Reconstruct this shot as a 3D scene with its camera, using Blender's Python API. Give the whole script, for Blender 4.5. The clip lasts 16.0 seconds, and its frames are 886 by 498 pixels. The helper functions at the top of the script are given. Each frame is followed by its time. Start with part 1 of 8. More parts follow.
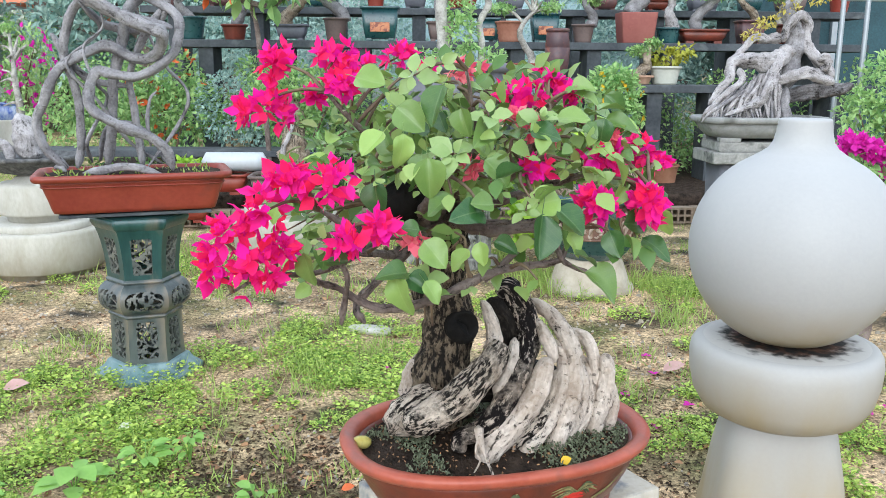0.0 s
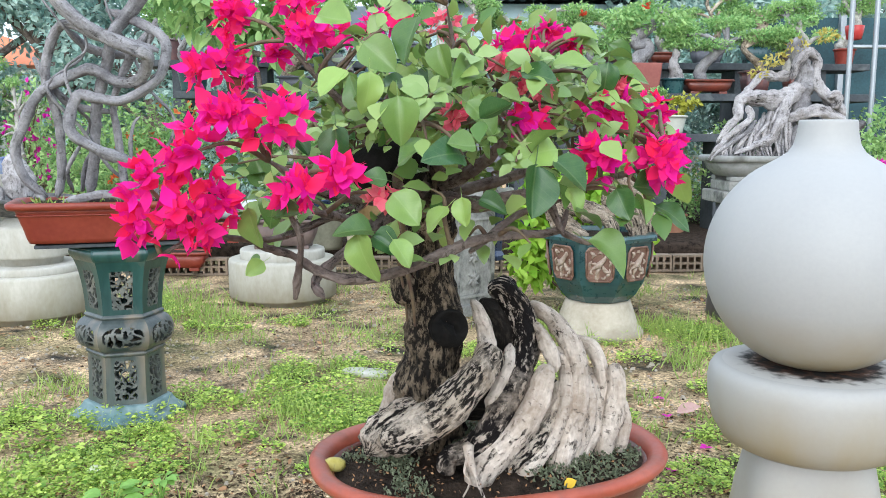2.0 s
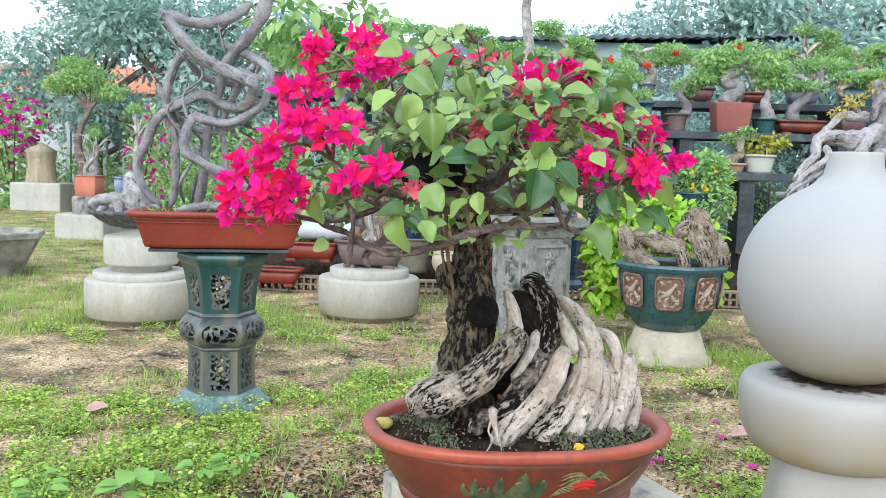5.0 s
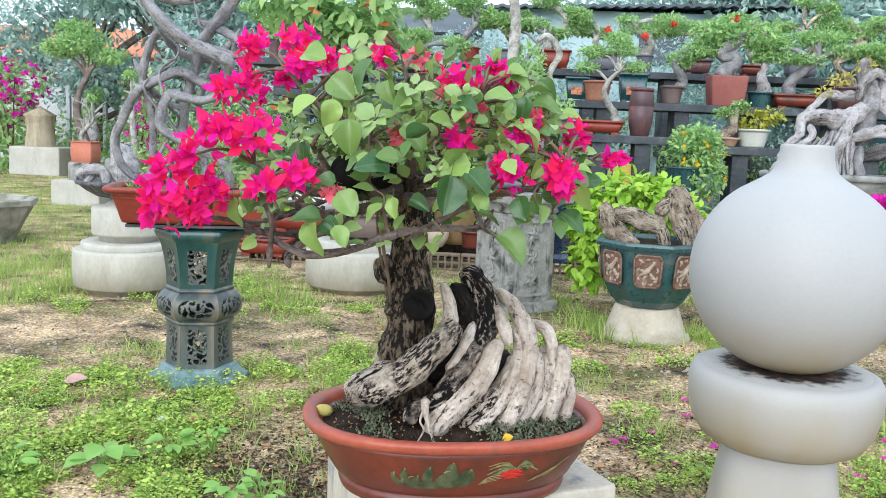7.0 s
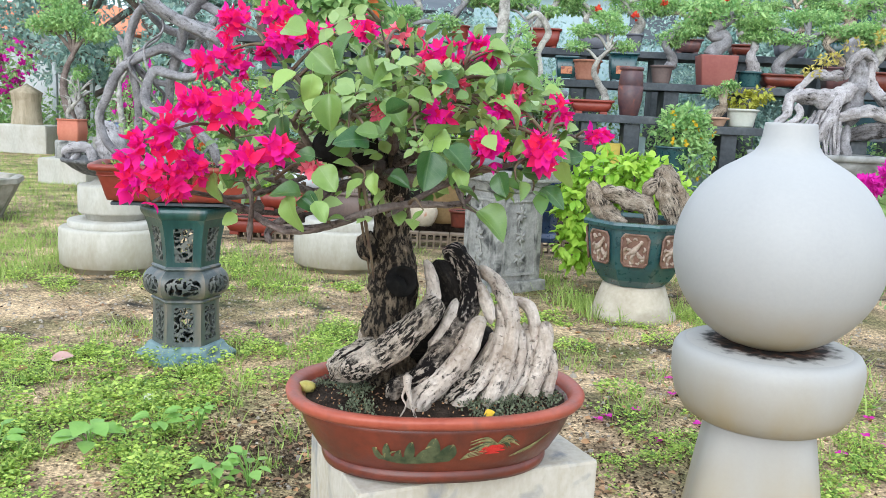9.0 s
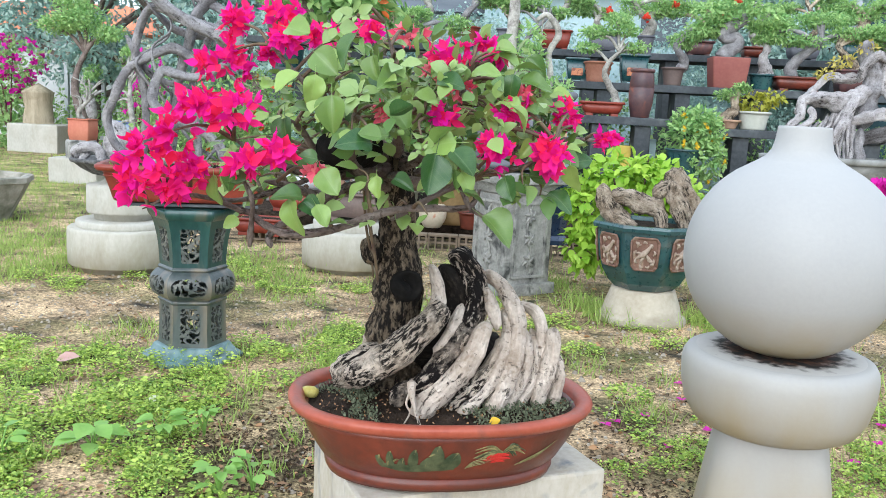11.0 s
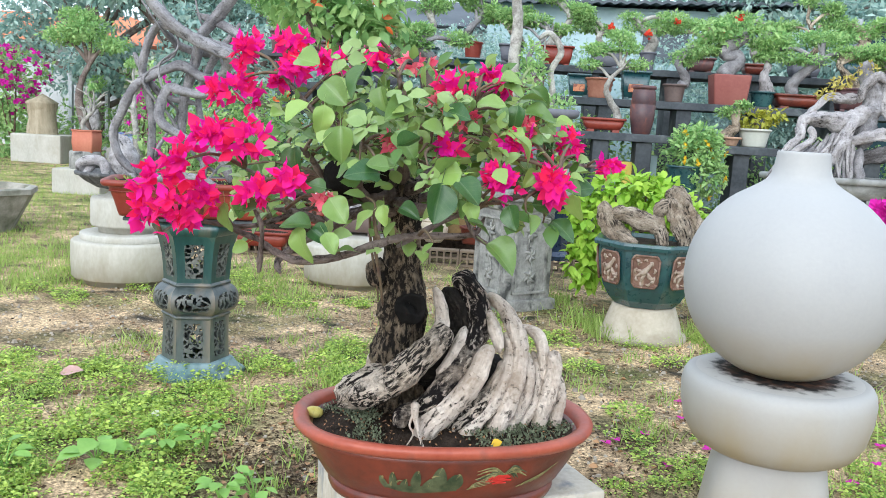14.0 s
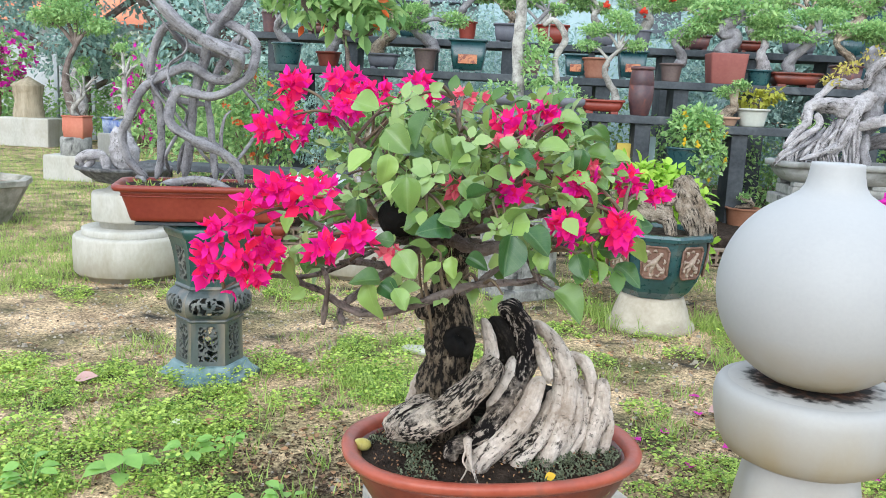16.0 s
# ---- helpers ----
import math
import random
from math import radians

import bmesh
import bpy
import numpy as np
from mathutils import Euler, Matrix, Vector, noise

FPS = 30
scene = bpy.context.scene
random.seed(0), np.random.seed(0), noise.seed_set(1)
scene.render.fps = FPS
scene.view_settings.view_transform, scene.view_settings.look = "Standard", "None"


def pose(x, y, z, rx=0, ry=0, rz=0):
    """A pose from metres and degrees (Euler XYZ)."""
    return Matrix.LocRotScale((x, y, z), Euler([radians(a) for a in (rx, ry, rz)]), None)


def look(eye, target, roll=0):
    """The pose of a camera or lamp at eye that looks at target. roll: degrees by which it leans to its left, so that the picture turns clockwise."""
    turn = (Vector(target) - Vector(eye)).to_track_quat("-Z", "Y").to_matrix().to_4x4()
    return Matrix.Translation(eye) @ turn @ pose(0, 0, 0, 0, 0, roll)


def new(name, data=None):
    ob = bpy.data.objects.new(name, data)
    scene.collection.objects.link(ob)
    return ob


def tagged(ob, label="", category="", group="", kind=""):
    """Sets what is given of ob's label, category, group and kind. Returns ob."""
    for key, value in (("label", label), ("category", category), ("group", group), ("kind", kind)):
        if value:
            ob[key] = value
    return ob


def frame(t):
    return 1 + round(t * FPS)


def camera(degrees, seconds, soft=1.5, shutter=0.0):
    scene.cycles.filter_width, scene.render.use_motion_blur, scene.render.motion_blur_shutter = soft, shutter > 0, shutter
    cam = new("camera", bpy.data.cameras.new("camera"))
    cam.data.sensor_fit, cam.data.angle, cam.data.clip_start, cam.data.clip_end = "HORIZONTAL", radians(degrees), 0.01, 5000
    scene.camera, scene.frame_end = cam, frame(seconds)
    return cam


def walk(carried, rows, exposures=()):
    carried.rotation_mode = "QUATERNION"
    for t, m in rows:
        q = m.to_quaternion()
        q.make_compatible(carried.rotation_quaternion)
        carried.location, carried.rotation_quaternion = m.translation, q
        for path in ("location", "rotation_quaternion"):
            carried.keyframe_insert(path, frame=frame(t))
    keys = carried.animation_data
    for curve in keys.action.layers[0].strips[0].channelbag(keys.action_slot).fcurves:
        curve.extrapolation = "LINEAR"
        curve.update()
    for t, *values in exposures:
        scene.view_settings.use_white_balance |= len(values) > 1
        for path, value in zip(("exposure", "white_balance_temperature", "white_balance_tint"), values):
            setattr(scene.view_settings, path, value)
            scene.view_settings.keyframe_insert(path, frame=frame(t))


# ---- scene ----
cam = camera(55.0, 16.0, soft=0.55)
PATH = [
    (0, (-0.066, -0.642, 1.288), (-0.085, 1.315, 0.877), 0.4),
    (0.5, (-0.06, -0.638, 1.274), (-0.067, 1.322, 0.877), 0.1),
    (1, (-0.046, -0.629, 1.264), (-0.045, 1.337, 0.894), -0.1),
    (1.5, (-0.042, -0.574, 1.217), (-0.053, 1.399, 0.889), -0.2),
    (2, (-0.029, -0.471, 1.129), (-0.066, 1.511, 0.865), 0.2),
    (2.5, (-0.017, -0.338, 1.005), (-0.081, 1.647, 0.774), 0.1),
    (3, (0.004, -0.317, 0.879), (-0.092, 1.671, 0.680), 0.3),
    (3.5, (0.037, -0.344, 0.904), (-0.086, 1.644, 0.721), 0.6),
    (4, (0.047, -0.545, 0.997), (-0.11, 1.441, 0.822), 1.0),
    (4.2, (0.041, -0.692, 1.033), (-0.141, 1.292, 0.86), 1.2),
    (6.3, (0.198, -0.761, 1.119), (-0.096, 1.203, 0.879), 2.3),
    (6.5, (0.202, -0.756, 1.129), (-0.084, 1.207, 0.88), 2.3),
    (7, (0.221, -0.757, 1.156), (-0.043, 1.207, 0.889), 2.5),
    (7.5, (0.236, -0.743, 1.145), (-0.007, 1.222, 0.861), 2.6),
    (8, (0.25, -0.757, 1.152), (0.02, 1.207, 0.854), 2.7),
    (8.5, (0.25, -0.769, 1.148), (0.02, 1.194, 0.841), 2.7),
    (9, (0.237, -0.757, 1.151), (-0.002, 1.204, 0.838), 2.7),
    (11.5, (0.241, -0.726, 1.154), (-0.022, 1.232, 0.844), 3.0),
    (12, (0.233, -0.728, 1.166), (-0.028, 1.232, 0.86), 3.2),
    (12.5, (0.232, -0.732, 1.175), (-0.028, 1.229, 0.881), 3.5),
    (13, (0.228, -0.731, 1.183), (-0.031, 1.231, 0.896), 3.5),
    (13.5, (0.237, -0.741, 1.188), (-0.024, 1.221, 0.905), 3.5),
    (14, (0.236, -0.752, 1.18), (-0.029, 1.21, 0.896), 3.4),
    (14.5, (0.217, -0.796, 1.206), (-0.056, 1.164, 0.914), 3.3),
    (15, (0.191, -0.883, 1.224), (-0.085, 1.074, 0.919), 3.2),
    (15.5, (0.16, -0.878, 1.257), (-0.104, 1.079, 0.937), 3.2),
    (16, (0.106, -0.731, 1.286), (-0.126, 1.225, 0.941), 2.7),
]
walk(cam, [(t, look(e, a, r)) for t, e, a, r in PATH], exposures=[(0, 0.71, 5850, 7), (16, 0.71, 5850, 7)])

# ---- world and light: a bright overcast day ----
world = bpy.data.worlds.new("world")
scene.world = world
world.use_nodes = True
wn, wl = world.node_tree.nodes, world.node_tree.links
sky = wn.new("ShaderNodeTexSky")
sky.sky_type = 'NISHITA'
sky.sun_disc = False
sky.sun_elevation, sky.sun_rotation = radians(24), radians(190)
sky.air_density, sky.dust_density = 1.0, 3.0
cloud = wn.new("ShaderNodeMix")
cloud.data_type = 'RGBA'
cloud.inputs[0].default_value = 0.82
cloud.inputs[7].default_value = (9.0, 9.4, 10.0, 1)
wl.new(sky.outputs[0], cloud.inputs[6])
wl.new(cloud.outputs[2], wn["Background"].inputs[0])
wn["Background"].inputs[1].default_value = 0.121
sun = new("sun", bpy.data.lights.new("sun", 'SUN'))
sun.data.energy, sun.data.angle, sun.data.color = 1.5, radians(60), (1.0, 0.97, 0.92)
sun.matrix_world = look((-1.0, -5.6, 3.05), (0, 1.2, 0))


# ---- materials ----
def material(name, c1, c2, rough=0.7, scale=8.0, fine=60.0, bump=0.3, metal=0.0, coat=0.0, stain=None, stain_scale=3.0,
             stain_from=0.55, stain_to=0.7, translucent=0.0, island=0.0, instance=0.0, spec=0.5, stretch=(1, 1, 1)):
    """Two colours mixed by coarse and fine noise, a stain of a third colour, fine relief."""
    m = bpy.data.materials.new(name)
    m.use_nodes = True
    n, l = m.node_tree.nodes, m.node_tree.links
    b = n["Principled BSDF"]
    tc, mp = n.new("ShaderNodeTexCoord"), n.new("ShaderNodeMapping")
    mp.inputs["Scale"].default_value = stretch
    l.new(tc.outputs["Object"], mp.inputs[0])

    def noise_node(s, detail=4.0, dist=0.0):
        t = n.new("ShaderNodeTexNoise")
        t.inputs["Scale"].default_value, t.inputs["Detail"].default_value = s, detail
        t.inputs["Distortion"].default_value = dist
        l.new(mp.outputs[0], t.inputs["Vector"])
        return t

    def mix(f, a, c):
        x = n.new("ShaderNodeMix")
        x.data_type = 'RGBA'
        l.new(f, x.inputs[0])
        for k, v in ((6, a), (7, c)):
            if isinstance(v, tuple):
                x.inputs[k].default_value = (*v, 1)
            else:
                l.new(v, x.inputs[k])
        return x.outputs[2]

    def ramp(f, lo, hi):
        r = n.new("ShaderNodeMapRange")
        r.inputs[1].default_value, r.inputs[2].default_value = lo, hi
        l.new(f, r.inputs[0])
        return r.outputs[0]

    big, small = noise_node(scale), noise_node(fine, 6.0)
    add = n.new("ShaderNodeMath")
    add.operation = 'MULTIPLY_ADD'
    l.new(small.outputs[0], add.inputs[0])
    add.inputs[1].default_value = 0.5
    l.new(big.outputs[0], add.inputs[2])
    f = ramp(add.outputs[0], 0.55, 0.95)
    if island:
        g = n.new("ShaderNodeNewGeometry")
        a2 = n.new("ShaderNodeMix")
        a2.inputs[0].default_value = island
        l.new(f, a2.inputs[2])
        l.new(g.outputs["Random Per Island"], a2.inputs[3])
        f = a2.outputs[0]
    if instance:
        g = n.new("ShaderNodeObjectInfo")
        a2 = n.new("ShaderNodeMix")
        a2.inputs[0].default_value = instance
        l.new(f, a2.inputs[2])
        l.new(g.outputs["Random"], a2.inputs[3])
        f = a2.outputs[0]
    col = mix(f, c1, c2)
    if stain:
        sn = noise_node(stain_scale, 8.0, 0.6)
        col = mix(ramp(sn.outputs[0], stain_from, stain_to), col, stain)
    l.new(col, b.inputs["Base Color"])
    b.inputs["Metallic"].default_value = metal
    b.inputs["Coat Weight"].default_value = coat
    b.inputs["Coat Roughness"].default_value = 0.2
    b.inputs["Specular IOR Level"].default_value = spec
    rr = n.new("ShaderNodeMapRange")
    rr.inputs[3].default_value, rr.inputs[4].default_value = max(0.05, rough - 0.12), min(1.0, rough + 0.12)
    l.new(small.outputs[0], rr.inputs[0])
    l.new(rr.outputs[0], b.inputs["Roughness"])
    if bump:
        bp = n.new("ShaderNodeBump")
        bp.inputs["Strength"].default_value, bp.inputs["Distance"].default_value = bump, 0.01
        l.new(add.outputs[0], bp.inputs["Height"])
        l.new(bp.outputs[0], b.inputs["Normal"])
    if translucent:
        tr, ms = n.new("ShaderNodeBsdfTranslucent"), n.new("ShaderNodeMixShader")
        l.new(col, tr.inputs[0])
        ms.inputs[0].default_value = translucent
        l.new(b.outputs[0], ms.inputs[1])
        l.new(tr.outputs[0], ms.inputs[2])
        l.new(ms.outputs[0], n["Material Output"].inputs[0])
    return m


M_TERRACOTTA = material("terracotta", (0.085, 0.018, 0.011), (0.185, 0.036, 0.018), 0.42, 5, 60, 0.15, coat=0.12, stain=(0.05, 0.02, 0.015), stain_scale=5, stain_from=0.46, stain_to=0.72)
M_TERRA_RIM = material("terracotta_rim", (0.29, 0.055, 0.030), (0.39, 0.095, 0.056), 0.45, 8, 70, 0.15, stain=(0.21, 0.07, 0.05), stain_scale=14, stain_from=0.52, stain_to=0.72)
M_TERRA_DARK = material("red_clay", (0.17, 0.021, 0.012), (0.24, 0.04, 0.022), 0.45, 5, 60, 0.15, stain=(0.07, 0.025, 0.02), stain_from=0.56, stain_to=0.75)
M_BROWNCLAY = material("brown_clay", (0.10, 0.07, 0.065), (0.16, 0.115, 0.10), 0.6, 6, 60, 0.2)
M_GREYCLAY = material("grey_clay", (0.095, 0.098, 0.12), (0.145, 0.15, 0.175), 0.6, 5, 60, 0.15, stain=(0.08, 0.075, 0.07), stain_from=0.6, stain_to=0.8)
M_BARREL = material("glazed_brown", (0.06, 0.032, 0.04), (0.13, 0.06, 0.055), 0.5, 5, 40, 0.3, coat=0.1, stain=(0.24, 0.07, 0.045), stain_scale=9, stain_from=0.55, stain_to=0.68)
M_WHITEWASH = material("whitewashed_concrete", (0.38, 0.37, 0.32), (0.52, 0.51, 0.465), 0.85, 4, 60, 0.25, stain=(0.27, 0.24, 0.17), stain_scale=5.0, stain_from=0.48, stain_to=0.92, stretch=(1, 1, 0.5))
M_CONCRETE = material("worn_concrete", (0.39, 0.35, 0.27), (0.54, 0.515, 0.46), 0.9, 4, 70, 0.5, stain=(0.14, 0.165, 0.20), stain_scale=11, stain_from=0.54, stain_to=0.68, stretch=(1, 1, 0.6))
M_STONE = material("carved_stone", (0.19, 0.19, 0.18), (0.37, 0.37, 0.345), 0.9, 9, 70, 0.5, stain=(0.05, 0.052, 0.05), stain_scale=9, stain_from=0.50, stain_to=0.68)
M_OLDSTONE = material("weathered_stone", (0.26, 0.25, 0.21), (0.42, 0.40, 0.35), 0.92, 7, 60, 0.4, stain=(0.10, 0.11, 0.07), stain_scale=5, stain_from=0.5, stain_to=0.75)
M_DARKPLANK = material("dark_shelf", (0.035, 0.042, 0.05), (0.085, 0.095, 0.105), 0.85, 5, 40, 0.3, stain=(0.16, 0.18, 0.18), stain_scale=6, stain_from=0.6, stain_to=0.78)
def streaked(m, lo, hi, tint):
    """Dirt streaks on a paint, thicker between two heights."""
    n, l = m.node_tree.nodes, m.node_tree.links
    b = n["Principled BSDF"]
    src = b.inputs["Base Color"].links[0].from_socket
    tc, mp, t, sx = n.new("ShaderNodeTexCoord"), n.new("ShaderNodeMapping"), n.new("ShaderNodeTexNoise"), n.new("ShaderNodeSeparateXYZ")
    mp.inputs["Scale"].default_value = (1, 1, 0.3)
    l.new(tc.outputs["Object"], mp.inputs[0])
    l.new(mp.outputs[0], t.inputs["Vector"])
    t.inputs["Scale"].default_value, t.inputs["Detail"].default_value = 9.0, 7.0
    l.new(tc.outputs["Object"], sx.inputs[0])
    r = n.new("ShaderNodeMapRange")
    r.inputs[1].default_value, r.inputs[2].default_value, r.inputs[4].default_value = lo, hi, 2.0
    l.new(sx.outputs[2], r.inputs[0])
    mu = n.new("ShaderNodeMath")
    mu.operation = 'MULTIPLY'
    l.new(r.outputs[0], mu.inputs[0])
    l.new(t.outputs[0], mu.inputs[1])
    x = n.new("ShaderNodeMix")
    x.data_type = 'RGBA'
    l.new(mu.outputs[0], x.inputs[0])
    l.new(src, x.inputs[6])
    x.inputs[7].default_value = (*tint, 1)
    l.new(x.outputs[2], b.inputs["Base Color"])
    return m


def stained_white(name, lo, hi):
    return streaked(material(name, (0.352, 0.354, 0.355), (0.388, 0.390, 0.386), 0.6, 3, 90, 0.05), lo, hi, (0.32, 0.26, 0.15))


M_DRUMPAINT = streaked(material("drum_paint", (0.385, 0.365, 0.31), (0.52, 0.505, 0.45), 0.85, 4, 60, 0.25, stain=(0.27, 0.25, 0.17), stain_scale=5.0, stain_from=0.50, stain_to=0.9, stretch=(1, 1, 0.5)), 0.22, -0.12, (0.19, 0.16, 0.08))
M_TEAL = material("teal_glaze", (0.010, 0.042, 0.052), (0.026, 0.090, 0.092), 0.3, 6, 40, 0.1, coat=0.4, stain=(0.13, 0.12, 0.095), stain_scale=6, stain_from=0.58, stain_to=0.78)
M_TEALSTAND = material("patina_glaze", (0.03, 0.044, 0.044), (0.09, 0.105, 0.10), 0.42, 9, 50, 0.3, coat=0.25, stain=(0.19, 0.155, 0.115), stain_scale=7, stain_from=0.52, stain_to=0.68, stretch=(1, 1, 0.3))
M_FRET = material("worn_fretwork_glaze", (0.13, 0.115, 0.095), (0.36, 0.31, 0.25), 0.4, 14, 60, 0.2, coat=0.2, stain=(0.05, 0.085, 0.08), stain_scale=9, stain_from=0.55, stain_to=0.7)
M_TEALDARK = material("dark_teal_glaze", (0.008, 0.04, 0.042), (0.03, 0.085, 0.08), 0.35, 9, 50, 0.2, coat=0.35, stain=(0.17, 0.14, 0.10), stain_scale=7, stain_from=0.60, stain_to=0.72, stretch=(1, 1, 0.25))
M_STANDBASE = material("pale_glaze", (0.09, 0.18, 0.19), (0.20, 0.28, 0.29), 0.5, 10, 60, 0.2, coat=0.15, stain=(0.04, 0.09, 0.10), stain_scale=6, stain_from=0.52, stain_to=0.66)
M_FRET = material("fretwork_glaze", (0.05, 0.06, 0.058), (0.17, 0.17, 0.15), 0.55, 14, 70, 0.3, stain=(0.03, 0.04, 0.04), stain_scale=12, stain_from=0.5, stain_to=0.65)
M_PANEL = material("relief_panel", (0.11, 0.055, 0.038), (0.22, 0.125, 0.09), 0.6, 14, 70, 0.4, stain=(0.30, 0.22, 0.16), stain_scale=16, stain_from=0.55, stain_to=0.65)
M_ORANGEPANEL = material("orange_panel", (0.42, 0.13, 0.05), (0.52, 0.24, 0.12), 0.6, 20, 70, 0.4, stain=(0.2, 0.06, 0.04), stain_scale=30, stain_from=0.5, stain_to=0.56)
M_BLUEGLAZE = material("blue_glaze", (0.008, 0.018, 0.05), (0.02, 0.05, 0.12), 0.3, 8, 40, 0.1, coat=0.4)
M_BLUEWHITE = material("blue_white_glaze", (0.02, 0.07, 0.32), (0.30, 0.36, 0.46), 0.4, 14, 60, 0.1, coat=0.2)
M_CREAM = material("cream_glaze", (0.50, 0.42, 0.31), (0.62, 0.55, 0.43), 0.5, 6, 50, 0.15, stain=(0.5, 0.16, 0.08), stain_scale=9, stain_from=0.6, stain_to=0.66)
M_SOIL = material("potting_soil", (0.012, 0.009, 0.007), (0.06, 0.043, 0.032), 0.95, 30, 160, 1.0, spec=0.12)
M_PIPE = material("white_plastic", (0.42, 0.45, 0.48), (0.50, 0.53, 0.56), 0.4, 4, 50, 0.05)
def blotched(name, mask_lo, mask_hi, fine_lo, fine_hi, pale, light, across=95, along=26, relief=0.3, char=(0.02, 0.017, 0.015)):
    """Pale bark with torn black flecks drawn out along the grain of each root and gathered in patches."""
    m = material(name, pale, light, 0.88, 14, 120, 0.0, spec=0.18)
    n, l = m.node_tree.nodes, m.node_tree.links
    b = n["Principled BSDF"]
    src = b.inputs["Base Color"].links[0].from_socket
    tc, gr = n.new("ShaderNodeTexCoord"), n.new("ShaderNodeAttribute")
    gr.attribute_name = "grain"

    def layer(vec, st, detail, lo, hi, rough=0.65):
        mp, t, r = n.new("ShaderNodeMapping"), n.new("ShaderNodeTexNoise"), n.new("ShaderNodeMapRange")
        mp.inputs["Scale"].default_value = st
        t.inputs["Scale"].default_value, t.inputs["Detail"].default_value, t.inputs["Roughness"].default_value = 1.0, detail, rough
        r.inputs[1].default_value, r.inputs[2].default_value = lo, hi
        l.new(vec, mp.inputs[0])
        l.new(mp.outputs[0], t.inputs["Vector"])
        l.new(t.outputs[0], r.inputs[0])
        return r.outputs[0]

    def calc(op, a, c):
        k = n.new("ShaderNodeMath")
        k.operation = op
        for i, v in enumerate((a, c)):
            if isinstance(v, (int, float)):
                k.inputs[i].default_value = v
            else:
                l.new(v, k.inputs[i])
        return k.outputs[0]

    def tint(f, a, c):
        x = n.new("ShaderNodeMix")
        x.data_type = 'RGBA'
        l.new(f, x.inputs[0])
        l.new(a, x.inputs[6])
        x.inputs[7].default_value = (*c, 1)
        return x.outputs[2]

    patch = layer(tc.outputs["Object"], (11, 11, 11), 5.0, mask_lo, mask_hi)
    fleck = layer(gr.outputs["Vector"], (across, across, along), 9.0, fine_lo, fine_hi, 0.72)
    streak = layer(gr.outputs["Vector"], (150, 150, 40), 7.0, 0.40, 0.72)
    crack = layer(gr.outputs["Vector"], (60, 60, 130), 5.0, 0.60, 0.66)
    col = tint(calc('MULTIPLY', streak, 0.35), src, (pale[0] * 0.62, pale[1] * 0.58, pale[2] * 0.52))
    col = tint(calc('MULTIPLY', crack, 0.6), col, (0.07, 0.055, 0.045))
    black = calc('MULTIPLY', patch, fleck)
    l.new(tint(black, col, char), b.inputs["Base Color"])
    bp = n.new("ShaderNodeBump")
    bp.inputs["Strength"].default_value, bp.inputs["Distance"].default_value = 0.8, 0.004 + relief * 0.006
    h = calc('SUBTRACT', calc('SUBTRACT', calc('MULTIPLY', black, -0.6), calc('MULTIPLY', crack, 0.5)), calc('MULTIPLY', streak, relief))
    l.new(h, bp.inputs["Height"])
    l.new(bp.outputs[0], b.inputs["Normal"])
    return m


M_ROOT = blotched("bleached_root", 0.46, 0.60, 0.54, 0.59, (0.40, 0.325, 0.26), (0.76, 0.68, 0.60), 110, 55, 0.5, (0.035, 0.028, 0.024))
M_ROOTDARK = blotched("blotched_root", 0.40, 0.52, 0.475, 0.515, (0.42, 0.34, 0.26), (0.78, 0.69, 0.59), 150, 62, 0.8, (0.018, 0.015, 0.013))
M_ROOTBLACK = blotched("charred_root", 0.34, 0.48, 0.42, 0.47, (0.40, 0.32, 0.25), (0.74, 0.65, 0.56), 110, 45, 0.8, (0.010, 0.008, 0.008))
# near-black bark: shade of the gaps between roots, put into colour
M_GAPSHADE = blotched("gap_shade_root", 0.1, 0.3, 0.30, 0.5, (0.06, 0.05, 0.04), (0.12, 0.10, 0.08), 80, 40, 1.0)
M_TRUNK = blotched("dark_bark", 0.33, 0.47, 0.44, 0.52, (0.13, 0.095, 0.062), (0.46, 0.37, 0.265), 90, 42, 1.4)
M_DARKBOWL = material("dark_bowl_stone", (0.05, 0.05, 0.052), (0.15, 0.15, 0.148), 0.8, 30, 90, 0.4, spec=0.3)
M_CUT = material("charred_cut", (0.006, 0.006, 0.006), (0.016, 0.015, 0.014), 0.95, 20, 90, 0.8, spec=0.08)
M_BRANCH = blotched("branch_bark", 0.45, 0.6, 0.5, 0.62, (0.12, 0.09, 0.08), (0.30, 0.25, 0.225), 160, 60, 0.6)
M_TWIG = material("twig_bark", (0.085, 0.05, 0.035), (0.16, 0.12, 0.07), 0.8, 40, 150, 0.2)
M_DRIFT = blotched("grey_driftwood", 0.45, 0.62, 0.52, 0.66, (0.165, 0.160, 0.172), (0.37, 0.362, 0.375), 60, 20)
M_PALEDRIFT = blotched("pale_driftwood", 0.44, 0.60, 0.50, 0.62, (0.28, 0.265, 0.27), (0.54, 0.52, 0.53), 60, 22, 0.5)
M_ROCKWOOD = blotched("stony_wood", 0.40, 0.56, 0.46, 0.58, (0.30, 0.23, 0.165), (0.66, 0.57, 0.46), 85, 18, 1.4)
M_LICHEN = material("lichened_bark", (0.16, 0.15, 0.135), (0.48, 0.47, 0.43), 0.9, 18, 90, 0.5)
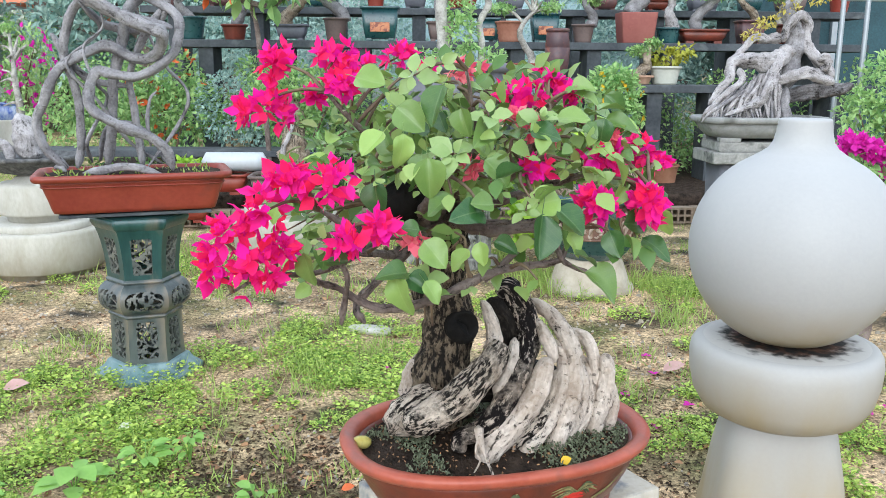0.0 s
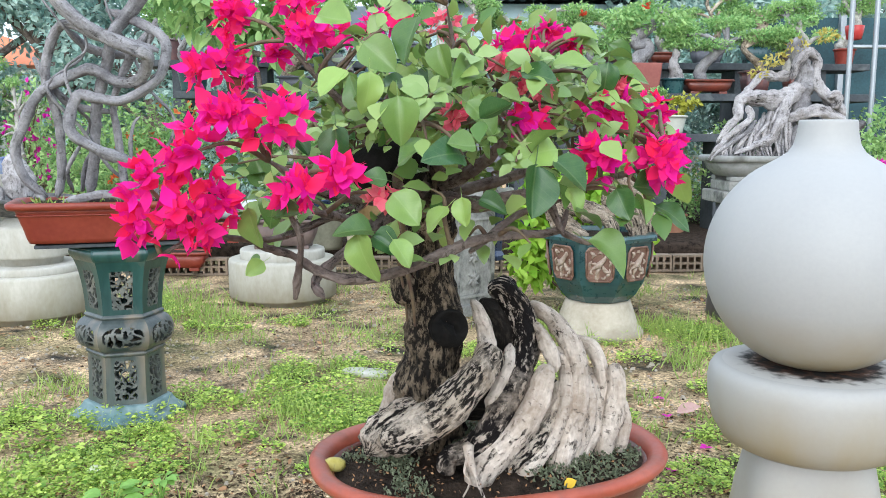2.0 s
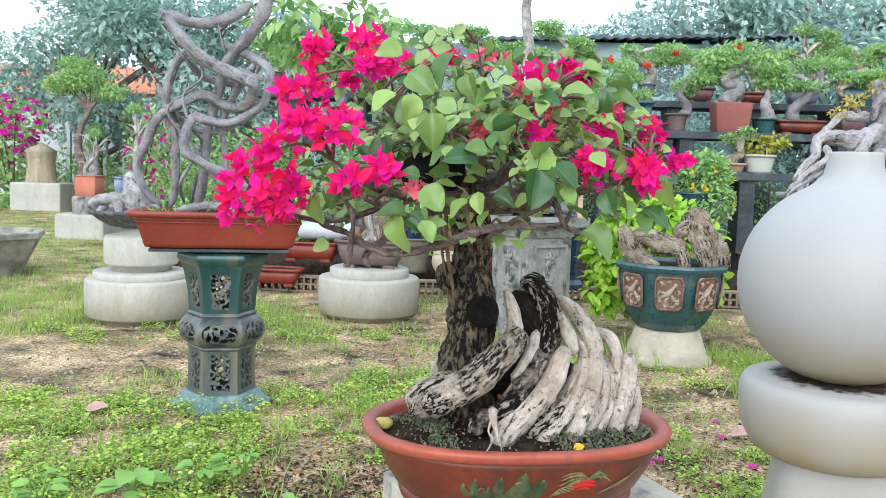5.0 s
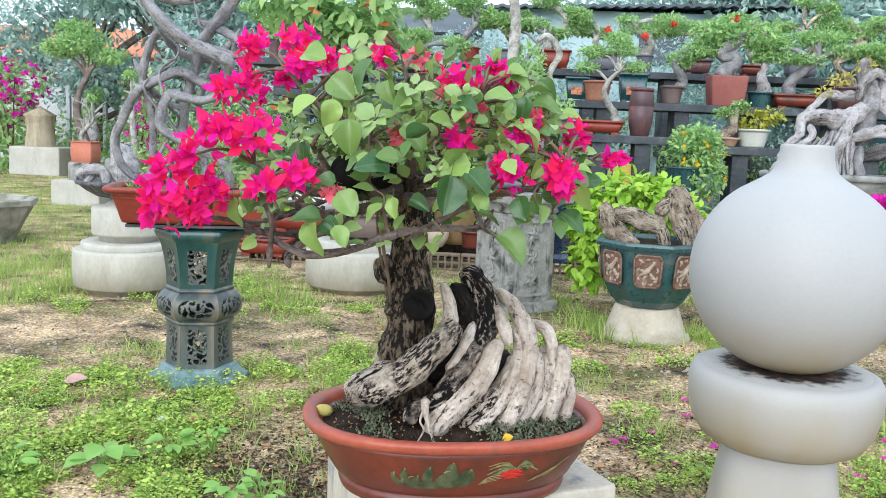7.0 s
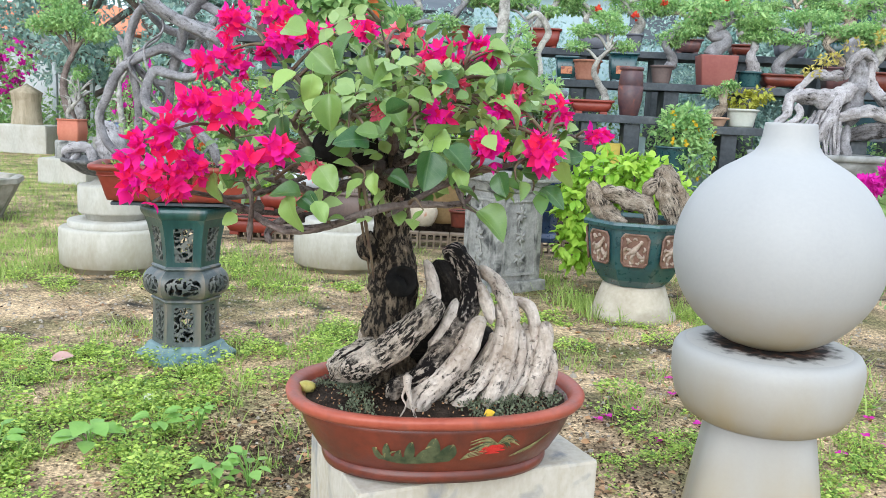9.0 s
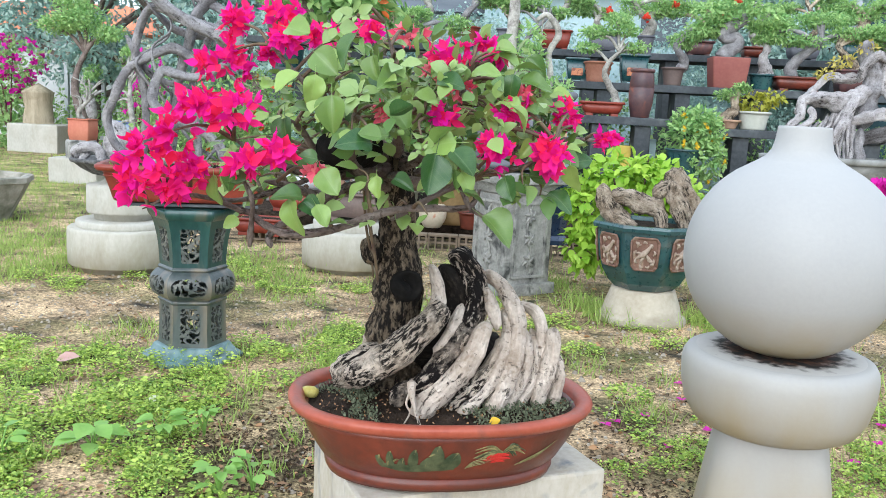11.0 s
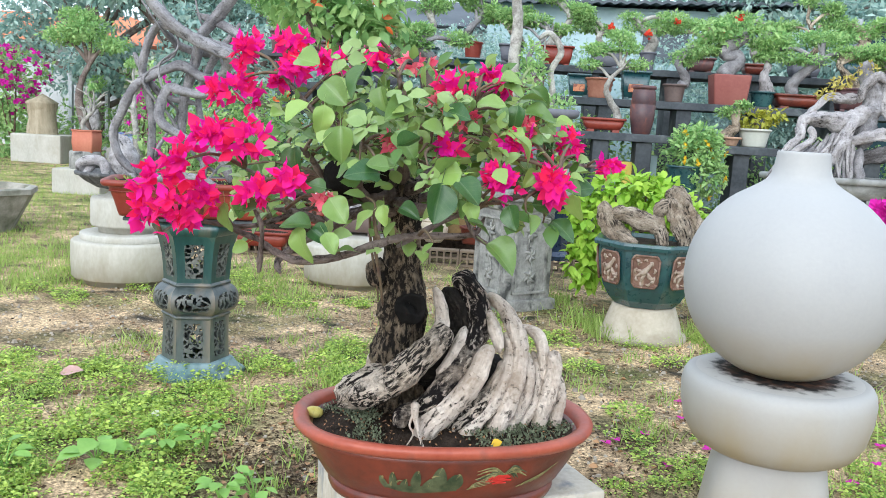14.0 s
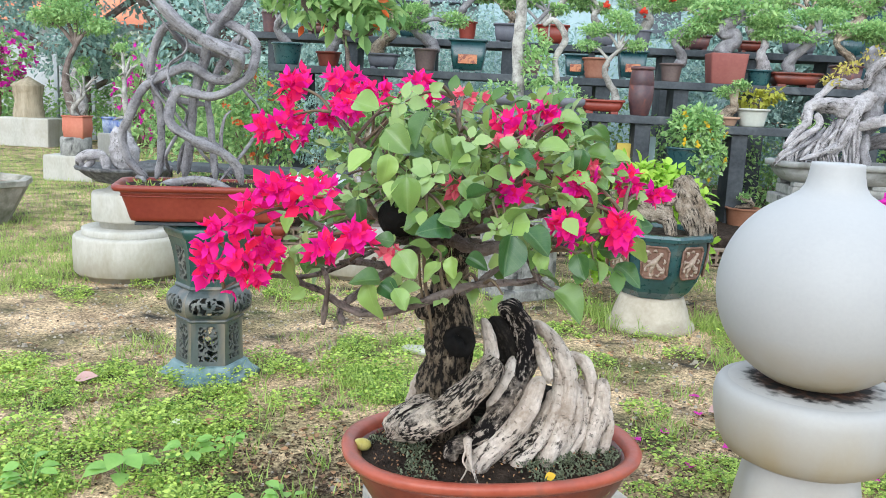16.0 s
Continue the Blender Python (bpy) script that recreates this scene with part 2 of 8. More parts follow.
def veined_leaf(name, dark, light):
    """Glossy leaf green that changes from leaf to leaf, with pale veins along its length."""
    m = material(name, dark, light, 0.36, 3, 30, 0.05, translucent=0.18, instance=0.92, spec=0.55)
    n, l = m.node_tree.nodes, m.node_tree.links
    b = n["Principled BSDF"]
    src = b.inputs["Base Color"].links[0].from_socket
    tc, sp = n.new("ShaderNodeTexCoord"), n.new("ShaderNodeSeparateXYZ")
    l.new(tc.outputs["Object"], sp.inputs[0])

    def calc(op, a, c):
        k = n.new("ShaderNodeMath")
        k.operation = op
        for i, v in enumerate((a, c)):
            if isinstance(v, (int, float)):
                k.inputs[i].default_value = v
            else:
                l.new(v, k.inputs[i])
        return k.outputs[0]

    side = calc('ABSOLUTE', sp.outputs[1], 0)
    rib = calc('LESS_THAN', side, 0.018)
    vein = calc('LESS_THAN', calc('FRACT', calc('MULTIPLY', calc('SUBTRACT', sp.outputs[0], calc('MULTIPLY', side, 0.8)), 6.5), 0), 0.10)
    f = calc('MULTIPLY', calc('MAXIMUM', rib, calc('MULTIPLY', vein, 0.3)), 0.13)
    x = n.new("ShaderNodeMix")
    x.data_type = 'RGBA'
    l.new(f, x.inputs[0])
    l.new(src, x.inputs[6])
    x.inputs[7].default_value = (0.42, 0.52, 0.24, 1)
    l.new(x.outputs[2], b.inputs["Base Color"])
    return m


M_LEAF = veined_leaf("bougainvillea_leaf", (0.016, 0.075, 0.018), (0.32, 0.47, 0.115))
M_LEAFSMALL = material("young_leaf", (0.05, 0.14, 0.02), (0.32, 0.43, 0.12), 0.4, 9, 60, 0.15, translucent=0.2, island=0.9, spec=0.5)
M_PALELEAF = material("pale_young_leaf", (0.15, 0.27, 0.07), (0.34, 0.45, 0.17), 0.35, 20, 90, 0.15, translucent=0.2, island=0.75, spec=0.5)
M_REDFLOWER = material("red_flower", (0.70, 0.035, 0.03), (0.80, 0.13, 0.06), 0.6, 25, 120, 0.1, translucent=0.3, island=0.8, spec=0.2)
M_BRACT = material("pink_bract", (0.90, 0.025, 0.09), (0.76, 0.012, 0.42), 0.6, 25, 120, 0.15, translucent=0.38, island=0.85, spec=0.2)
M_BRACTSALMON = material("salmon_bract", (0.80, 0.05, 0.17), (0.82, 0.28, 0.30), 0.6, 25, 120, 0.15, translucent=0.35, island=0.85, spec=0.2)
M_MAGENTA = material("magenta_bract", (0.62, 0.012, 0.36), (0.74, 0.04, 0.50), 0.6, 25, 120, 0.1, translucent=0.35, island=0.75, spec=0.25)
M_WEED = material("weed_leaf", (0.065, 0.19, 0.02), (0.68, 0.82, 0.18), 0.5, 2.4, 40, 0.0, translucent=0.32, island=0.85, spec=0.35)
M_GRASS = material("grass_blade", (0.18, 0.30, 0.05), (0.46, 0.56, 0.17), 0.55, 2, 60, 0.0, translucent=0.2, island=0.7, spec=0.3)
M_BRIGHTLEAF = material("lime_leaf", (0.22, 0.45, 0.03), (0.47, 0.66, 0.09), 0.5, 6, 60, 0.0, translucent=0.3, island=0.75, spec=0.35)
M_BROADWEED = material("broad_weed_leaf", (0.13, 0.32, 0.045), (0.34, 0.54, 0.14), 0.45, 14, 80, 0.1, translucent=0.25, island=0.7, spec=0.4)
M_BUSHLEAF = material("bush_leaf", (0.12, 0.28, 0.085), (0.46, 0.63, 0.24), 0.5, 4, 60, 0.0, translucent=0.38, island=0.8, spec=0.35)
M_BONSAILEAF = material("bonsai_leaf", (0.15, 0.34, 0.11), (0.54, 0.72, 0.30), 0.55, 3, 60, 0.0, translucent=0.38, island=0.65, spec=0.3)
# paler and bluer than foliage: the haze of distance is put into this colour
M_HAZYLEAF = material("hazy_leaf", (0.20, 0.35, 0.33), (0.55, 0.68, 0.60), 0.6, 1, 30, 0.0, translucent=0.38, island=0.8, spec=0.25)
M_GREYLEAF = material("grey_ground_leaf", (0.07, 0.085, 0.045), (0.20, 0.23, 0.14), 0.7, 20, 80, 0.0, island=0.8)
M_LITTER = material("dry_leaf", (0.07, 0.032, 0.016), (0.50, 0.28, 0.13), 0.75, 12, 80, 0.2, island=0.9)
M_YELLOW = material("yellow_petal", (0.70, 0.42, 0.01), (0.78, 0.55, 0.03), 0.6, 20, 90, 0.1, translucent=0.2, island=0.6)
M_ORANGE = material("orange_petal", (0.62, 0.10, 0.02), (0.72, 0.2, 0.06), 0.6, 20, 90, 0.1, translucent=0.2, island=0.6)
M_WHITEPETAL = material("white_petal", (0.62, 0.64, 0.52), (0.75, 0.76, 0.66), 0.6, 20, 90, 0.1, translucent=0.2, island=0.6)
M_PEBBLE = material("pebble", (0.20, 0.17, 0.135), (0.46, 0.41, 0.33), 0.85, 10, 80, 0.3, island=0.7)
M_VENT = material("vent_brick", (0.17, 0.13, 0.09), (0.30, 0.23, 0.17), 0.9, 8, 70, 0.4, stain=(0.07, 0.07, 0.045), stain_scale=6, stain_from=0.5, stain_to=0.7, instance=0.4)
M_GREENPAINT = material("green_paint", (0.02, 0.035, 0.014), (0.09, 0.105, 0.05), 0.55, 30, 90, 0.1)
M_OLIVEPAINT = material("olive_paint", (0.10, 0.095, 0.035), (0.24, 0.21, 0.09), 0.6, 60, 160, 0.2)
M_REDPAINT = material("painted_red", (0.42, 0.012, 0.012), (0.5, 0.03, 0.02), 0.55, 30, 120, 0.2)
M_WOOD = material("pale_board", (0.42, 0.29, 0.17), (0.55, 0.41, 0.26), 0.75, 4, 70, 0.2, stretch=(6, 6, 0.6))
M_BLUEWALL = material("pale_blue_wall", (0.36, 0.50, 0.54), (0.44, 0.57, 0.60), 0.8, 2, 30, 0.1)
M_GREYWALL = material("grey_wall", (0.42, 0.44, 0.46), (0.52, 0.54, 0.55), 0.85, 2, 30, 0.1)
M_DARKROOF = material("dark_roof", (0.055, 0.07, 0.085), (0.11, 0.13, 0.15), 0.7, 2, 30, 0.2)
M_ORANGEROOF = material("orange_roof", (0.60, 0.17, 0.07), (0.70, 0.24, 0.11), 0.8, 2, 30, 0.2)
M_STEEL = material("grey_steel", (0.30, 0.33, 0.36), (0.40, 0.43, 0.46), 0.45, 4, 60, 0.05, metal=0.5)
M_CREAMSTONE = material("cream_plaster", (0.38, 0.33, 0.25), (0.52, 0.47, 0.38), 0.88, 6, 50, 0.25, stain=(0.25, 0.21, 0.14), stain_scale=4, stain_from=0.5, stain_to=0.75)


# ---- mesh helpers ----
rnd = random.Random(7)
rng = np.random.default_rng(7)


def ground_z(x, y):
    """A level yard with low bumps."""
    near = 1.0 if abs(x) < 8 and y < 12 else 0.0
    return near * 0.012 * noise.noise(Vector((x * 1.7, y * 1.7, 3.0))) + near * 0.004 * noise.noise(Vector((x * 9, y * 9, 1.0)))


def lay(x, y):
    """From the squares of the ground plan to metres in the yard."""
    return (0.1302 + 0.8937 * x - 0.1431 * y + 0.0612 * x * y + 0.0165 * y * y - 0.0018 * y ** 3,
            -0.3542 + 0.0354 * x + 1.3809 * y + 0.0019 * x * y - 0.0112 * y * y + 0.0054 * y ** 3)


GROUPS = []


def group(x0, x1, y0, y1, z0, a, b, k, size):
    """A group of the yard, drawn on a plan of its own: its patch of the plan (x from, to, y from, to, z from),
    a point of the plan and where it stands in the yard, metres to a unit of plan, and the size of its things."""
    GROUPS.append((x0, x1, y0, y1, z0, a, b, k, size))


group(-2.7, -1.9, 3.2, 4.2, -9, (-2.22, 3.73, 0), (-2.70, 4.72, 0), 1.095, 1.095)
group(-1.3, -0.5, 3.9, 4.2, -9, (-0.84, 4.02, 0), (-1.245, 5.33, 0), 1.13, 1.13)
group(-0.2, 0.6, 3.55, 3.95, -9, (0.18, 3.78, 0), (-0.06, 4.98, 0), 1.12, 1.12)
group(0.5, 1.4, 3.2, 4.1, -9, (0.92, 3.38, 0), (0.775, 4.38, 0), 1.16, 1.16)
group(1.5, 2.4, 3.7, 4.2, -9, (1.93, 3.92, 0), (1.885, 4.85, 0.05), 1.05, 1.05)
group(-4.6, -3.5, 4.4, 5.3, -9, (-3.98, 4.78, 0), (-5.02, 6.30, 0), 1.16, 1.16)
group(-4.5, -3.3, 5.8, 7.0, -9, (-3.92, 6.10, 0), (-6.17, 10.03, 0), 1.30, (1.08, 1.08, 1.47))
group(-9.0, -4.0, 7.0, 9.5, -9, (-5.25, 7.55, 0), (-10.2, 15.4, 0), 1.755, 1.755)
group(2.9, 3.6, 4.4, 5.3, -9, (3.20, 5.00, -0.15), (3.79, 7.80, 0), 1.326, 1.326)
group(1.3, 1.7, 5.0, 5.2, -0.02, (1.50, 5.12, 0.62), (1.476, 7.70, 0.936), 1.283, 1.283)
group(1.0, 1.3, 5.25, 5.4, 0.38, (1.10, 5.33, 0.36), (0.952, 8.20, 0.624), 1.30, 1.30)
group(-2.2, 2.9, 4.4, 5.2, -9, (0.0, 4.60, -0.14), (-0.36, 6.36, 0), 1.19, 1.19)
group(0.0, 4.0, 5.0, 5.5, 0.6, (1.10, 5.28, 0.82), (0.98, 8.20, 1.217), 1.333, 1.333)
group(-3.5, 4.5, 5.5, 6.45, 0.6, (1.10, 5.95, 1.03), (0.933, 9.30, 1.60), 1.355, 1.355)
group(-3.5, 4.5, 6.45, 7.1, 0.6, (1.10, 6.75, 1.26), (0.871, 10.6, 2.037), 1.365, 1.365)
group(-3.5, 4.5, 5.0, 6.8, -9, (2.02, 5.35, -0.075), (2.107, 8.20, 0.081), 1.28, 1.28)
group(4.0, 6.0, 7.0, 8.2, -9, (4.90, 7.60, -0.15), (5.98, 12.0, 0), 1.36, 1.60)
group(-2.0, 0.0, 13.0, 14.0, -9, (-0.90, 13.5, -0.14), (-2.38, 20.4, 0), 1.38, 1.86)
group(-20, -8.0, 9.5, 20, -9, (-11.0, 15.3, -0.14), (-16.27, 23.0, 0), 1.35, 2.30)
group(-8.0, 9.0, 9.5, 17, -9, (3.60, 11.0, -0.14), (3.66, 16.0, 0), 1.30, 1.58)


def settle(x, y, z, turn=0):
    """Where a thing of the plan stands in the yard, upright, at its true size."""
    for x0, x1, y0, y1, z0, a, b, k, size in GROUPS:
        if x0 <= x <= x1 and y0 <= y < y1 and z >= z0:
            return pose(*b, 0, 0, 2.9) @ pose((x - a[0]) * k, (y - a[1]) * k, (z - a[2]) * k, 0, 0, turn) @ Matrix.Diagonal((*size, 1) if isinstance(size, tuple) else (size, size, size, 1))
    return pose(x, y, z, 0, 0, turn)


def finish(name, bm, mat, smooth=True):
    me = bpy.data.meshes.new(name)
    bmesh.ops.recalc_face_normals(bm, faces=bm.faces)
    for f in bm.faces:
        f.smooth = smooth
    bm.to_mesh(me)
    bm.free()
    if mat:
        me.materials.append(mat)
    return me


def raw(name, verts, faces, mat, smooth=True):
    me = bpy.data.meshes.new(name)
    me.from_pydata([tuple(v) for v in verts], [], faces)
    me.materials.append(mat)
    if smooth:
        me.polygons.foreach_set("use_smooth", [True] * len(me.polygons))
    me.update()
    return me


def thing(name, place, label, category, group="", turn=0):
    ob = new(name)
    ob.matrix_world = settle(*place, turn)
    ob.empty_display_size = 0.05
    return tagged(ob, label, category, group)


def part(name, me, parent, label="", at=None):
    """A mesh (or a bmesh with a material, as a pair) as one part under a thing."""
    ob = new(name, me)
    ob.parent = parent
    if at is not None:
        ob.matrix_local = at
    return tagged(ob, label)


def solo(name, me, place, label, category, group="", turn=0, kind=""):
    ob = new(name, me)
    ob.matrix_world = settle(*place, turn)
    return tagged(ob, label, category, group, kind)


def ring(ax, ay, z, n, e=2.0, dx=0.0, dy=0.0):
    pts = []
    for i in range(n):
        a = 2 * math.pi * (i + 0.5) / n
        c, s = math.cos(a), math.sin(a)
        pts.append((dx + ax * math.copysign(abs(c) ** (2 / e), c), dy + ay * math.copysign(abs(s) ** (2 / e), s), z))
    return pts


def loft(name, profile, mat, n=48, e=2.0, smooth=True, caps=(True, True), wobble=0.0):
    """Rings (ax, ay, z) joined from first to last; e: 2 round, 6 and more boxy."""
    bm = bmesh.new()
    rows = []
    for p in profile:
        row = []
        for v in ring(p[0], p[1], p[2], n, p[3] if len(p) > 3 else e):
            k = 1 + wobble * noise.noise(Vector(v) * 9)
            row.append(bm.verts.new((v[0] * k, v[1] * k, v[2])))
        rows.append(row)
    for a, b in zip(rows, rows[1:]):
        for i in range(n):
            bm.faces.new((a[i], a[(i + 1) % n], b[(i + 1) % n], b[i]))
    if caps[0]:
        bm.faces.new(rows[0][::-1])
    if caps[1]:
        bm.faces.new(rows[-1])
    return finish(name, bm, mat, smooth)


def turned(name, prof, mat, n=48, caps=(True, True), wobble=0.0, smooth=True):
    return loft(name, [(r, r, z) for r, z in prof], mat, n, 2.0, smooth, caps, wobble)


def box(name, sx, sy, sz, mat, bevel=0.006, z0=0.0, rough=0.0, cuts=0):
    bm = bmesh.new()
    bmesh.ops.create_cube(bm, size=1)
    bmesh.ops.scale(bm, vec=(sx, sy, sz), verts=bm.verts)
    bmesh.ops.translate(bm, vec=(0, 0, z0 + sz / 2), verts=bm.verts)
    if bevel:
        bmesh.ops.bevel(bm, geom=bm.edges, offset=bevel, segments=2, affect='EDGES', profile=0.6)
    if cuts:
        bmesh.ops.subdivide_edges(bm, edges=bm.edges, cuts=cuts, use_grid_fill=True)
    if rough:
        for v in bm.verts:
            v.co += Vector((noise.noise(v.co * 23), noise.noise(v.co * 23 + Vector((5, 0, 0))), noise.noise(v.co * 23 + Vector((0, 7, 0))))) * rough
    return finish(name, bm, mat, False)


def smooth_path(pts, steps=6):
    """Catmull-Rom through points of any width."""
    p = [np.array(q, float) for q in pts]
    p = [2 * p[0] - p[1]] + p + [2 * p[-1] - p[-2]]
    out = []
    for i in range(1, len(p) - 2):
        for k in range(steps):
            t = k / steps
            out.append(0.5 * (2 * p[i] + (p[i + 1] - p[i - 1]) * t + (2 * p[i - 1] - 5 * p[i] + 4 * p[i + 1] - p[i + 2]) * t * t
                              + (3 * p[i] - p[i - 1] - 3 * p[i + 1] + p[i + 2]) * t ** 3))
    out.append(p[-2])
    return out


def tube_data(pts, seg=10, steps=6, gnarl=0.0, freq=30.0, flute=0.0, tip=True):
    """Verts and faces of a tube through (x, y, z, r) points, with knotty relief."""
    q = smooth_path(pts, steps)
    c = np.array([v[:3] for v in q])
    r = np.maximum(0.0006, np.array([v[3] for v in q]))
    d = np.gradient(c, axis=0)
    d /= np.linalg.norm(d, axis=1)[:, None] + 1e-9
    u = np.cross(d[0], (0.31, 0.17, 0.93))
    u /= np.linalg.norm(u)
    verts, faces = [], []
    for i in range(len(c)):
        u = u - d[i] * np.dot(u, d[i])
        u /= np.linalg.norm(u) + 1e-9
        w = np.cross(d[i], u)
        for k in range(seg):
            a = 2 * math.pi * k / seg
            o = math.cos(a) * u + math.sin(a) * w
            rr = r[i] * (1 + flute * math.cos(3 * a + i * 0.13))
            p = c[i] + o * rr
            if gnarl:
                v = Vector(p) * freq
                rr += r[i] * gnarl * (noise.noise(v) + 0.5 * noise.noise(v * 2.7))
                p = c[i] + o * rr
            verts.append(p)
    n = len(c)
    for i in range(n - 1):
        for k in range(seg):
            k2 = (k + 1) % seg
            faces.append((i * seg + k, i * seg + k2, (i + 1) * seg + k2, (i + 1) * seg + k))
    if tip:
        verts.append(c[0] - d[0] * r[0] * 0.6)
        verts.append(c[-1] + d[-1] * r[-1] * 0.6)
        for k in range(seg):
            faces.append((k, len(verts) - 2, (k + 1) % seg))
            faces.append(((n - 1) * seg + k, (n - 1) * seg + (k + 1) % seg, len(verts) - 1))
    return verts, faces


def join(datas):
    verts, faces = [], []
    for v, f in datas:
        o = len(verts)
        verts.extend(v)
        faces.extend(tuple(i + o for i in q) for q in f)
    return verts, faces


def tube(name, pts, mat, **kw):
    return raw(name, *tube_data(pts, **kw), mat)


def grained(name, pts, mat, seg=30, steps=12, gnarl=0.16, freq=22.0, flute=0.05, ridge=0.025):
    """A woody limb through (x, y, z, r): lumps, ridges along its grain, small knots, and its grain kept for the bark."""
    q = smooth_path(pts, steps)
    c = np.array([v[:3] for v in q])
    r = np.maximum(0.0006, np.array([v[3] for v in q]))
    run = np.concatenate(((0,), np.cumsum(np.linalg.norm(np.diff(c, axis=0), axis=1))))
    d = np.gradient(c, axis=0)
    d /= np.linalg.norm(d, axis=1)[:, None] + 1e-9
    u = np.cross(d[0], (0.31, 0.17, 0.93))
    u /= np.linalg.norm(u)
    off = float(abs(c[0][0]) * 7 + c[0][2] * 3)
    verts, grain, faces = [], [], []
    for i in range(len(c)):
        u = u - d[i] * np.dot(u, d[i])
        u /= np.linalg.norm(u) + 1e-9
        w = np.cross(d[i], u)
        end = min(1.0, 0.45 + 0.55 * min(i, len(c) - 1 - i) / 3)
        for k in range(seg):
            a = 2 * math.pi * k / seg
            o = math.cos(a) * u + math.sin(a) * w
            g = Vector((math.cos(a) * r[i] + off, math.sin(a) * r[i], run[i]))
            v = Vector(c[i] + o * r[i]) * freq
            lump = noise.noise(v) + 0.5 * noise.noise(v * 2.7)
            rib = noise.noise(Vector((g.x * 150, g.y * 150, g.z * 14)))
            knot = max(0.0, noise.noise(v * 1.9 + Vector((9, 3, 1))) - 0.42)
            rr = r[i] * end * (1 + flute * math.cos(3 * a + i * 0.13) + gnarl * lump + ridge * rib + 0.5 * knot)
            verts.append(c[i] + o * rr)
            grain.append(g)
    n = len(c)
    for i in range(n - 1):
        for k in range(seg):
            k2 = (k + 1) % seg
            faces.append((i * seg + k, i * seg + k2, (i + 1) * seg + k2, (i + 1) * seg + k))
    for s, e in ((0, -1), (n - 1, 1)):
        verts.append(c[s] + e * d[s] * r[s] * 0.3)
        grain.append(Vector((off, 0, run[s] + e * r[s] * 0.3)))
        for k in range(seg):
            k2 = (k + 1) % seg
            faces.append((s * seg + k, len(verts) - 1, s * seg + k2) if s == 0 else (s * seg + k, s * seg + k2, len(verts) - 1))
    me = raw(name, verts, faces, mat)
    at = me.attributes.new("grain", 'FLOAT_VECTOR', 'POINT')
    at.data.foreach_set("vector", [x for g in grain for x in g])
    return me


LEAF2 = (np.array([(0, 0, 0), (0.45, 0.5, 0.1), (1, 0, -0.05), (0.45, -0.5, 0.1)]), [(0, 1, 2), (0, 2, 3)])
LEAF8 = (np.array([(0, 0, 0), (0.16, 0.30, 0.04), (0.42, 0.5, 0.08), (0.74, 0.33, 0.03), (1, 0, -0.12), (0.74, -0.33, 0.03), (0.42, -0.5, 0.08),
                   (0.16, -0.30, 0.04), (0.34, 0, 0.0), (0.68, 0, -0.03)]),
         [(0, 1, 8), (1, 2, 8), (2, 9, 8), (2, 3, 9), (3, 4, 9), (0, 8, 7), (7, 8, 6), (6, 8, 9), (6, 9, 5), (5, 9, 4)])
BRACT = (np.array([(0, 0, 0), (0.2, 0.33, 0.05), (0.45, 0.5, 0.12), (0.75, 0.26, 0.1), (1, 0, 0.22), (0.75, -0.26, 0.1), (0.45, -0.5, 0.12), (0.2, -0.33, 0.05), (0.36, 0, 0.0), (0.7, 0, 0.03)]), LEAF8[1])
BLADE = (np.array([(0, 0.5, 0), (0, -0.5, 0), (0.5, 0.4, 0.05), (0.5, -0.4, 0.05), (1, 0, -0.1)]), [(0, 1, 3, 2), (2, 3, 4)])


def leaves(name, p, d, up, length, width, mat, form=LEAF2):
    """One mesh of many leaves: places, directions, upward sides, sizes."""
    p, d, up = (np.asarray(a, float) for a in (p, d, up))
    d = d / (np.linalg.norm(d, axis=1)[:, None] + 1e-9)
    s = np.cross(up, d)
    s /= np.linalg.norm(s, axis=1)[:, None] + 1e-9
    w = np.cross(d, s)
    tv, tf = form
    length, width = np.broadcast_to(length, len(p)), np.broadcast_to(width, len(p))
    v = (p[:, None] + tv[None, :, 0, None] * (d * length[:, None])[:, None] + tv[None, :, 1, None] * (s * width[:, None])[:, None]
         + tv[None, :, 2, None] * (w * length[:, None])[:, None]).reshape(-1, 3)
    k = len(tv)
    sizes = {len(f) for f in tf}
    me = bpy.data.meshes.new(name)
    me.from_pydata(v.tolist(), [], [tuple(int(j) + i * k for j in f) for i in range(len(p)) for f in tf])
    me.materials.append(mat)
    if len(sizes) and k > 4:
        me.polygons.foreach_set("use_smooth", [True] * len(me.polygons))
    me.update()
    return me


def cloud_points(clumps, n, shell=0.55):
    """Points and outward ways in a set of ellipsoids (x, y, z, rx, ry, rz), mostly near their skins."""
    c = np.array(clumps, float)
    vol = (c[:, 3] * c[:, 4] * c[:, 5]) ** (2 / 3)
    pick = rng.choice(len(c), n, p=vol / vol.sum())
    o = rng.normal(size=(n, 3))
    o /= np.linalg.norm(o, axis=1)[:, None]
    rad = shell + (1.08 - shell) * rng.random(n) ** 0.7
    return c[pick, :3] + o * c[pick, 3:6] * rad[:, None], o


def leaf_cloud(name, clumps, n, size, mat, form=LEAF2, shell=0.55, droop=0.2, aspect=0.55):
    p, o = cloud_points(clumps, n, shell)
    d = o * 0.7 + rng.normal(size=(n, 3)) * 0.7 + np.array((0, 0, -droop))
    up = o * 0.6 + np.array((0, 0, 1.0)) + rng.normal(size=(n, 3)) * 0.45
    s = size * (0.6 + 0.8 * rng.random(n))
    return leaves(name, p, d, up, s, s * aspect, mat, form)


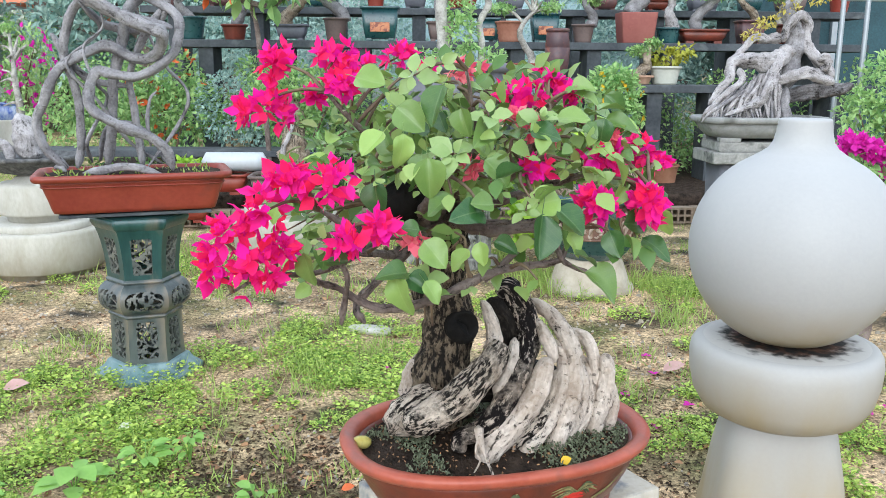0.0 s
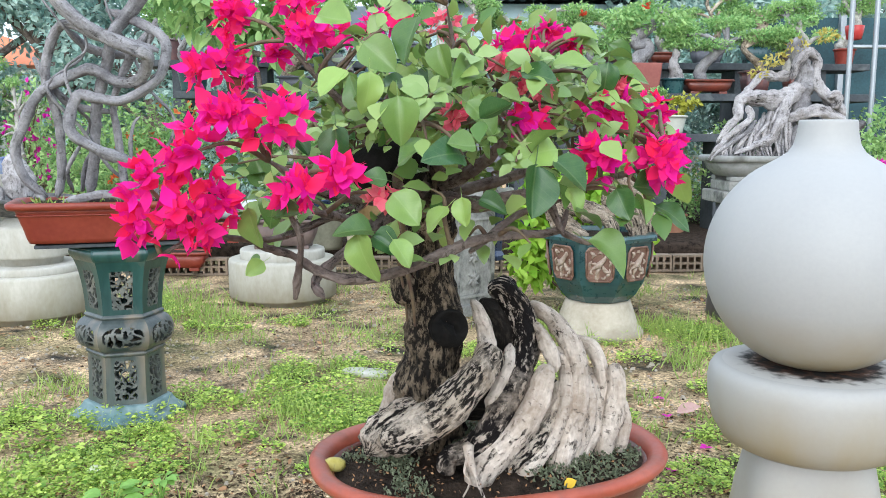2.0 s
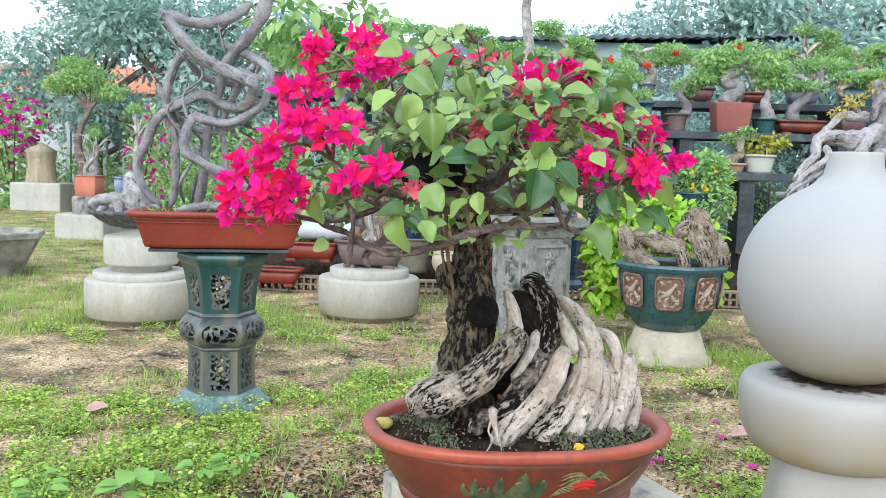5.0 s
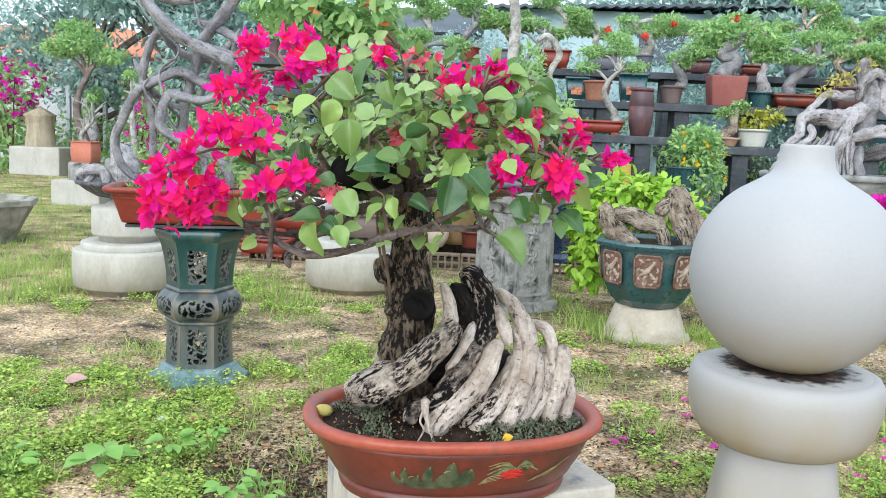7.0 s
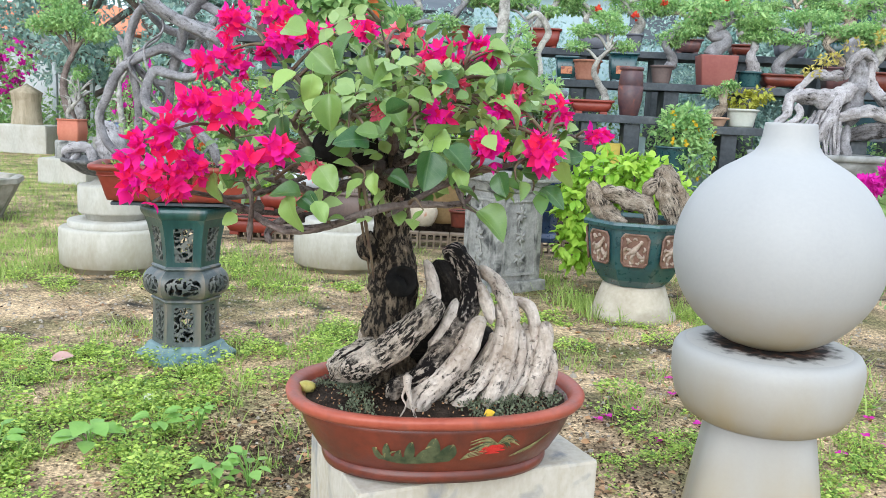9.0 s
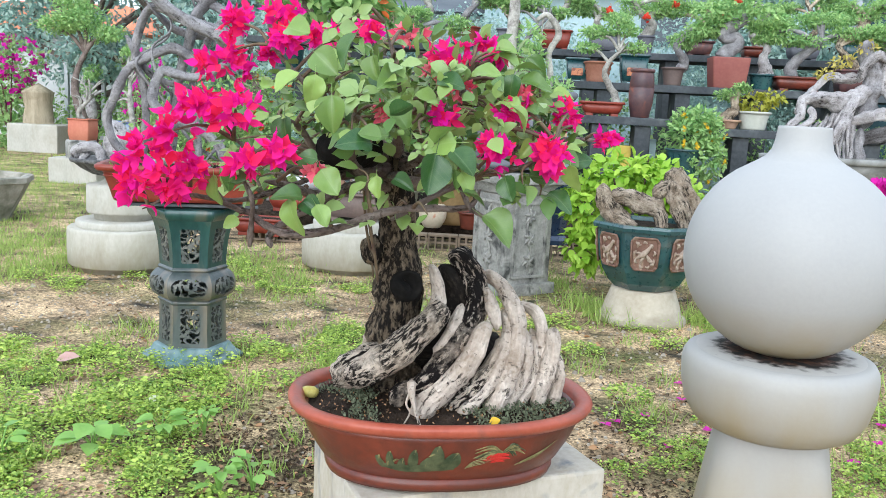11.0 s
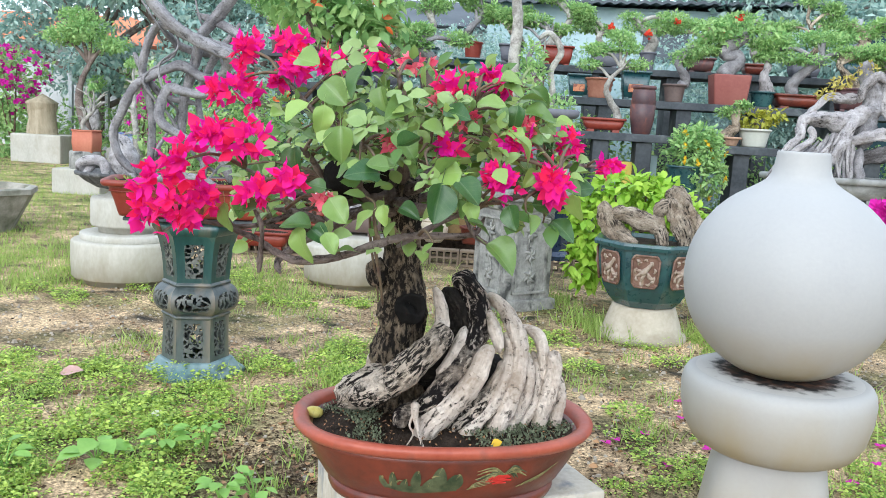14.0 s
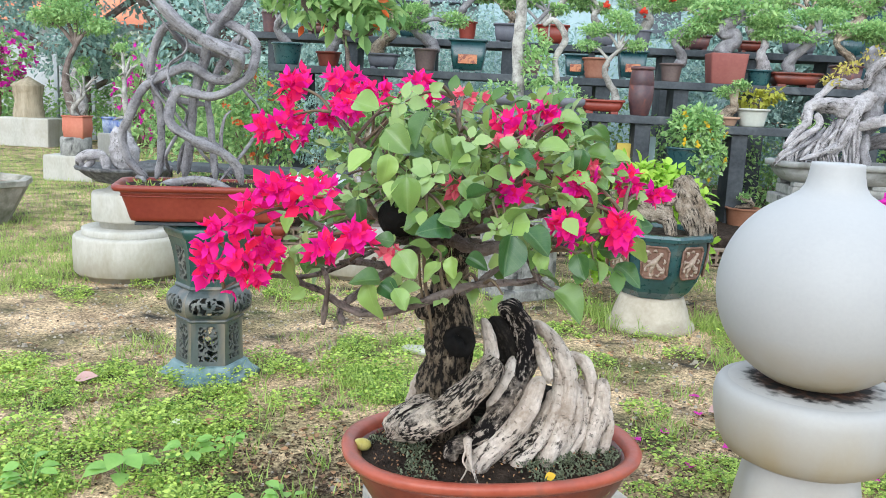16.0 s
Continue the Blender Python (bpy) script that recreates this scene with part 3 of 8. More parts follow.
# ---- ground: one sheet to the horizon ----
def spaced(lo, hi, step, far):
    a = list(np.arange(lo, hi + step / 2, step))
    out, d = [], step
    while d < far:
        d *= 1.35
        out.append(d)
    acc_l, acc_r, left, right = lo, hi, [], []
    for d in out:
        acc_l -= d
        acc_r += d
        left.append(acc_l)
        right.append(acc_r)
    return left[::-1] + a + right


gx, gy = spaced(-5.0, 4.0, 0.05, 400), spaced(-1.0, 7.0, 0.05, 400)
verts = [(x, y, ground_z(x, y)) for y in gy for x in gx]
nx = len(gx)
faces = [(j * nx + i, j * nx + i + 1, (j + 1) * nx + i + 1, (j + 1) * nx + i) for j in range(len(gy) - 1) for i in range(nx - 1)]


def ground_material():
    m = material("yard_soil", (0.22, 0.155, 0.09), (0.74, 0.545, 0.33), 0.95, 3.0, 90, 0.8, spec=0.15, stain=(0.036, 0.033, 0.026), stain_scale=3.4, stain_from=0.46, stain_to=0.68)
    n, l = m.node_tree.nodes, m.node_tree.links
    b = n["Principled BSDF"]
    src = b.inputs["Base Color"].links[0].from_socket
    tc = n.new("ShaderNodeTexCoord")
    t = n.new("ShaderNodeTexNoise")
    t.inputs["Scale"].default_value, t.inputs["Detail"].default_value = 1.6, 9.0
    l.new(tc.outputs["Object"], t.inputs["Vector"])
    r = n.new("ShaderNodeMapRange")
    r.inputs[1].default_value, r.inputs[2].default_value = 0.46, 0.72
    l.new(t.outputs[0], r.inputs[0])
    x = n.new("ShaderNodeMix")
    x.data_type = 'RGBA'
    l.new(r.outputs[0], x.inputs[0])
    l.new(src, x.inputs[6])
    x.inputs[7].default_value = (0.10, 0.12, 0.035, 1)
    # grains of gravel and dark crumbs
    v = n.new("ShaderNodeTexVoronoi")
    v.inputs["Scale"].default_value = 150.0
    l.new(tc.outputs["Object"], v.inputs["Vector"])
    bw = n.new("ShaderNodeRGBToBW")
    l.new(v.outputs["Color"], bw.inputs[0])
    gr = n.new("ShaderNodeMapRange")
    gr.inputs[1].default_value, gr.inputs[2].default_value, gr.inputs[3].default_value, gr.inputs[4].default_value = 0.2, 0.85, 0.62, 1.3
    l.new(bw.outputs[0], gr.inputs[0])
    t2 = n.new("ShaderNodeTexNoise")
    t2.inputs["Scale"].default_value, t2.inputs["Detail"].default_value, t2.inputs["Roughness"].default_value = 46.0, 9.0, 0.75
    l.new(tc.outputs["Object"], t2.inputs["Vector"])
    g2 = n.new("ShaderNodeMapRange")
    g2.inputs[1].default_value, g2.inputs[2].default_value, g2.inputs[3].default_value, g2.inputs[4].default_value = 0.38, 0.60, 0.34, 1.5
    l.new(t2.outputs[0], g2.inputs[0])
    mu = n.new("ShaderNodeMath")
    mu.operation = 'MULTIPLY'
    l.new(gr.outputs[0], mu.inputs[0])
    l.new(g2.outputs[0], mu.inputs[1])
    sc = n.new("ShaderNodeVectorMath")
    sc.operation = 'SCALE'
    l.new(x.outputs[2], sc.inputs[0])
    l.new(mu.outputs[0], sc.inputs["Scale"])
    l.new(sc.outputs[0], b.inputs["Base Color"])
    return m


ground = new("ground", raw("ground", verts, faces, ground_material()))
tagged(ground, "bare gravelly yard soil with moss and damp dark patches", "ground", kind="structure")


# ---- bougainvillea bonsai and its pot ----
solo("plinth_block", box("plinth_block", 0.54, 0.34, 0.439, M_CONCRETE, 0.008, 0.0, 0.0025, 5), (0.059, 1.017, -0.005), "worn white concrete block with blue-grey stains standing on soil", "plinth", turn=31)

pot = thing("bonsai_pot", (0.028, 0.958, 0.4345), "oval terracotta bonsai pot with painted cactus and palm", "flower pot", turn=17)
pot.matrix_world = pot.matrix_world @ Matrix.Diagonal((0.950, 1.24, 0.90, 1))
BODY = [(0.238, 0.126, 0.012), (0.243, 0.130, 0.03), (0.245, 0.132, 0.034), (0.262, 0.142, 0.05), (0.285, 0.154, 0.09), (0.302, 0.162, 0.13), (0.312, 0.166, 0.152)]
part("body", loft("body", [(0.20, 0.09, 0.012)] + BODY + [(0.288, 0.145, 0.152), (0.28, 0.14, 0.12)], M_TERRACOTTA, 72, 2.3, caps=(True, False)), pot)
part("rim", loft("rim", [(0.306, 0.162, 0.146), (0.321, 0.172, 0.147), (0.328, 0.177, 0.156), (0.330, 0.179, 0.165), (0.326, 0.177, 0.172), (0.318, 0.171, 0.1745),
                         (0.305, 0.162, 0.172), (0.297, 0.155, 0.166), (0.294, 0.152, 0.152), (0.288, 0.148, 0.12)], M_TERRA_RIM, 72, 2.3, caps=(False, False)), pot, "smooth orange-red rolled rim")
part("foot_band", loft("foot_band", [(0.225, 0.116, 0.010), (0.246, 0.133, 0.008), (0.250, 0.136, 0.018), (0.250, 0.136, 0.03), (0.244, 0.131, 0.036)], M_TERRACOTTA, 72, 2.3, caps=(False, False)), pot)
foot_me = loft("foot", [(0.06, 0.02, 0.0), (0.064, 0.023, 0.003), (0.066, 0.026, 0.014)], M_TERRACOTTA, 24, 4)
for fx, fy, ft in ((-0.14, -0.075, -14), (0.14, -0.075, 14), (-0.14, 0.075, 14), (0.14, 0.075, -14)):
    part("foot", foot_me, pot, at=pose(fx, fy, 0, 0, 0, ft))
bm = bmesh.new()
rows = []
for i in range(13):
    k = i / 12
    rows.append([bm.verts.new((x, y, 0.146 + 0.022 * (1 - k) + 0.006 * noise.noise(Vector((x * 30, y * 30, 0)))))
                 for x, y, z in ring(0.296 * max(k, 0.01), 0.154 * max(k, 0.01), 0, 60, 2.3)])
for a, b in zip(rows, rows[1:]):
    for i in range(60):
        bm.faces.new((a[i], a[(i + 1) % 60], b[(i + 1) % 60], b[i]))
bm.faces.new(rows[0])
part("soil", finish("soil", bm, M_SOIL), pot, "dark crumbly potting soil")


def pot_skin(a, k):
    """A point on the pot's outside: angle in degrees from its front, height 0 to 1."""
    z = 0.05 + 0.09 * k
    i = max(j for j in range(len(BODY) - 1) if BODY[j][2] <= z + 1e-6)
    f = (z - BODY[i][2]) / (BODY[i + 1][2] - BODY[i][2])
    ax, ay = (BODY[i][j] + f * (BODY[i + 1][j] - BODY[i][j]) for j in (0, 1))
    t = radians(a - 90)
    c, s = math.cos(t), math.sin(t)
    return Vector(((ax + 0.0012) * math.copysign(abs(c) ** (2 / 2.3), c), (ay + 0.0012) * math.copysign(abs(s) ** (2 / 2.3), s), z))


def strokes(name, lines, mat, label, shift=0):
    """Brush strokes along the pot's side: each a row of (angle, height) with a width."""
    vs, fs = [], []
    for pts, w in lines:
        q = smooth_path([(a + shift, k * 0.9 + 0.12) for a, k in pts], 5)
        o = len(vs)
        for i, (a, k) in enumerate(q):
            t = i / (len(q) - 1)
            ww = 0.55 * w * (0.35 + 1.3 * math.sin(math.pi * min(0.98, 0.12 + t * 0.86)) ** 0.8) / 2
            nx_, nk = q[min(i + 1, len(q) - 1)] - q[max(i - 1, 0)]
            ln = math.hypot(nx_ * 0.005, nk * 0.09) + 1e-6
            da, dk = -nk * 0.09 / ln * ww / 0.005, nx_ * 0.005 / ln * ww / 0.09
            vs += [pot_skin(a - da, k - dk), pot_skin(a, k) + Vector((0, -0.0008, 0)), pot_skin(a + da, k + dk)]
        for i in range(len(q) - 1):
            for j in (0, 1):
                fs.append((o + i * 3 + j, o + i * 3 + j + 1, o + i * 3 + j + 4, o + i * 3 + j + 3))
    return part(name, raw(name, vs, fs, mat), pot, label)


cactus = []
for a0, h, lean, w in ((-17, 0.46, -2, 0.018), (-14, 0.60, 1, 0.020), (-10, 0.42, 2, 0.018), (-5, 0.68, 2, 0.022), (-1, 0.46, 3, 0.020), (4, 0.80, 1, 0.028), (8, 0.60, 2, 0.026)):
    cactus.append((((a0, 0.10), (a0 + lean * 0.5, h * 0.55), (a0 + lean, h)), w))
cactus.append((((-17, 0.16), (-8, 0.10), (3, 0.13), (10, 0.12)), 0.020))
for line in cactus:
    strokes("painted_cactus", [line], M_GREENPAINT, "dark green painted cactus stem", -10)
tips = [(((a0, h - 0.16), (a0 + 0.4, h - 0.06), (a0 + 0.9, h + 0.02)), 0.007) for a0, h in ((-18.5, 0.46), (-13.5, 0.60), (-8.5, 0.42), (-3.5, 0.68), (4.5, 0.80), (9.5, 0.60), (-15, 0.30), (0.5, 0.36))]
tips += [(((-12, 0.30), (-11, 0.36), (-9.5, 0.38)), 0.005), (((2, 0.5), (3.5, 0.56), (5, 0.55)), 0.005)]
for line in tips:
    strokes("painted_highlight", [line], M_OLIVEPAINT, "olive brush highlight on the cactus", -10)
fr_ = random.Random(8)
for k in range(26):
    side = -1 if k % 2 else 1
    reach, rise = side * fr_.uniform(4, 11), fr_.uniform(-0.24, 0.14)
    frond = [(((30, 0.56), (30 + 0.5 * reach, 0.72 + rise * 0.7), (30 + reach, 0.60 + rise)), fr_.uniform(0.003, 0.007))]
    strokes("painted_palm", frond, M_OLIVEPAINT if k % 3 else M_GREENPAINT, "olive green painted palm frond", -14)
blades = [(((38 + k * 2.5, 0.10 + 0.03 * k), (45 + k * 2, 0.30 + 0.04 * k), (53 + k * 1.5, 0.46 + 0.05 * k)), 0.0045) for k in range(5)]
strokes("painted_grass", blades, M_OLIVEPAINT, "olive painted grass blades", -14)
blades = [(((17, 0.12), (20, 0.2 + 0.05 * k), (24 + k, 0.26 + 0.05 * k)), 0.003) for k in range(4)]
strokes("painted_grass", blades, M_OLIVEPAINT, "olive painted grass blades", -14)
strokes("painted_flower", [(((24, 0.44), (28, 0.52), (33, 0.46)), 0.014), (((23, 0.36), (28, 0.40), (34, 0.36)), 0.010), (((26, 0.28), (29, 0.31), (32, 0.28)), 0.007)], M_REDPAINT, "red painted flower", -14)

tree = thing("bougainvillea_bonsai", (0.0, 0.92, 0.67), "bougainvillea bonsai with coiled pale roots and pink flowers", "bonsai tree")
tree.matrix_world = pose(-0.006, 0.952, 0.584, 7.6, 0.1, 2.9) @ Matrix.Diagonal((0.981, 1.14, 0.981, 1))
BASE = np.array((0.0, 0.92, 0.67))


def loc(pts):
    return [(x - BASE[0], y - BASE[1], z - BASE[2], *r) for x, y, z, *r in pts]


def root(pts, mat=M_ROOT, gnarl=0.16, flute=0.05, label=""):
    return part("root", grained("root", loc(pts), mat, 36 if pts[1][3] > 0.008 else 10, 14, gnarl, 24, flute), tree, label)


part("trunk", grained("trunk", loc([(-0.084, 0.985, 0.655, 0.066), (-0.076, 0.98, 0.72, 0.060), (-0.074, 0.96, 0.80, 0.055), (-0.068, 0.95, 0.87, 0.051), (-0.067, 0.945, 0.93, 0.047),
                                 (-0.070, 0.94, 0.99, 0.038), (-0.072, 0.93, 1.05, 0.035), (-0.074, 0.92, 1.12, 0.036), (-0.075, 0.91, 1.18, 0.032)]), M_TRUNK, 64, 18, 0.2, 20, 0.06, 0.10), tree, "dark furrowed trunk bark")
part("cut_stub", raw("cut_stub", *tube_data(loc([(-0.05, 0.93, 0.908, 0.034), (-0.043, 0.897, 0.914, 0.032), (-0.041, 0.887, 0.916, 0.030), (-0.0405, 0.886, 0.9165, 0.012)]), seg=22, steps=3, gnarl=0.05), M_CUT), tree, "charred black pruning cut")
part("cut_stub", raw("cut_stub", *tube_data(loc([(-0.11, 0.84, 1.20, 0.036), (-0.15, 0.78, 1.205, 0.036), (-0.163, 0.755, 1.208, 0.031)]), seg=22, steps=5, gnarl=0.06), M_CUT), tree, "charred black pruning cut")
part("knob", grained("knob", loc([(-0.115, 0.93, 1.0, 0.02), (-0.118, 0.915, 0.975, 0.022), (-0.11, 0.92, 0.945, 0.014)]), M_TRUNK, 16, 6, 0.25), tree)
root([(-0.149, 0.862, 0.722, 0.025), (-0.105, 0.845, 0.755, 0.031), (-0.050, 0.838, 0.795, 0.033), (-0.015, 0.845, 0.831, 0.030), (0.016, 0.872, 0.858, 0.026), (0.035, 0.900, 0.874, 0.020)], M_ROOTDARK, 0.13, 0.05, "thick root with black blotches")
root([(-0.002, 0.945, 0.943, 0.006), (0.009, 0.935, 0.930, 0.012), (0.018, 0.925, 0.907, 0.014), (0.021, 0.910, 0.881, 0.016), (0.015, 0.890, 0.864, 0.019)])
root([(0.036, 1.000, 0.937, 0.016), (0.060, 0.990, 0.945, 0.023), (0.085, 0.985, 0.907, 0.026), (0.096, 0.960, 0.862, 0.025), (0.084, 0.920, 0.827, 0.023), (0.059, 0.878, 0.789, 0.023), (0.025, 0.850, 0.753, 0.022), (-0.005, 0.842, 0.726, 0.020), (-0.043, 0.840, 0.710, 0.016), (-0.047, 0.844, 0.680, 0.015)], M_ROOTBLACK, 0.14, 0.05, "root with black charred upper side")
root([(0.068, 0.945, 0.862, 0.007), (0.060, 0.915, 0.838, 0.013), (0.044, 0.890, 0.809, 0.013), (0.024, 0.870, 0.780, 0.011)])
root([(0.128, 0.890, 0.849, 0.010), (0.117, 0.875, 0.834, 0.018), (0.103, 0.862, 0.801, 0.021), (0.078, 0.850, 0.763, 0.023), (0.046, 0.840, 0.728, 0.025), (0.013, 0.832, 0.695, 0.025), (0.009, 0.836, 0.665, 0.024)], M_ROOT, 0.14)
root([(0.154, 0.925, 0.803, 0.009), (0.149, 0.910, 0.777, 0.014), (0.129, 0.895, 0.739, 0.018), (0.097, 0.880, 0.704, 0.021), (0.066, 0.875, 0.672, 0.022), (0.062, 0.879, 0.642, 0.021)], M_ROOTDARK, 0.18)
root([(0.111, 0.970, 0.894, 0.006), (0.124, 0.950, 0.876, 0.012), (0.136, 0.930, 0.855, 0.013), (0.144, 0.915, 0.826, 0.010)])
root([(0.152, 0.955, 0.851, 0.008), (0.165, 0.940, 0.828, 0.013), (0.166, 0.920, 0.801, 0.014), (0.158, 0.900, 0.768, 0.014), (0.143, 0.885, 0.730, 0.014), (0.118, 0.868, 0.697, 0.014), (0.088, 0.855, 0.669, 0.014), (0.084, 0.859, 0.639, 0.013)])
root([(0.105, 1.020, 0.899, 0.010), (0.123, 1.005, 0.904, 0.014), (0.148, 0.985, 0.892, 0.016), (0.169, 0.960, 0.867, 0.018), (0.183, 0.940, 0.834, 0.019), (0.185, 0.920, 0.795, 0.020), (0.177, 0.905, 0.753, 0.021), (0.163, 0.890, 0.711, 0.021), (0.148, 0.875, 0.673, 0.020), (0.144, 0.879, 0.643, 0.019)])
root([(0.195, 0.965, 0.806, 0.010), (0.205, 0.945, 0.786, 0.014), (0.207, 0.930, 0.754, 0.016), (0.197, 0.915, 0.718, 0.017), (0.182, 0.905, 0.684, 0.016), (0.169, 0.895, 0.657, 0.015), (0.165, 0.899, 0.627, 0.014)])
root([(0.215, 0.985, 0.800, 0.007), (0.226, 0.965, 0.773, 0.012), (0.229, 0.950, 0.743, 0.014), (0.221, 0.935, 0.710, 0.015), (0.206, 0.925, 0.679, 0.015), (0.189, 0.915, 0.651, 0.014), (0.185, 0.919, 0.621, 0.013)])
root([(0.181, 1.000, 0.846, 0.007), (0.202, 1.000, 0.844, 0.011), (0.222, 0.995, 0.835, 0.013), (0.234, 0.980, 0.814, 0.013), (0.238, 0.965, 0.787, 0.012), (0.239, 0.955, 0.759, 0.010), (0.235, 0.959, 0.729, 0.009)])
root([(0.259, 0.970, 0.812, 0.008), (0.261, 0.958, 0.800, 0.016), (0.262, 0.945, 0.770, 0.017), (0.255, 0.935, 0.735, 0.018), (0.247, 0.928, 0.703, 0.018), (0.241, 0.925, 0.680, 0.015), (0.237, 0.929, 0.650, 0.014)])
root([(0.274, 0.970, 0.754, 0.006), (0.280, 0.960, 0.729, 0.011), (0.281, 0.950, 0.708, 0.013), (0.275, 0.945, 0.682, 0.013), (0.271, 0.949, 0.652, 0.012)])
root([(-0.118, 1.01, 0.78, 0.016), (-0.132, 1.035, 0.735, 0.020), (-0.148, 1.03, 0.668, 0.024)], M_ROOT)
root([(-0.05, 0.95, 0.750, 0.03), (-0.10, 0.925, 0.742, 0.031), (-0.15, 0.895, 0.728, 0.031), (-0.176, 0.868, 0.704, 0.031)], M_ROOTDARK, 0.12, 0.05, "thick root turning back to the trunk")
# added filler roots behind the pale ones, coloured as the shade between them
root([(0.02, 0.975, 0.93, 0.02), (0.05, 0.985, 0.87, 0.034), (0.055, 0.975, 0.82, 0.036), (0.03, 0.95, 0.77, 0.035)], M_GAPSHADE, 0.2, 0.1)
root([(-0.05, 0.95, 0.75, 0.03), (0.03, 0.965, 0.75, 0.04), (0.10, 0.985, 0.74, 0.045), (0.18, 1.0, 0.71, 0.035)], M_GAPSHADE, 0.2, 0.1, "near-black filler root, gap shade put into its colour")
root([(0.03, 0.985, 0.92, 0.018), (0.045, 0.99, 0.87, 0.024), (0.07, 1.0, 0.80, 0.03)], M_GAPSHADE, 0.2)
root([(-0.014, 0.815, 0.752, 0.010), (-0.012, 0.800, 0.735, 0.007), (-0.002, 0.785, 0.708, 0.0032), (0.012, 0.770, 0.678, 0.0024), (0.018, 0.765, 0.655, 0.002)], M_ROOT, 0.1)
root([(-0.014, 0.800, 0.735, 0.004), (-0.020, 0.790, 0.716, 0.0022), (-0.012, 0.785, 0.700, 0.002), (-0.024, 0.780, 0.675, 0.0014)], M_ROOT, 0.1)

# limbs
BOUGH_PTS = []


def bough(pts):
    part("bough", grained("bough", loc([(*q[:3], q[3] * 0.64) for q in pts]), M_BRANCH, 14, 10, 0.3, 50, 0.06, 0.06), tree)
    BOUGH_PTS.extend(q[:3] for q in smooth_path(pts, 6))


bough([(-0.075, 0.91, 1.15, 0.026), (-0.12, 0.83, 1.155, 0.018), (-0.17, 0.74, 1.17, 0.013), (-0.22, 0.66, 1.20, 0.010), (-0.27, 0.60, 1.25, 0.006)])
bough([(-0.075, 0.91, 1.17, 0.022), (-0.15, 0.86, 1.24, 0.014), (-0.22, 0.82, 1.31, 0.009), (-0.28, 0.80, 1.38, 0.005)])
bough([(-0.07, 0.90, 1.17, 0.022), (-0.05, 0.80, 1.24, 0.014), (-0.04, 0.74, 1.32, 0.006), (-0.06, 0.70, 1.43, 0.0025)])
bough([(-0.07, 0.90, 1.15, 0.022), (0.0, 0.84, 1.20, 0.015), (0.05, 0.80, 1.27, 0.010), (0.07, 0.77, 1.35, 0.005)])
bough([(-0.06, 0.90, 1.12, 0.020), (0.03, 0.84, 1.14, 0.014), (0.11, 0.76, 1.18, 0.010), (0.19, 0.70, 1.22, 0.006), (0.22, 0.68, 1.26, 0.004)])
bough([(-0.07, 0.92, 1.14, 0.020), (0.0, 1.03, 1.20, 0.013), (0.05, 1.12, 1.29, 0.006)])
bough([(-0.08, 0.92, 1.14, 0.018), (-0.18, 1.02, 1.20, 0.011), (-0.26, 1.08, 1.28, 0.006)])
bough([(-0.06, 0.92, 1.13, 0.018), (0.09, 0.94, 1.17, 0.012), (0.23, 0.96, 1.21, 0.008), (0.36, 1.10, 1.19, 0.004)])
bough([(-0.298, 0.585, 1.175, 0.0062), (-0.281, 0.590, 1.151, 0.0071), (-0.243, 0.585, 1.140, 0.0079), (-0.213, 0.575, 1.124, 0.0087), (-0.178, 0.570, 1.116, 0.0095), (-0.128, 0.575, 1.121, 0.0095), (-0.083, 0.585, 1.134, 0.0095), (-0.055, 0.600, 1.143, 0.0095), (-0.011, 0.620, 1.152, 0.0096), (0.034, 0.640, 1.149, 0.0089), (0.076, 0.660, 1.147, 0.0081), (0.094, 0.680, 1.149, 0.0073), (0.105, 0.700, 1.169, 0.0056)])
bough([(0.089, 0.675, 1.145, 0.0073), (0.111, 0.660, 1.137, 0.0058), (0.130, 0.650, 1.135, 0.0043)])
bough([(-0.11, 0.80, 1.15, 0.012), (-0.17, 0.68, 1.13, 0.011), (-0.22, 0.62, 1.10, 0.009), (-0.207, 0.575, 1.092, 0.008)])
bough([(-0.18, 0.70, 1.17, 0.009), (-0.27, 0.62, 1.15, 0.007), (-0.34, 0.56, 1.17, 0.005), (-0.39, 0.54, 1.15, 0.003)])
bough([(-0.08, 0.90, 1.13, 0.024), (-0.111, 0.86, 1.15, 0.020), (-0.139, 0.80, 1.183, 0.018), (-0.161, 0.76, 1.177, 0.014), (-0.177, 0.72, 1.16, 0.008)])
bough([(-0.08, 0.91, 1.15, 0.024), (-0.117, 0.84, 1.205, 0.018), (-0.082, 0.77, 1.258, 0.014), (-0.028, 0.72, 1.284, 0.010), (0.021, 0.70, 1.281, 0.006)])
bough([(-0.11, 0.86, 1.12, 0.018), (-0.124, 0.76, 1.19, 0.013), (-0.109, 0.70, 1.238, 0.010), (-0.097, 0.66, 1.284, 0.006)])
bough([(-0.075, 0.90, 1.13, 0.022), (-0.05, 0.80, 1.155, 0.018), (-0.009, 0.75, 1.163, 0.015), (0.063, 0.68, 1.189, 0.010), (0.093, 0.66, 1.143, 0.006)])
bough([(-0.08, 0.90, 1.11, 0.022), (-0.122, 0.82, 1.134, 0.017), (-0.162, 0.72, 1.136, 0.013), (-0.193, 0.62, 1.178, 0.009), (-0.216, 0.58, 1.193, 0.005)])
bough([(-0.139, 0.80, 1.183, 0.012), (-0.191, 0.78, 1.20, 0.010), (-0.206, 0.74, 1.244, 0.008), (-0.233, 0.70, 1.275, 0.005)])
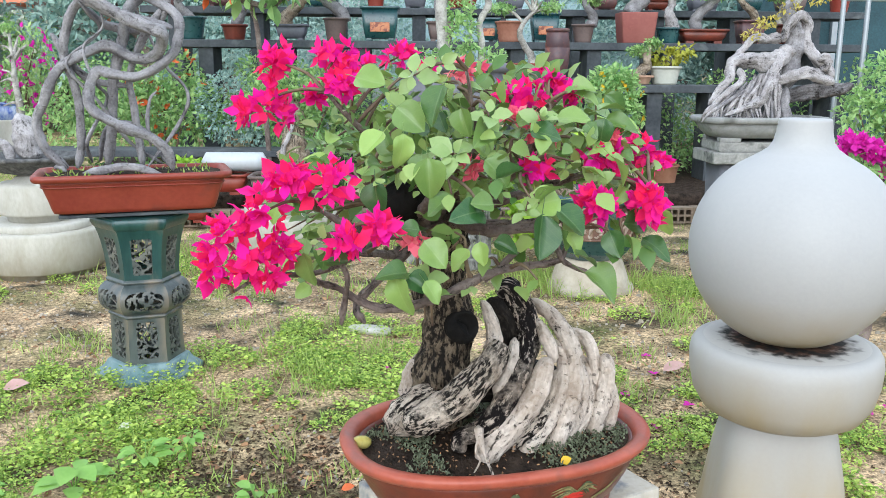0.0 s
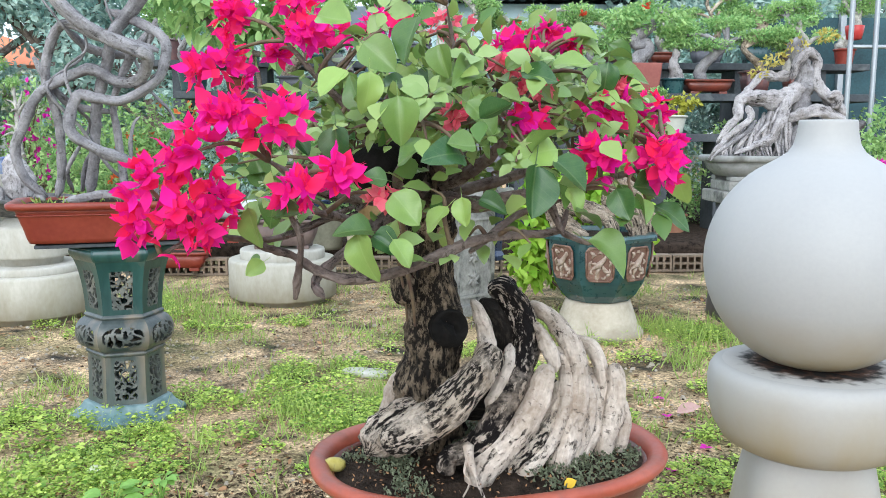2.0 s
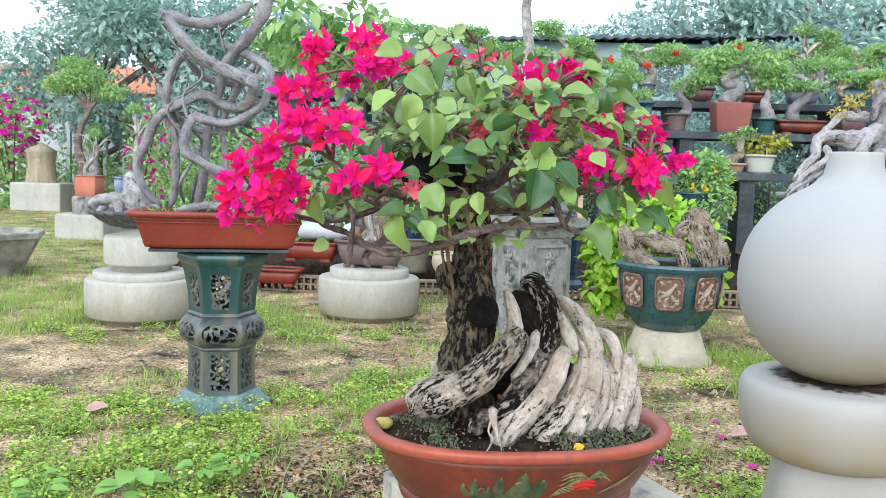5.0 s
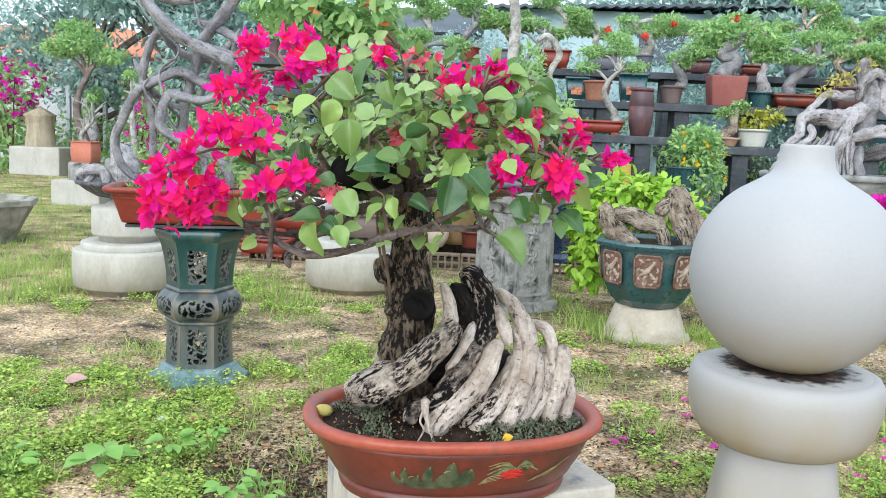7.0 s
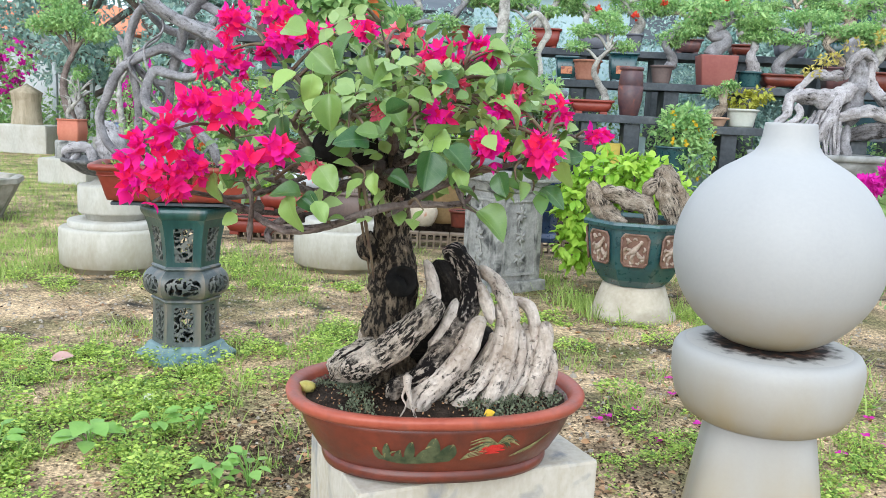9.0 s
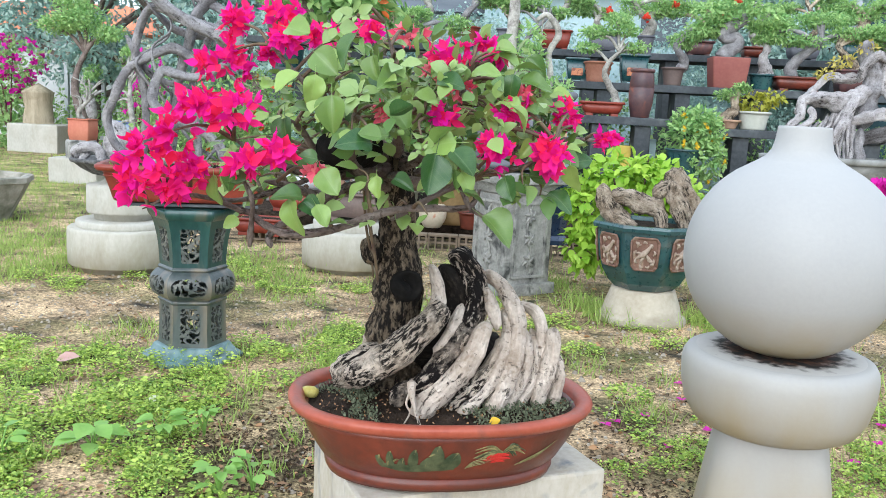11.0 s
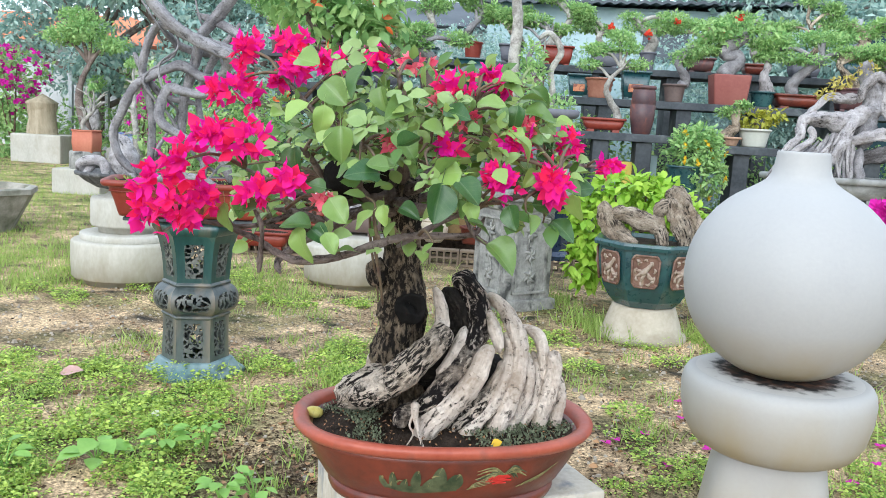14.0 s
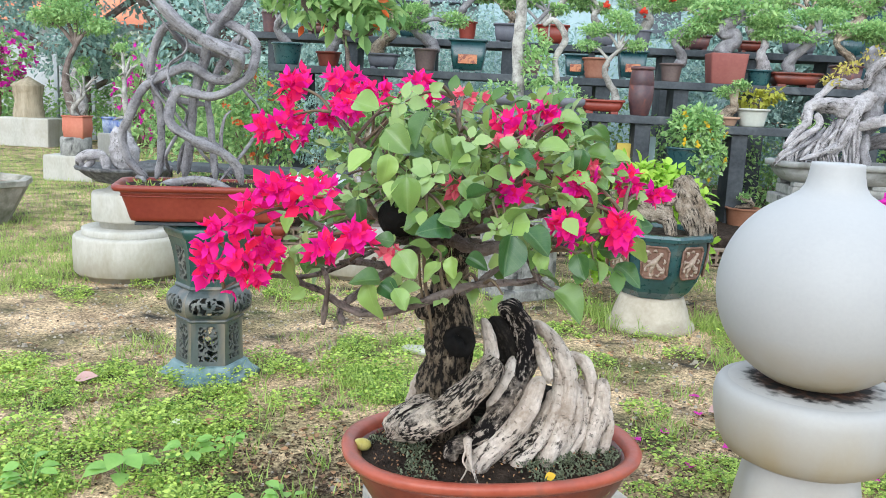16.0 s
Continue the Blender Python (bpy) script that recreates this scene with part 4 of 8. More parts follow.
bough([(-0.24, 0.575, 1.09, 0.008), (-0.229, 0.56, 1.162, 0.006), (-0.236, 0.56, 1.187, 0.005), (-0.249, 0.56, 1.217, 0.003)])
bough([(-0.03, 0.63, 1.13, 0.009), (0.04, 0.70, 1.16, 0.007), (0.09, 0.66, 1.19, 0.004)])
for x, y, r in ((-0.115, 0.88, 0.004), (-0.128, 0.90, 0.003)):
    part("aerial_root", tube("aerial_root", loc([(x - 0.005, y, 1.12, r), (x, y, 1.04, r), (x + 0.012, y, 0.97, r * 0.8), (x + 0.016, y + 0.01, 0.92, r * 0.6)]), M_TWIG, seg=6, steps=5), tree)
BOUGH_PTS = np.array(BOUGH_PTS)

# flower clusters: place, half width, half height, salmon or pink
LEFT_CLUSTERS = [(-0.363, 0.88, 1.406, 0.036, 0.032, 0), (-0.262, 0.82, 1.433, 0.043, 0.016, 0), (-0.252, 0.80, 1.392, 0.038, 0.025, 0), (-0.385, 0.86, 1.337, 0.062, 0.037, 0), (-0.307, 0.86, 1.355, 0.018, 0.009, 0),
    (-0.299, 0.56, 1.306, 0.037, 0.024, 0), (-0.247, 0.55, 1.304, 0.041, 0.030, 0), (-0.330, 0.53, 1.273, 0.031, 0.037, 0), (-0.383, 0.53, 1.237, 0.029, 0.022, 0), (-0.405, 0.54, 1.189, 0.018, 0.023, 0),
    (-0.344, 0.53, 1.196, 0.040, 0.043, 0), (-0.313, 0.55, 1.213, 0.018, 0.021, 0), (-0.224, 0.53, 1.230, 0.029, 0.017, 0), (-0.179, 0.55, 1.244, 0.023, 0.021, 0), (-0.134, 0.57, 1.214, 0.017, 0.008, 1)]
RIGHT_CLUSTERS = [(-0.116, 0.88, 1.401, 0.014, 0.009, 0), (-0.053, 0.88, 1.404, 0.035, 0.017, 1), (0.045, 0.80, 1.373, 0.051, 0.025, 0), (0.022, 0.73, 1.352, 0.025, 0.014, 1), (0.056, 0.72, 1.329, 0.036, 0.014, 1),
    (0.041, 0.67, 1.291, 0.024, 0.016, 0), (0.094, 0.82, 1.399, 0.008, 0.008, 0), (0.121, 0.80, 1.379, 0.009, 0.008, 0), (0.162, 0.72, 1.326, 0.019, 0.010, 1), (0.152, 0.70, 1.299, 0.027, 0.021, 0),
    (0.244, 0.80, 1.286, 0.031, 0.020, 0), (0.134, 0.64, 1.242, 0.038, 0.029, 0), (0.211, 0.67, 1.235, 0.033, 0.043, 0), (0.339, 1.00, 1.209, 0.025, 0.011, 0), (-0.051, 0.66, 1.295, 0.011, 0.013, 1),
    (-0.16, 1.05, 1.40, 0.03, 0.02, 0), (0.1, 1.0, 1.37, 0.03, 0.02, 0), (-0.24, 1.0, 1.38, 0.04, 0.03, 0)]
CLUSTERS = LEFT_CLUSTERS + RIGHT_CLUSTERS


def cluster_mesh(name, mat, seed, w, h, size=0.026):
    """Flowers of three or four papery bracts spread over a cushion of that size."""
    g = np.random.default_rng(seed)
    n = max(5, int(8 + 12500 * w * h))
    p, d, up, ln = [], [], [], []
    for i in range(n):
        o = g.normal(size=3)
        o[1] -= 0.55
        o[2] += 0.25
        o /= np.linalg.norm(o)
        c = o * np.array((w, (w + h) / 2, h)) * (0.25 + 0.68 * g.random())
        t = np.cross(o, g.normal(size=3))
        t /= np.linalg.norm(t)
        b = np.cross(o, t)
        a0 = g.random() * 6
        for k in range(3 + int(g.random() * 2)):
            a = a0 + k * 1.9 + g.normal() * 0.3
            s = math.cos(a) * t + math.sin(a) * b
            p.append(c)
            d.append(s + o * (0.1 + 0.9 * g.random()))
            up.append(o - 0.4 * s + g.normal(size=3) * 0.25)
            ln.append(size * (0.6 + 0.65 * g.random()))
    ln = np.array(ln)
    return leaves(name, p, d, up, ln, ln * (0.5 + 0.3 * g.random(len(ln))), mat, BRACT)


for k, (x, y, z, w, h, s) in enumerate(CLUSTERS):
    part("blossom", cluster_mesh("blossom", M_BRACTSALMON if s else M_BRACT, k, w, h, 0.018 if s else 0.0225), tree, "salmon pink paper bracts" if s else "hot pink paper bracts", at=Matrix.Translation(Vector((x, y, z)) - Vector(BASE)))


def big_leaf(name, curl, fold, wavy):
    """An ovate leaf a unit long with a raised rim, a sunk midrib and a pointed tip."""
    vs, fs = [], []
    n = 9
    for i in range(n + 1):
        t = i / n
        w = 0.5 * (math.sin(math.pi * t ** 0.80) ** 0.62) * (1 - 0.22 * t) if 0 < t < 1 else 0.008
        for j in range(7):
            s = (j - 3) / 3
            vs.append((t, s * w * 0.95, -curl * t * t + fold * abs(s) * w + 0.03 * wavy * math.sin(9 * t + 3 * s) * abs(s)))
    for i in range(n):
        for j in range(6):
            a = i * 7 + j
            fs.append((a, a + 1, a + 8, a + 7))
    o = len(vs)
    for i in range(5):
        t = -0.35 + i * 0.1
        for a in (0, 2.1, 4.2):
            vs.append((t, 0.012 * math.cos(a), -0.01 - 0.1 * (0.1 - t) ** 2 + 0.012 * math.sin(a)))
    for i in range(4):
        for k in range(3):
            fs.append((o + i * 3 + k, o + i * 3 + (k + 1) % 3, o + i * 3 + 3 + (k + 1) % 3, o + i * 3 + 3 + k))
    return raw(name, vs, fs, M_LEAF)


LEAF_SHAPES = [big_leaf("leaf", c, f, w) for c, f, w in ((0.2, 0.4, 0.8), (0.4, 0.5, 1.2), (0.1, 0.3, 1.6), (0.28, 0.75, 0.6), (0.5, 0.25, 1.8), (-0.15, 0.6, 1.0))]


def put_leaf(p, d, up, size):
    d = Vector(d).normalized()
    s = Vector(up).cross(d).normalized()
    w = d.cross(s)
    ob = part("leaf", rnd.choice(LEAF_SHAPES), tree)
    m = Matrix((d, s, w)).transposed().to_4x4()
    m.translation = Vector(p) - Vector(BASE)
    ob.matrix_local = m @ Matrix.Diagonal((size, size * rnd.uniform(0.85, 1.05), size, 1))


# leaves that stand out: place, which way they point, length
NEAR_LEFT = [(-0.180, 0.64, 1.351, -0.5, -0.6, 0.055), (-0.152, 0.63, 1.351, 0, -1, 0.055), (-0.119, 0.60, 1.325, 0.1, -1, 0.065), (-0.191, 0.60, 1.291, 0.1, -1, 0.056), (-0.223, 0.72, 1.414, 0.8, -0.2, 0.06),
    (-0.162, 0.66, 1.382, 0.7, -0.5, 0.06), (-0.287, 0.56, 1.204, 0.3, -1, 0.055), (-0.250, 0.55, 1.224, -0.3, -0.7, 0.045), (-0.252, 0.54, 1.200, 0.8, 0.1, 0.042), (-0.162, 0.53, 1.184, 0.1, -0.6, 0.062),
    (-0.146, 0.54, 1.177, 0.7, -0.3, 0.042), (-0.123, 0.53, 1.176, 0.6, -0.8, 0.042), (-0.146, 0.54, 1.183, -0.5, 0.2, 0.05), (-0.124, 0.56, 1.221, 0.5, -0.5, 0.055), (-0.095, 0.66, 1.414, -0.4, -0.8, 0.07),
    (-0.070, 0.66, 1.381, 0.2, -0.9, 0.048)]
NEAR_RIGHT = [(0.070, 0.61, 1.263, -1, 0, 0.065), (0.042, 0.59, 1.249, -0.2, -1, 0.075), (0.064, 0.60, 1.253, 0.6, -0.4, 0.06), (0.069, 0.59, 1.226, 0.1, -1, 0.036), (0.080, 0.59, 1.221, 0.5, -0.5, 0.04),
    (0.115, 0.62, 1.148, 0.8, -0.5, 0.072), (-0.061, 0.58, 1.201, -0.6, -0.6, 0.045), (-0.045, 0.58, 1.212, 0.1, -0.9, 0.04), (-0.023, 0.60, 1.203, 0.8, -0.2, 0.042), (-0.038, 0.62, 1.317, 0.8, -0.6, 0.06),
    (0.113, 0.78, 1.387, 1, 0.2, 0.045), (0.159, 0.74, 1.342, 0.9, 0.1, 0.06), (0.168, 0.78, 1.379, 0.8, -0.6, 0.05), (0.080, 0.72, 1.355, 0.9, 0.1, 0.06), (0.148, 0.70, 1.359, -0.2, -0.9, 0.05),
    (0.248, 0.70, 1.219, 0.1, -1, 0.05), (0.033, 0.66, 1.310, -0.6, 0.2, 0.05)]
for x, y, z, dx, dz, size in NEAR_LEFT + NEAR_RIGHT:
    put_leaf((x, y, z), (dx, -0.35, dz), (rnd.uniform(-0.8, 0.8), rnd.uniform(-0.8, -0.2), 0.85), size * 0.86)

# the rest of the crown: leaves over a dome, kept clear of the flowers
fl = np.array([c[:3] for c in CLUSTERS])
fr = np.array([max(c[3], c[4]) for c in CLUSTERS])
made, small_p, twig_to = 33, [], [c[:3] for c in CLUSTERS]
cam_side = np.array((0.0, -0.75, 0.35))
while made < 320 or len(small_p) < 1150:
    o = np.array((rnd.gauss(0, 1), rnd.gauss(0, 1), rnd.gauss(0, 1)))
    o /= np.linalg.norm(o)
    k = rnd.uniform(0.4, 1.04)
    p = np.array((-0.03, 0.87, 1.195)) + o * np.array((0.345, 0.335, 0.215)) * k
    if p[0] < -0.18:
        p[2] -= 0.02
    if p[0] > 0.1:
        p[0] = 0.1 + (p[0] - 0.1) * 0.75
    low = (1.11 if p[0] < 0.06 else 1.165) + 0.04 * noise.noise(Vector(p) * 6)
    if p[2] < low:
        continue
    if abs(p[0] + 0.05) < 0.20 and p[2] < 1.255 and p[1] < 0.95 and rnd.random() < 0.88:
        continue
    toward = p + np.outer(np.linspace(0.0, 0.3, 5), cam_side)
    dist = np.min(np.linalg.norm(toward[:, None] - fl[None], axis=2) - fr[None] * 0.9)
    if dist < 0:
        continue
    if made < 320 and k > 0.62:
        d = np.array((o[0] * 0.9 + rnd.gauss(0, 0.8), o[1] * 0.7 - 0.1 + rnd.gauss(0, 0.6), -0.1 + rnd.gauss(0, 0.5)))
        put_leaf(p, d, (o[0] * 0.4 + rnd.gauss(0, 0.6), -0.15 + 0.3 * o[1] + rnd.gauss(0, 0.5), 1.0), rnd.choice((rnd.uniform(0.024, 0.036), rnd.uniform(0.034, 0.050))))
        made += 1
        if made % 4 == 0:
            twig_to.append(tuple(p))
    elif len(small_p) < 1150:
        small_p.append((p, o))
        if len(small_p) % 8 == 0:
            twig_to.append(tuple(p))
# pale rosettes at the tips of the shoots
for x, y, z, s, n in ((-0.081, 0.62, 1.325, 0.04, 9), (-0.124, 0.56, 1.165, 0.032, 8), (0.074, 0.62, 1.215, 0.034, 8), (-0.207, 0.66, 1.267, 0.028, 7), (-0.137, 0.70, 1.42, 0.036, 9), (-0.054, 0.60, 1.14, 0.022, 6), (0.13, 0.66, 1.27, 0.030, 7), (0.05, 0.68, 1.36, 0.032, 8),
                      (-0.03, 0.66, 1.37, 0.034, 8), (-0.26, 0.56, 1.22, 0.026, 6), (0.20, 0.72, 1.24, 0.028, 7), (-0.10, 0.68, 1.44, 0.026, 6), (0.02, 0.60, 1.25, 0.024, 6), (0.25, 0.80, 1.26, 0.03, 7)):
    a = np.arange(n) * 2.4 + x * 50
    lift = np.linspace(0.2, 1.1, n)
    d = np.column_stack((np.cos(a), np.sin(a) * 0.6 - 0.3, np.sin(a) * 0.5 + 0.3 * lift)) + rng.normal(size=(n, 3)) * 0.4
    tagged(part("rosette", leaves("rosette", np.tile(np.array((x, y, z)) - BASE, (n, 1)) + d * 0.004, d, np.tile((0.0, -0.8, 0.6), (n, 1)) + rng.normal(size=(n, 3)) * 0.25, s * 0.85 * np.linspace(1.2, 0.45, n), s * 0.6 * np.linspace(1.2, 0.45, n), M_PALELEAF, LEAF8), tree, "rosette of pale young leaves"), kind="stuff")
    twig_to.append((x, y, z))
p = np.array([q[0] for q in small_p]) - BASE
o = np.array([q[1] for q in small_p])
s = rng.uniform(0.015, 0.040, len(p))
tagged(part("young_foliage", leaves("young_foliage", p, o * 0.7 + rng.normal(size=p.shape) * 0.5 + np.array((0, -0.2, -0.1)), np.array((0, -0.4, 1.0)) + rng.normal(size=p.shape) * 0.35, s, s * 0.7, M_LEAFSMALL, LEAF8), tree, "small yellow-green young leaves"), kind="stuff")
data = []
for t in twig_to:
    t = np.array(t)
    dd = np.linalg.norm(BOUGH_PTS - t, axis=1) + 0.25 * np.abs(BOUGH_PTS[:, 2] - t[2])
    a = BOUGH_PTS[int(np.argmin(dd))]
    m1, m2 = a + (t - a) * 0.35 + np.array((0, 0, 0.012)), a + (t - a) * 0.7 + np.array((rnd.uniform(-0.01, 0.01), 0, 0.012))
    data.append(tube_data(loc([(*a, 0.0035), (*m1, 0.003), (*m2, 0.0022), (*t, 0.0014)]), seg=5, steps=3, gnarl=0.2, freq=60))
tagged(part("twig_growth", raw("twig_growth", *join(data), M_TWIG), tree), kind="stuff")

# ground cover, a yellow fruit and a fallen leaf in the pot
q = []
while len(q) < 900:
    x, y = rnd.uniform(-0.28, 0.28), rnd.uniform(-0.145, 0.145)
    if (x / 0.285) ** 2 + (y / 0.146) ** 2 < 1 and (noise.noise(Vector((x * 14, y * 14, 5))) > 0.0 or (x > 0.05 and y < -0.02)) and not (abs(x + 0.06) < 0.09 and y < -0.02):
        q.append((x, y, 0.152 + 0.018 * (1 - (x / 0.29) ** 2 - (y / 0.15) ** 2)))
q = np.array(q)
q4 = np.repeat(q, 6, axis=0) + rng.normal(size=(len(q) * 6, 3)) * np.array((0.005, 0.005, 0.004))
tagged(part("ground_cover", leaves("ground_cover", q4, rng.normal(size=q4.shape) + np.array((0, 0, 0.9)), rng.normal(size=q4.shape) + np.array((0, 0, 1)), 0.008, 0.0045, M_GREYLEAF), pot, "tiny grey-green creeping plants"), kind="stuff")
q = rng.uniform(-1, 1, (700, 2))
q = q[(q ** 2).sum(1) < 0.95]
q = np.column_stack((q[:, 0] * 0.285, q[:, 1] * 0.145, np.full(len(q), 0.158)))
q[:, 2] = 0.152 + 0.018 * (1 - (q[:, 0] / 0.29) ** 2 - (q[:, 1] / 0.15) ** 2)
tagged(part("bark_mulch", leaves("bark_mulch", q, rng.normal(size=q.shape), rng.normal(size=q.shape) + np.array((0, 0, 1)), 0.007, 0.004, M_LITTER), pot, "brown bark crumbs and leaf bits"), kind="stuff")
solo("yellow_fruit", loft("yellow_fruit", [(0.003, 0.003, 0.0), (0.015, 0.010, 0.003), (0.020, 0.014, 0.010), (0.019, 0.013, 0.018), (0.012, 0.008, 0.023), (0.002, 0.002, 0.025)], material("pale_yellow", (0.36, 0.30, 0.05), (0.52, 0.46, 0.14), 0.5, 40, 120, 0.1, stain=(0.18, 0.15, 0.05), stain_scale=60), 20), (-0.237, 0.90, 0.566), "small oblong yellow-green fruit on the pot soil", "fruit")
solo("fallen_leaf", leaves("fallen_leaf", [(0.14, 0.82, 0.580)], [(0.8, 0.1, 0.3)], [(0, -0.8, 0.6)], 0.022, 0.018, M_YELLOW, LEAF8), (0, 0, 0), "bright yellow fallen leaf on pot soil", "leaf")


# ---- white globe ornament ----
orn = thing("globe_ornament", (0.862, 1.625, -0.03), "white painted globe on a bowl and tapering pillar", "garden ornament")


globe = [(0.055, 0.589)]
for i in range(5, 36):
    a = radians(-90 + i * 5)
    globe.append((0.275 * math.cos(a), 0.855 + 0.273 * math.sin(a)))
globe = [g for g in globe if g[1] < 1.085 or g[0] > 0.15]
globe = [g for g in globe if not (g[1] > 1.0 and g[0] < 0.125)]
globe += [(0.108, 1.108), (0.088, 1.122), (0.076, 1.140), (0.070, 1.165), (0.067, 1.19), (0.0665, 1.197), (0.064, 1.2), (0.03, 1.2)]
ob = part("globe", turned("globe", globe, stained_white("globe_paint", 0.76, 0.58), 96), orn, "matt white globe with a short neck")
part("bowl", turned("bowl", [(0.15, 0.382), (0.180, 0.386), (0.213, 0.404), (0.238, 0.446), (0.250, 0.500), (0.253, 0.548), (0.249, 0.573), (0.240, 0.588), (0.225, 0.595), (0.19, 0.594), (0.1, 0.590)],
                     stained_white("bowl_paint", 0.62, 0.30), 96), orn, "white bowl with ochre rain stains")


def dirty_top():
    """White paint under a torn ring of black and rusty dirt."""
    m = material("dirty_bowl_top", (0.42, 0.41, 0.39), (0.46, 0.455, 0.44), 0.8, 6, 60, 0.2)
    n, l = m.node_tree.nodes, m.node_tree.links
    bs = n["Principled BSDF"]
    src = bs.inputs["Base Color"].links[0].from_socket
    tc, ln, t, ad, r, x, cr = (n.new("ShaderNode" + k) for k in ("TexCoord", "VectorMath", "TexNoise", "Math", "MapRange", "Mix", "ValToRGB"))
    ln.operation, ad.operation, x.data_type = 'LENGTH', 'MULTIPLY_ADD', 'RGBA'
    l.new(tc.outputs["Object"], ln.inputs[0])
    l.new(tc.outputs["Object"], t.inputs["Vector"])
    t.inputs["Scale"].default_value, t.inputs["Detail"].default_value = 26.0, 8.0
    l.new(t.outputs[0], ad.inputs[0])
    ad.inputs[1].default_value = 0.14
    l.new(ln.outputs["Value"], ad.inputs[2])
    r.inputs[1].default_value, r.inputs[2].default_value, r.inputs[3].default_value, r.inputs[4].default_value = 0.215, 0.255, 1.0, 0.0
    l.new(ad.outputs[0], r.inputs[0])
    cr.color_ramp.elements[0].color, cr.color_ramp.elements[1].color = (0.008, 0.007, 0.007, 1), (0.16, 0.07, 0.035, 1)
    cr.color_ramp.elements[0].position, cr.color_ramp.elements[1].position = 0.45, 0.75
    l.new(t.outputs[0], cr.inputs[0])
    l.new(r.outputs[0], x.inputs[0])
    l.new(src, x.inputs[6])
    l.new(cr.outputs[0], x.inputs[7])
    l.new(x.outputs[2], bs.inputs["Base Color"])
    return m


part("bowl_top", turned("bowl_top", [(0.05, 0.0015), (0.12, 0.002), (0.19, 0.002), (0.222, 0.0)], dirty_top(), 72, (True, False)), orn, "black and rusty dirt round the globe's foot", at=pose(0, 0, 0.5945))
bm = bmesh.new()
rows = []
for w, z in ((0.206, -0.03), (0.198, 0.0), (0.179, 0.12), (0.162, 0.24), (0.147, 0.36), (0.144, 0.392)):
    rows.append([bm.verts.new(v) for v in ring(w, w, z, 64, 5 if z < 0.36 else 3)])
for a, b in zip(rows, rows[1:]):
    for i in range(64):
        bm.faces.new((a[i], a[(i + 1) % 64], b[(i + 1) % 64], b[i]))
part("pillar", finish("pillar", bm, stained_white("pillar_paint", 0.40, 0.05)), orn, "tapering square white pillar", at=pose(0, 0, 0, 0, 0, -8))

# ---- pierced ceramic stand ----
SX, SY = -1.374, 2.87
stand = thing("ceramic_stand", (SX, SY, ground_z(SX, SY) - 0.005), "hexagonal pierced ceramic pedestal with worn teal glaze", "plant stand", turn=19)
stand.matrix_world = stand.matrix_world @ Matrix.Diagonal((1.03, 1.03, 1.085, 1))
N8 = 8
WIDE = Matrix.Diagonal((1.08, 1.08, 1.0, 1.0))


def pierced(name, prof, bow, window, seed, mat, nu=46, nv=46, wall=0.011):
    """One of six faces: a curved tile (radius, height up its profile, bowed out) pierced with carved openings."""
    pr = smooth_path(prof, 12)
    z0, z1 = pr[0][1], pr[-1][1]

    def spot(u, v, inset):
        z = z0 + (z1 - z0) * v
        k = next((m for m in range(len(pr) - 1) if pr[m + 1][1] >= z - 1e-9), len(pr) - 2)
        f = (z - pr[k][1]) / max(1e-6, pr[k + 1][1] - pr[k][1])
        r = pr[k][0] + f * (pr[k + 1][0] - pr[k][0])
        out = r * math.cos(math.pi / 6) + bow * (1 - u * u) * math.sin(math.pi * v) - inset
        s = (r - inset) * math.sin(math.pi / 6) * u
        a = math.pi / 6
        return (out * math.cos(a) - s * math.sin(a), out * math.sin(a) + s * math.cos(a), z)

    def inside(u, v):
        hu, v0, v1, rnd_ = window
        vv = (v - v0) / (v1 - v0) * 2 - 1
        return abs(u / hu) ** rnd_ + abs(vv) ** rnd_ <= 1

    def hole(u, v):
        if not inside(u, v):
            return False
        n1 = noise.noise(Vector((u * 3.1 + seed, v * (z1 - z0) * 44, seed))) + 0.25 * noise.noise(Vector((u * 8, v * (z1 - z0) * 100, seed + 4)))
        return abs(n1 + 0.03) > 0.19
    cut = [[hole((i + 0.5) / nu * 2 - 1, (j + 0.5) / nv) for i in range(nu)] for j in range(nv)]
    vs = [spot(i / nu * 2 - 1, j / nv, d) for d in (0, wall) for j in range(nv + 1) for i in range(nu + 1)]
    m, w = (nu + 1) * (nv + 1), nu + 1
    fs, fret = [], []
    for j in range(nv):
        for i in range(nu):
            if cut[j][i]:
                continue
            a, b, c, d = j * w + i, j * w + i + 1, (j + 1) * w + i + 1, (j + 1) * w + i
            fs += [(a, b, c, d), (m + d, m + c, m + b, m + a)]
            fret += [int(inside((i + 0.5) / nu * 2 - 1, (j + 0.5) / nv))] * 2
            for p, q, jj, ii in ((b, a, j - 1, i), (c, b, j, i + 1), (d, c, j + 1, i), (a, d, j, i - 1)):
                if 0 <= jj < nv and 0 <= ii < nu and cut[jj][ii]:
                    fs.append((p, q, m + q, m + p))
                    fret.append(1)
    me = raw(name, vs, fs, mat, False)
    me.materials.append(M_FRET)
    me.polygons.foreach_set("material_index", fret)
    return [part(name, me, stand, at=pose(0, 0, 0, 0, 0, 60 * k) @ WIDE) for k in range(6)]


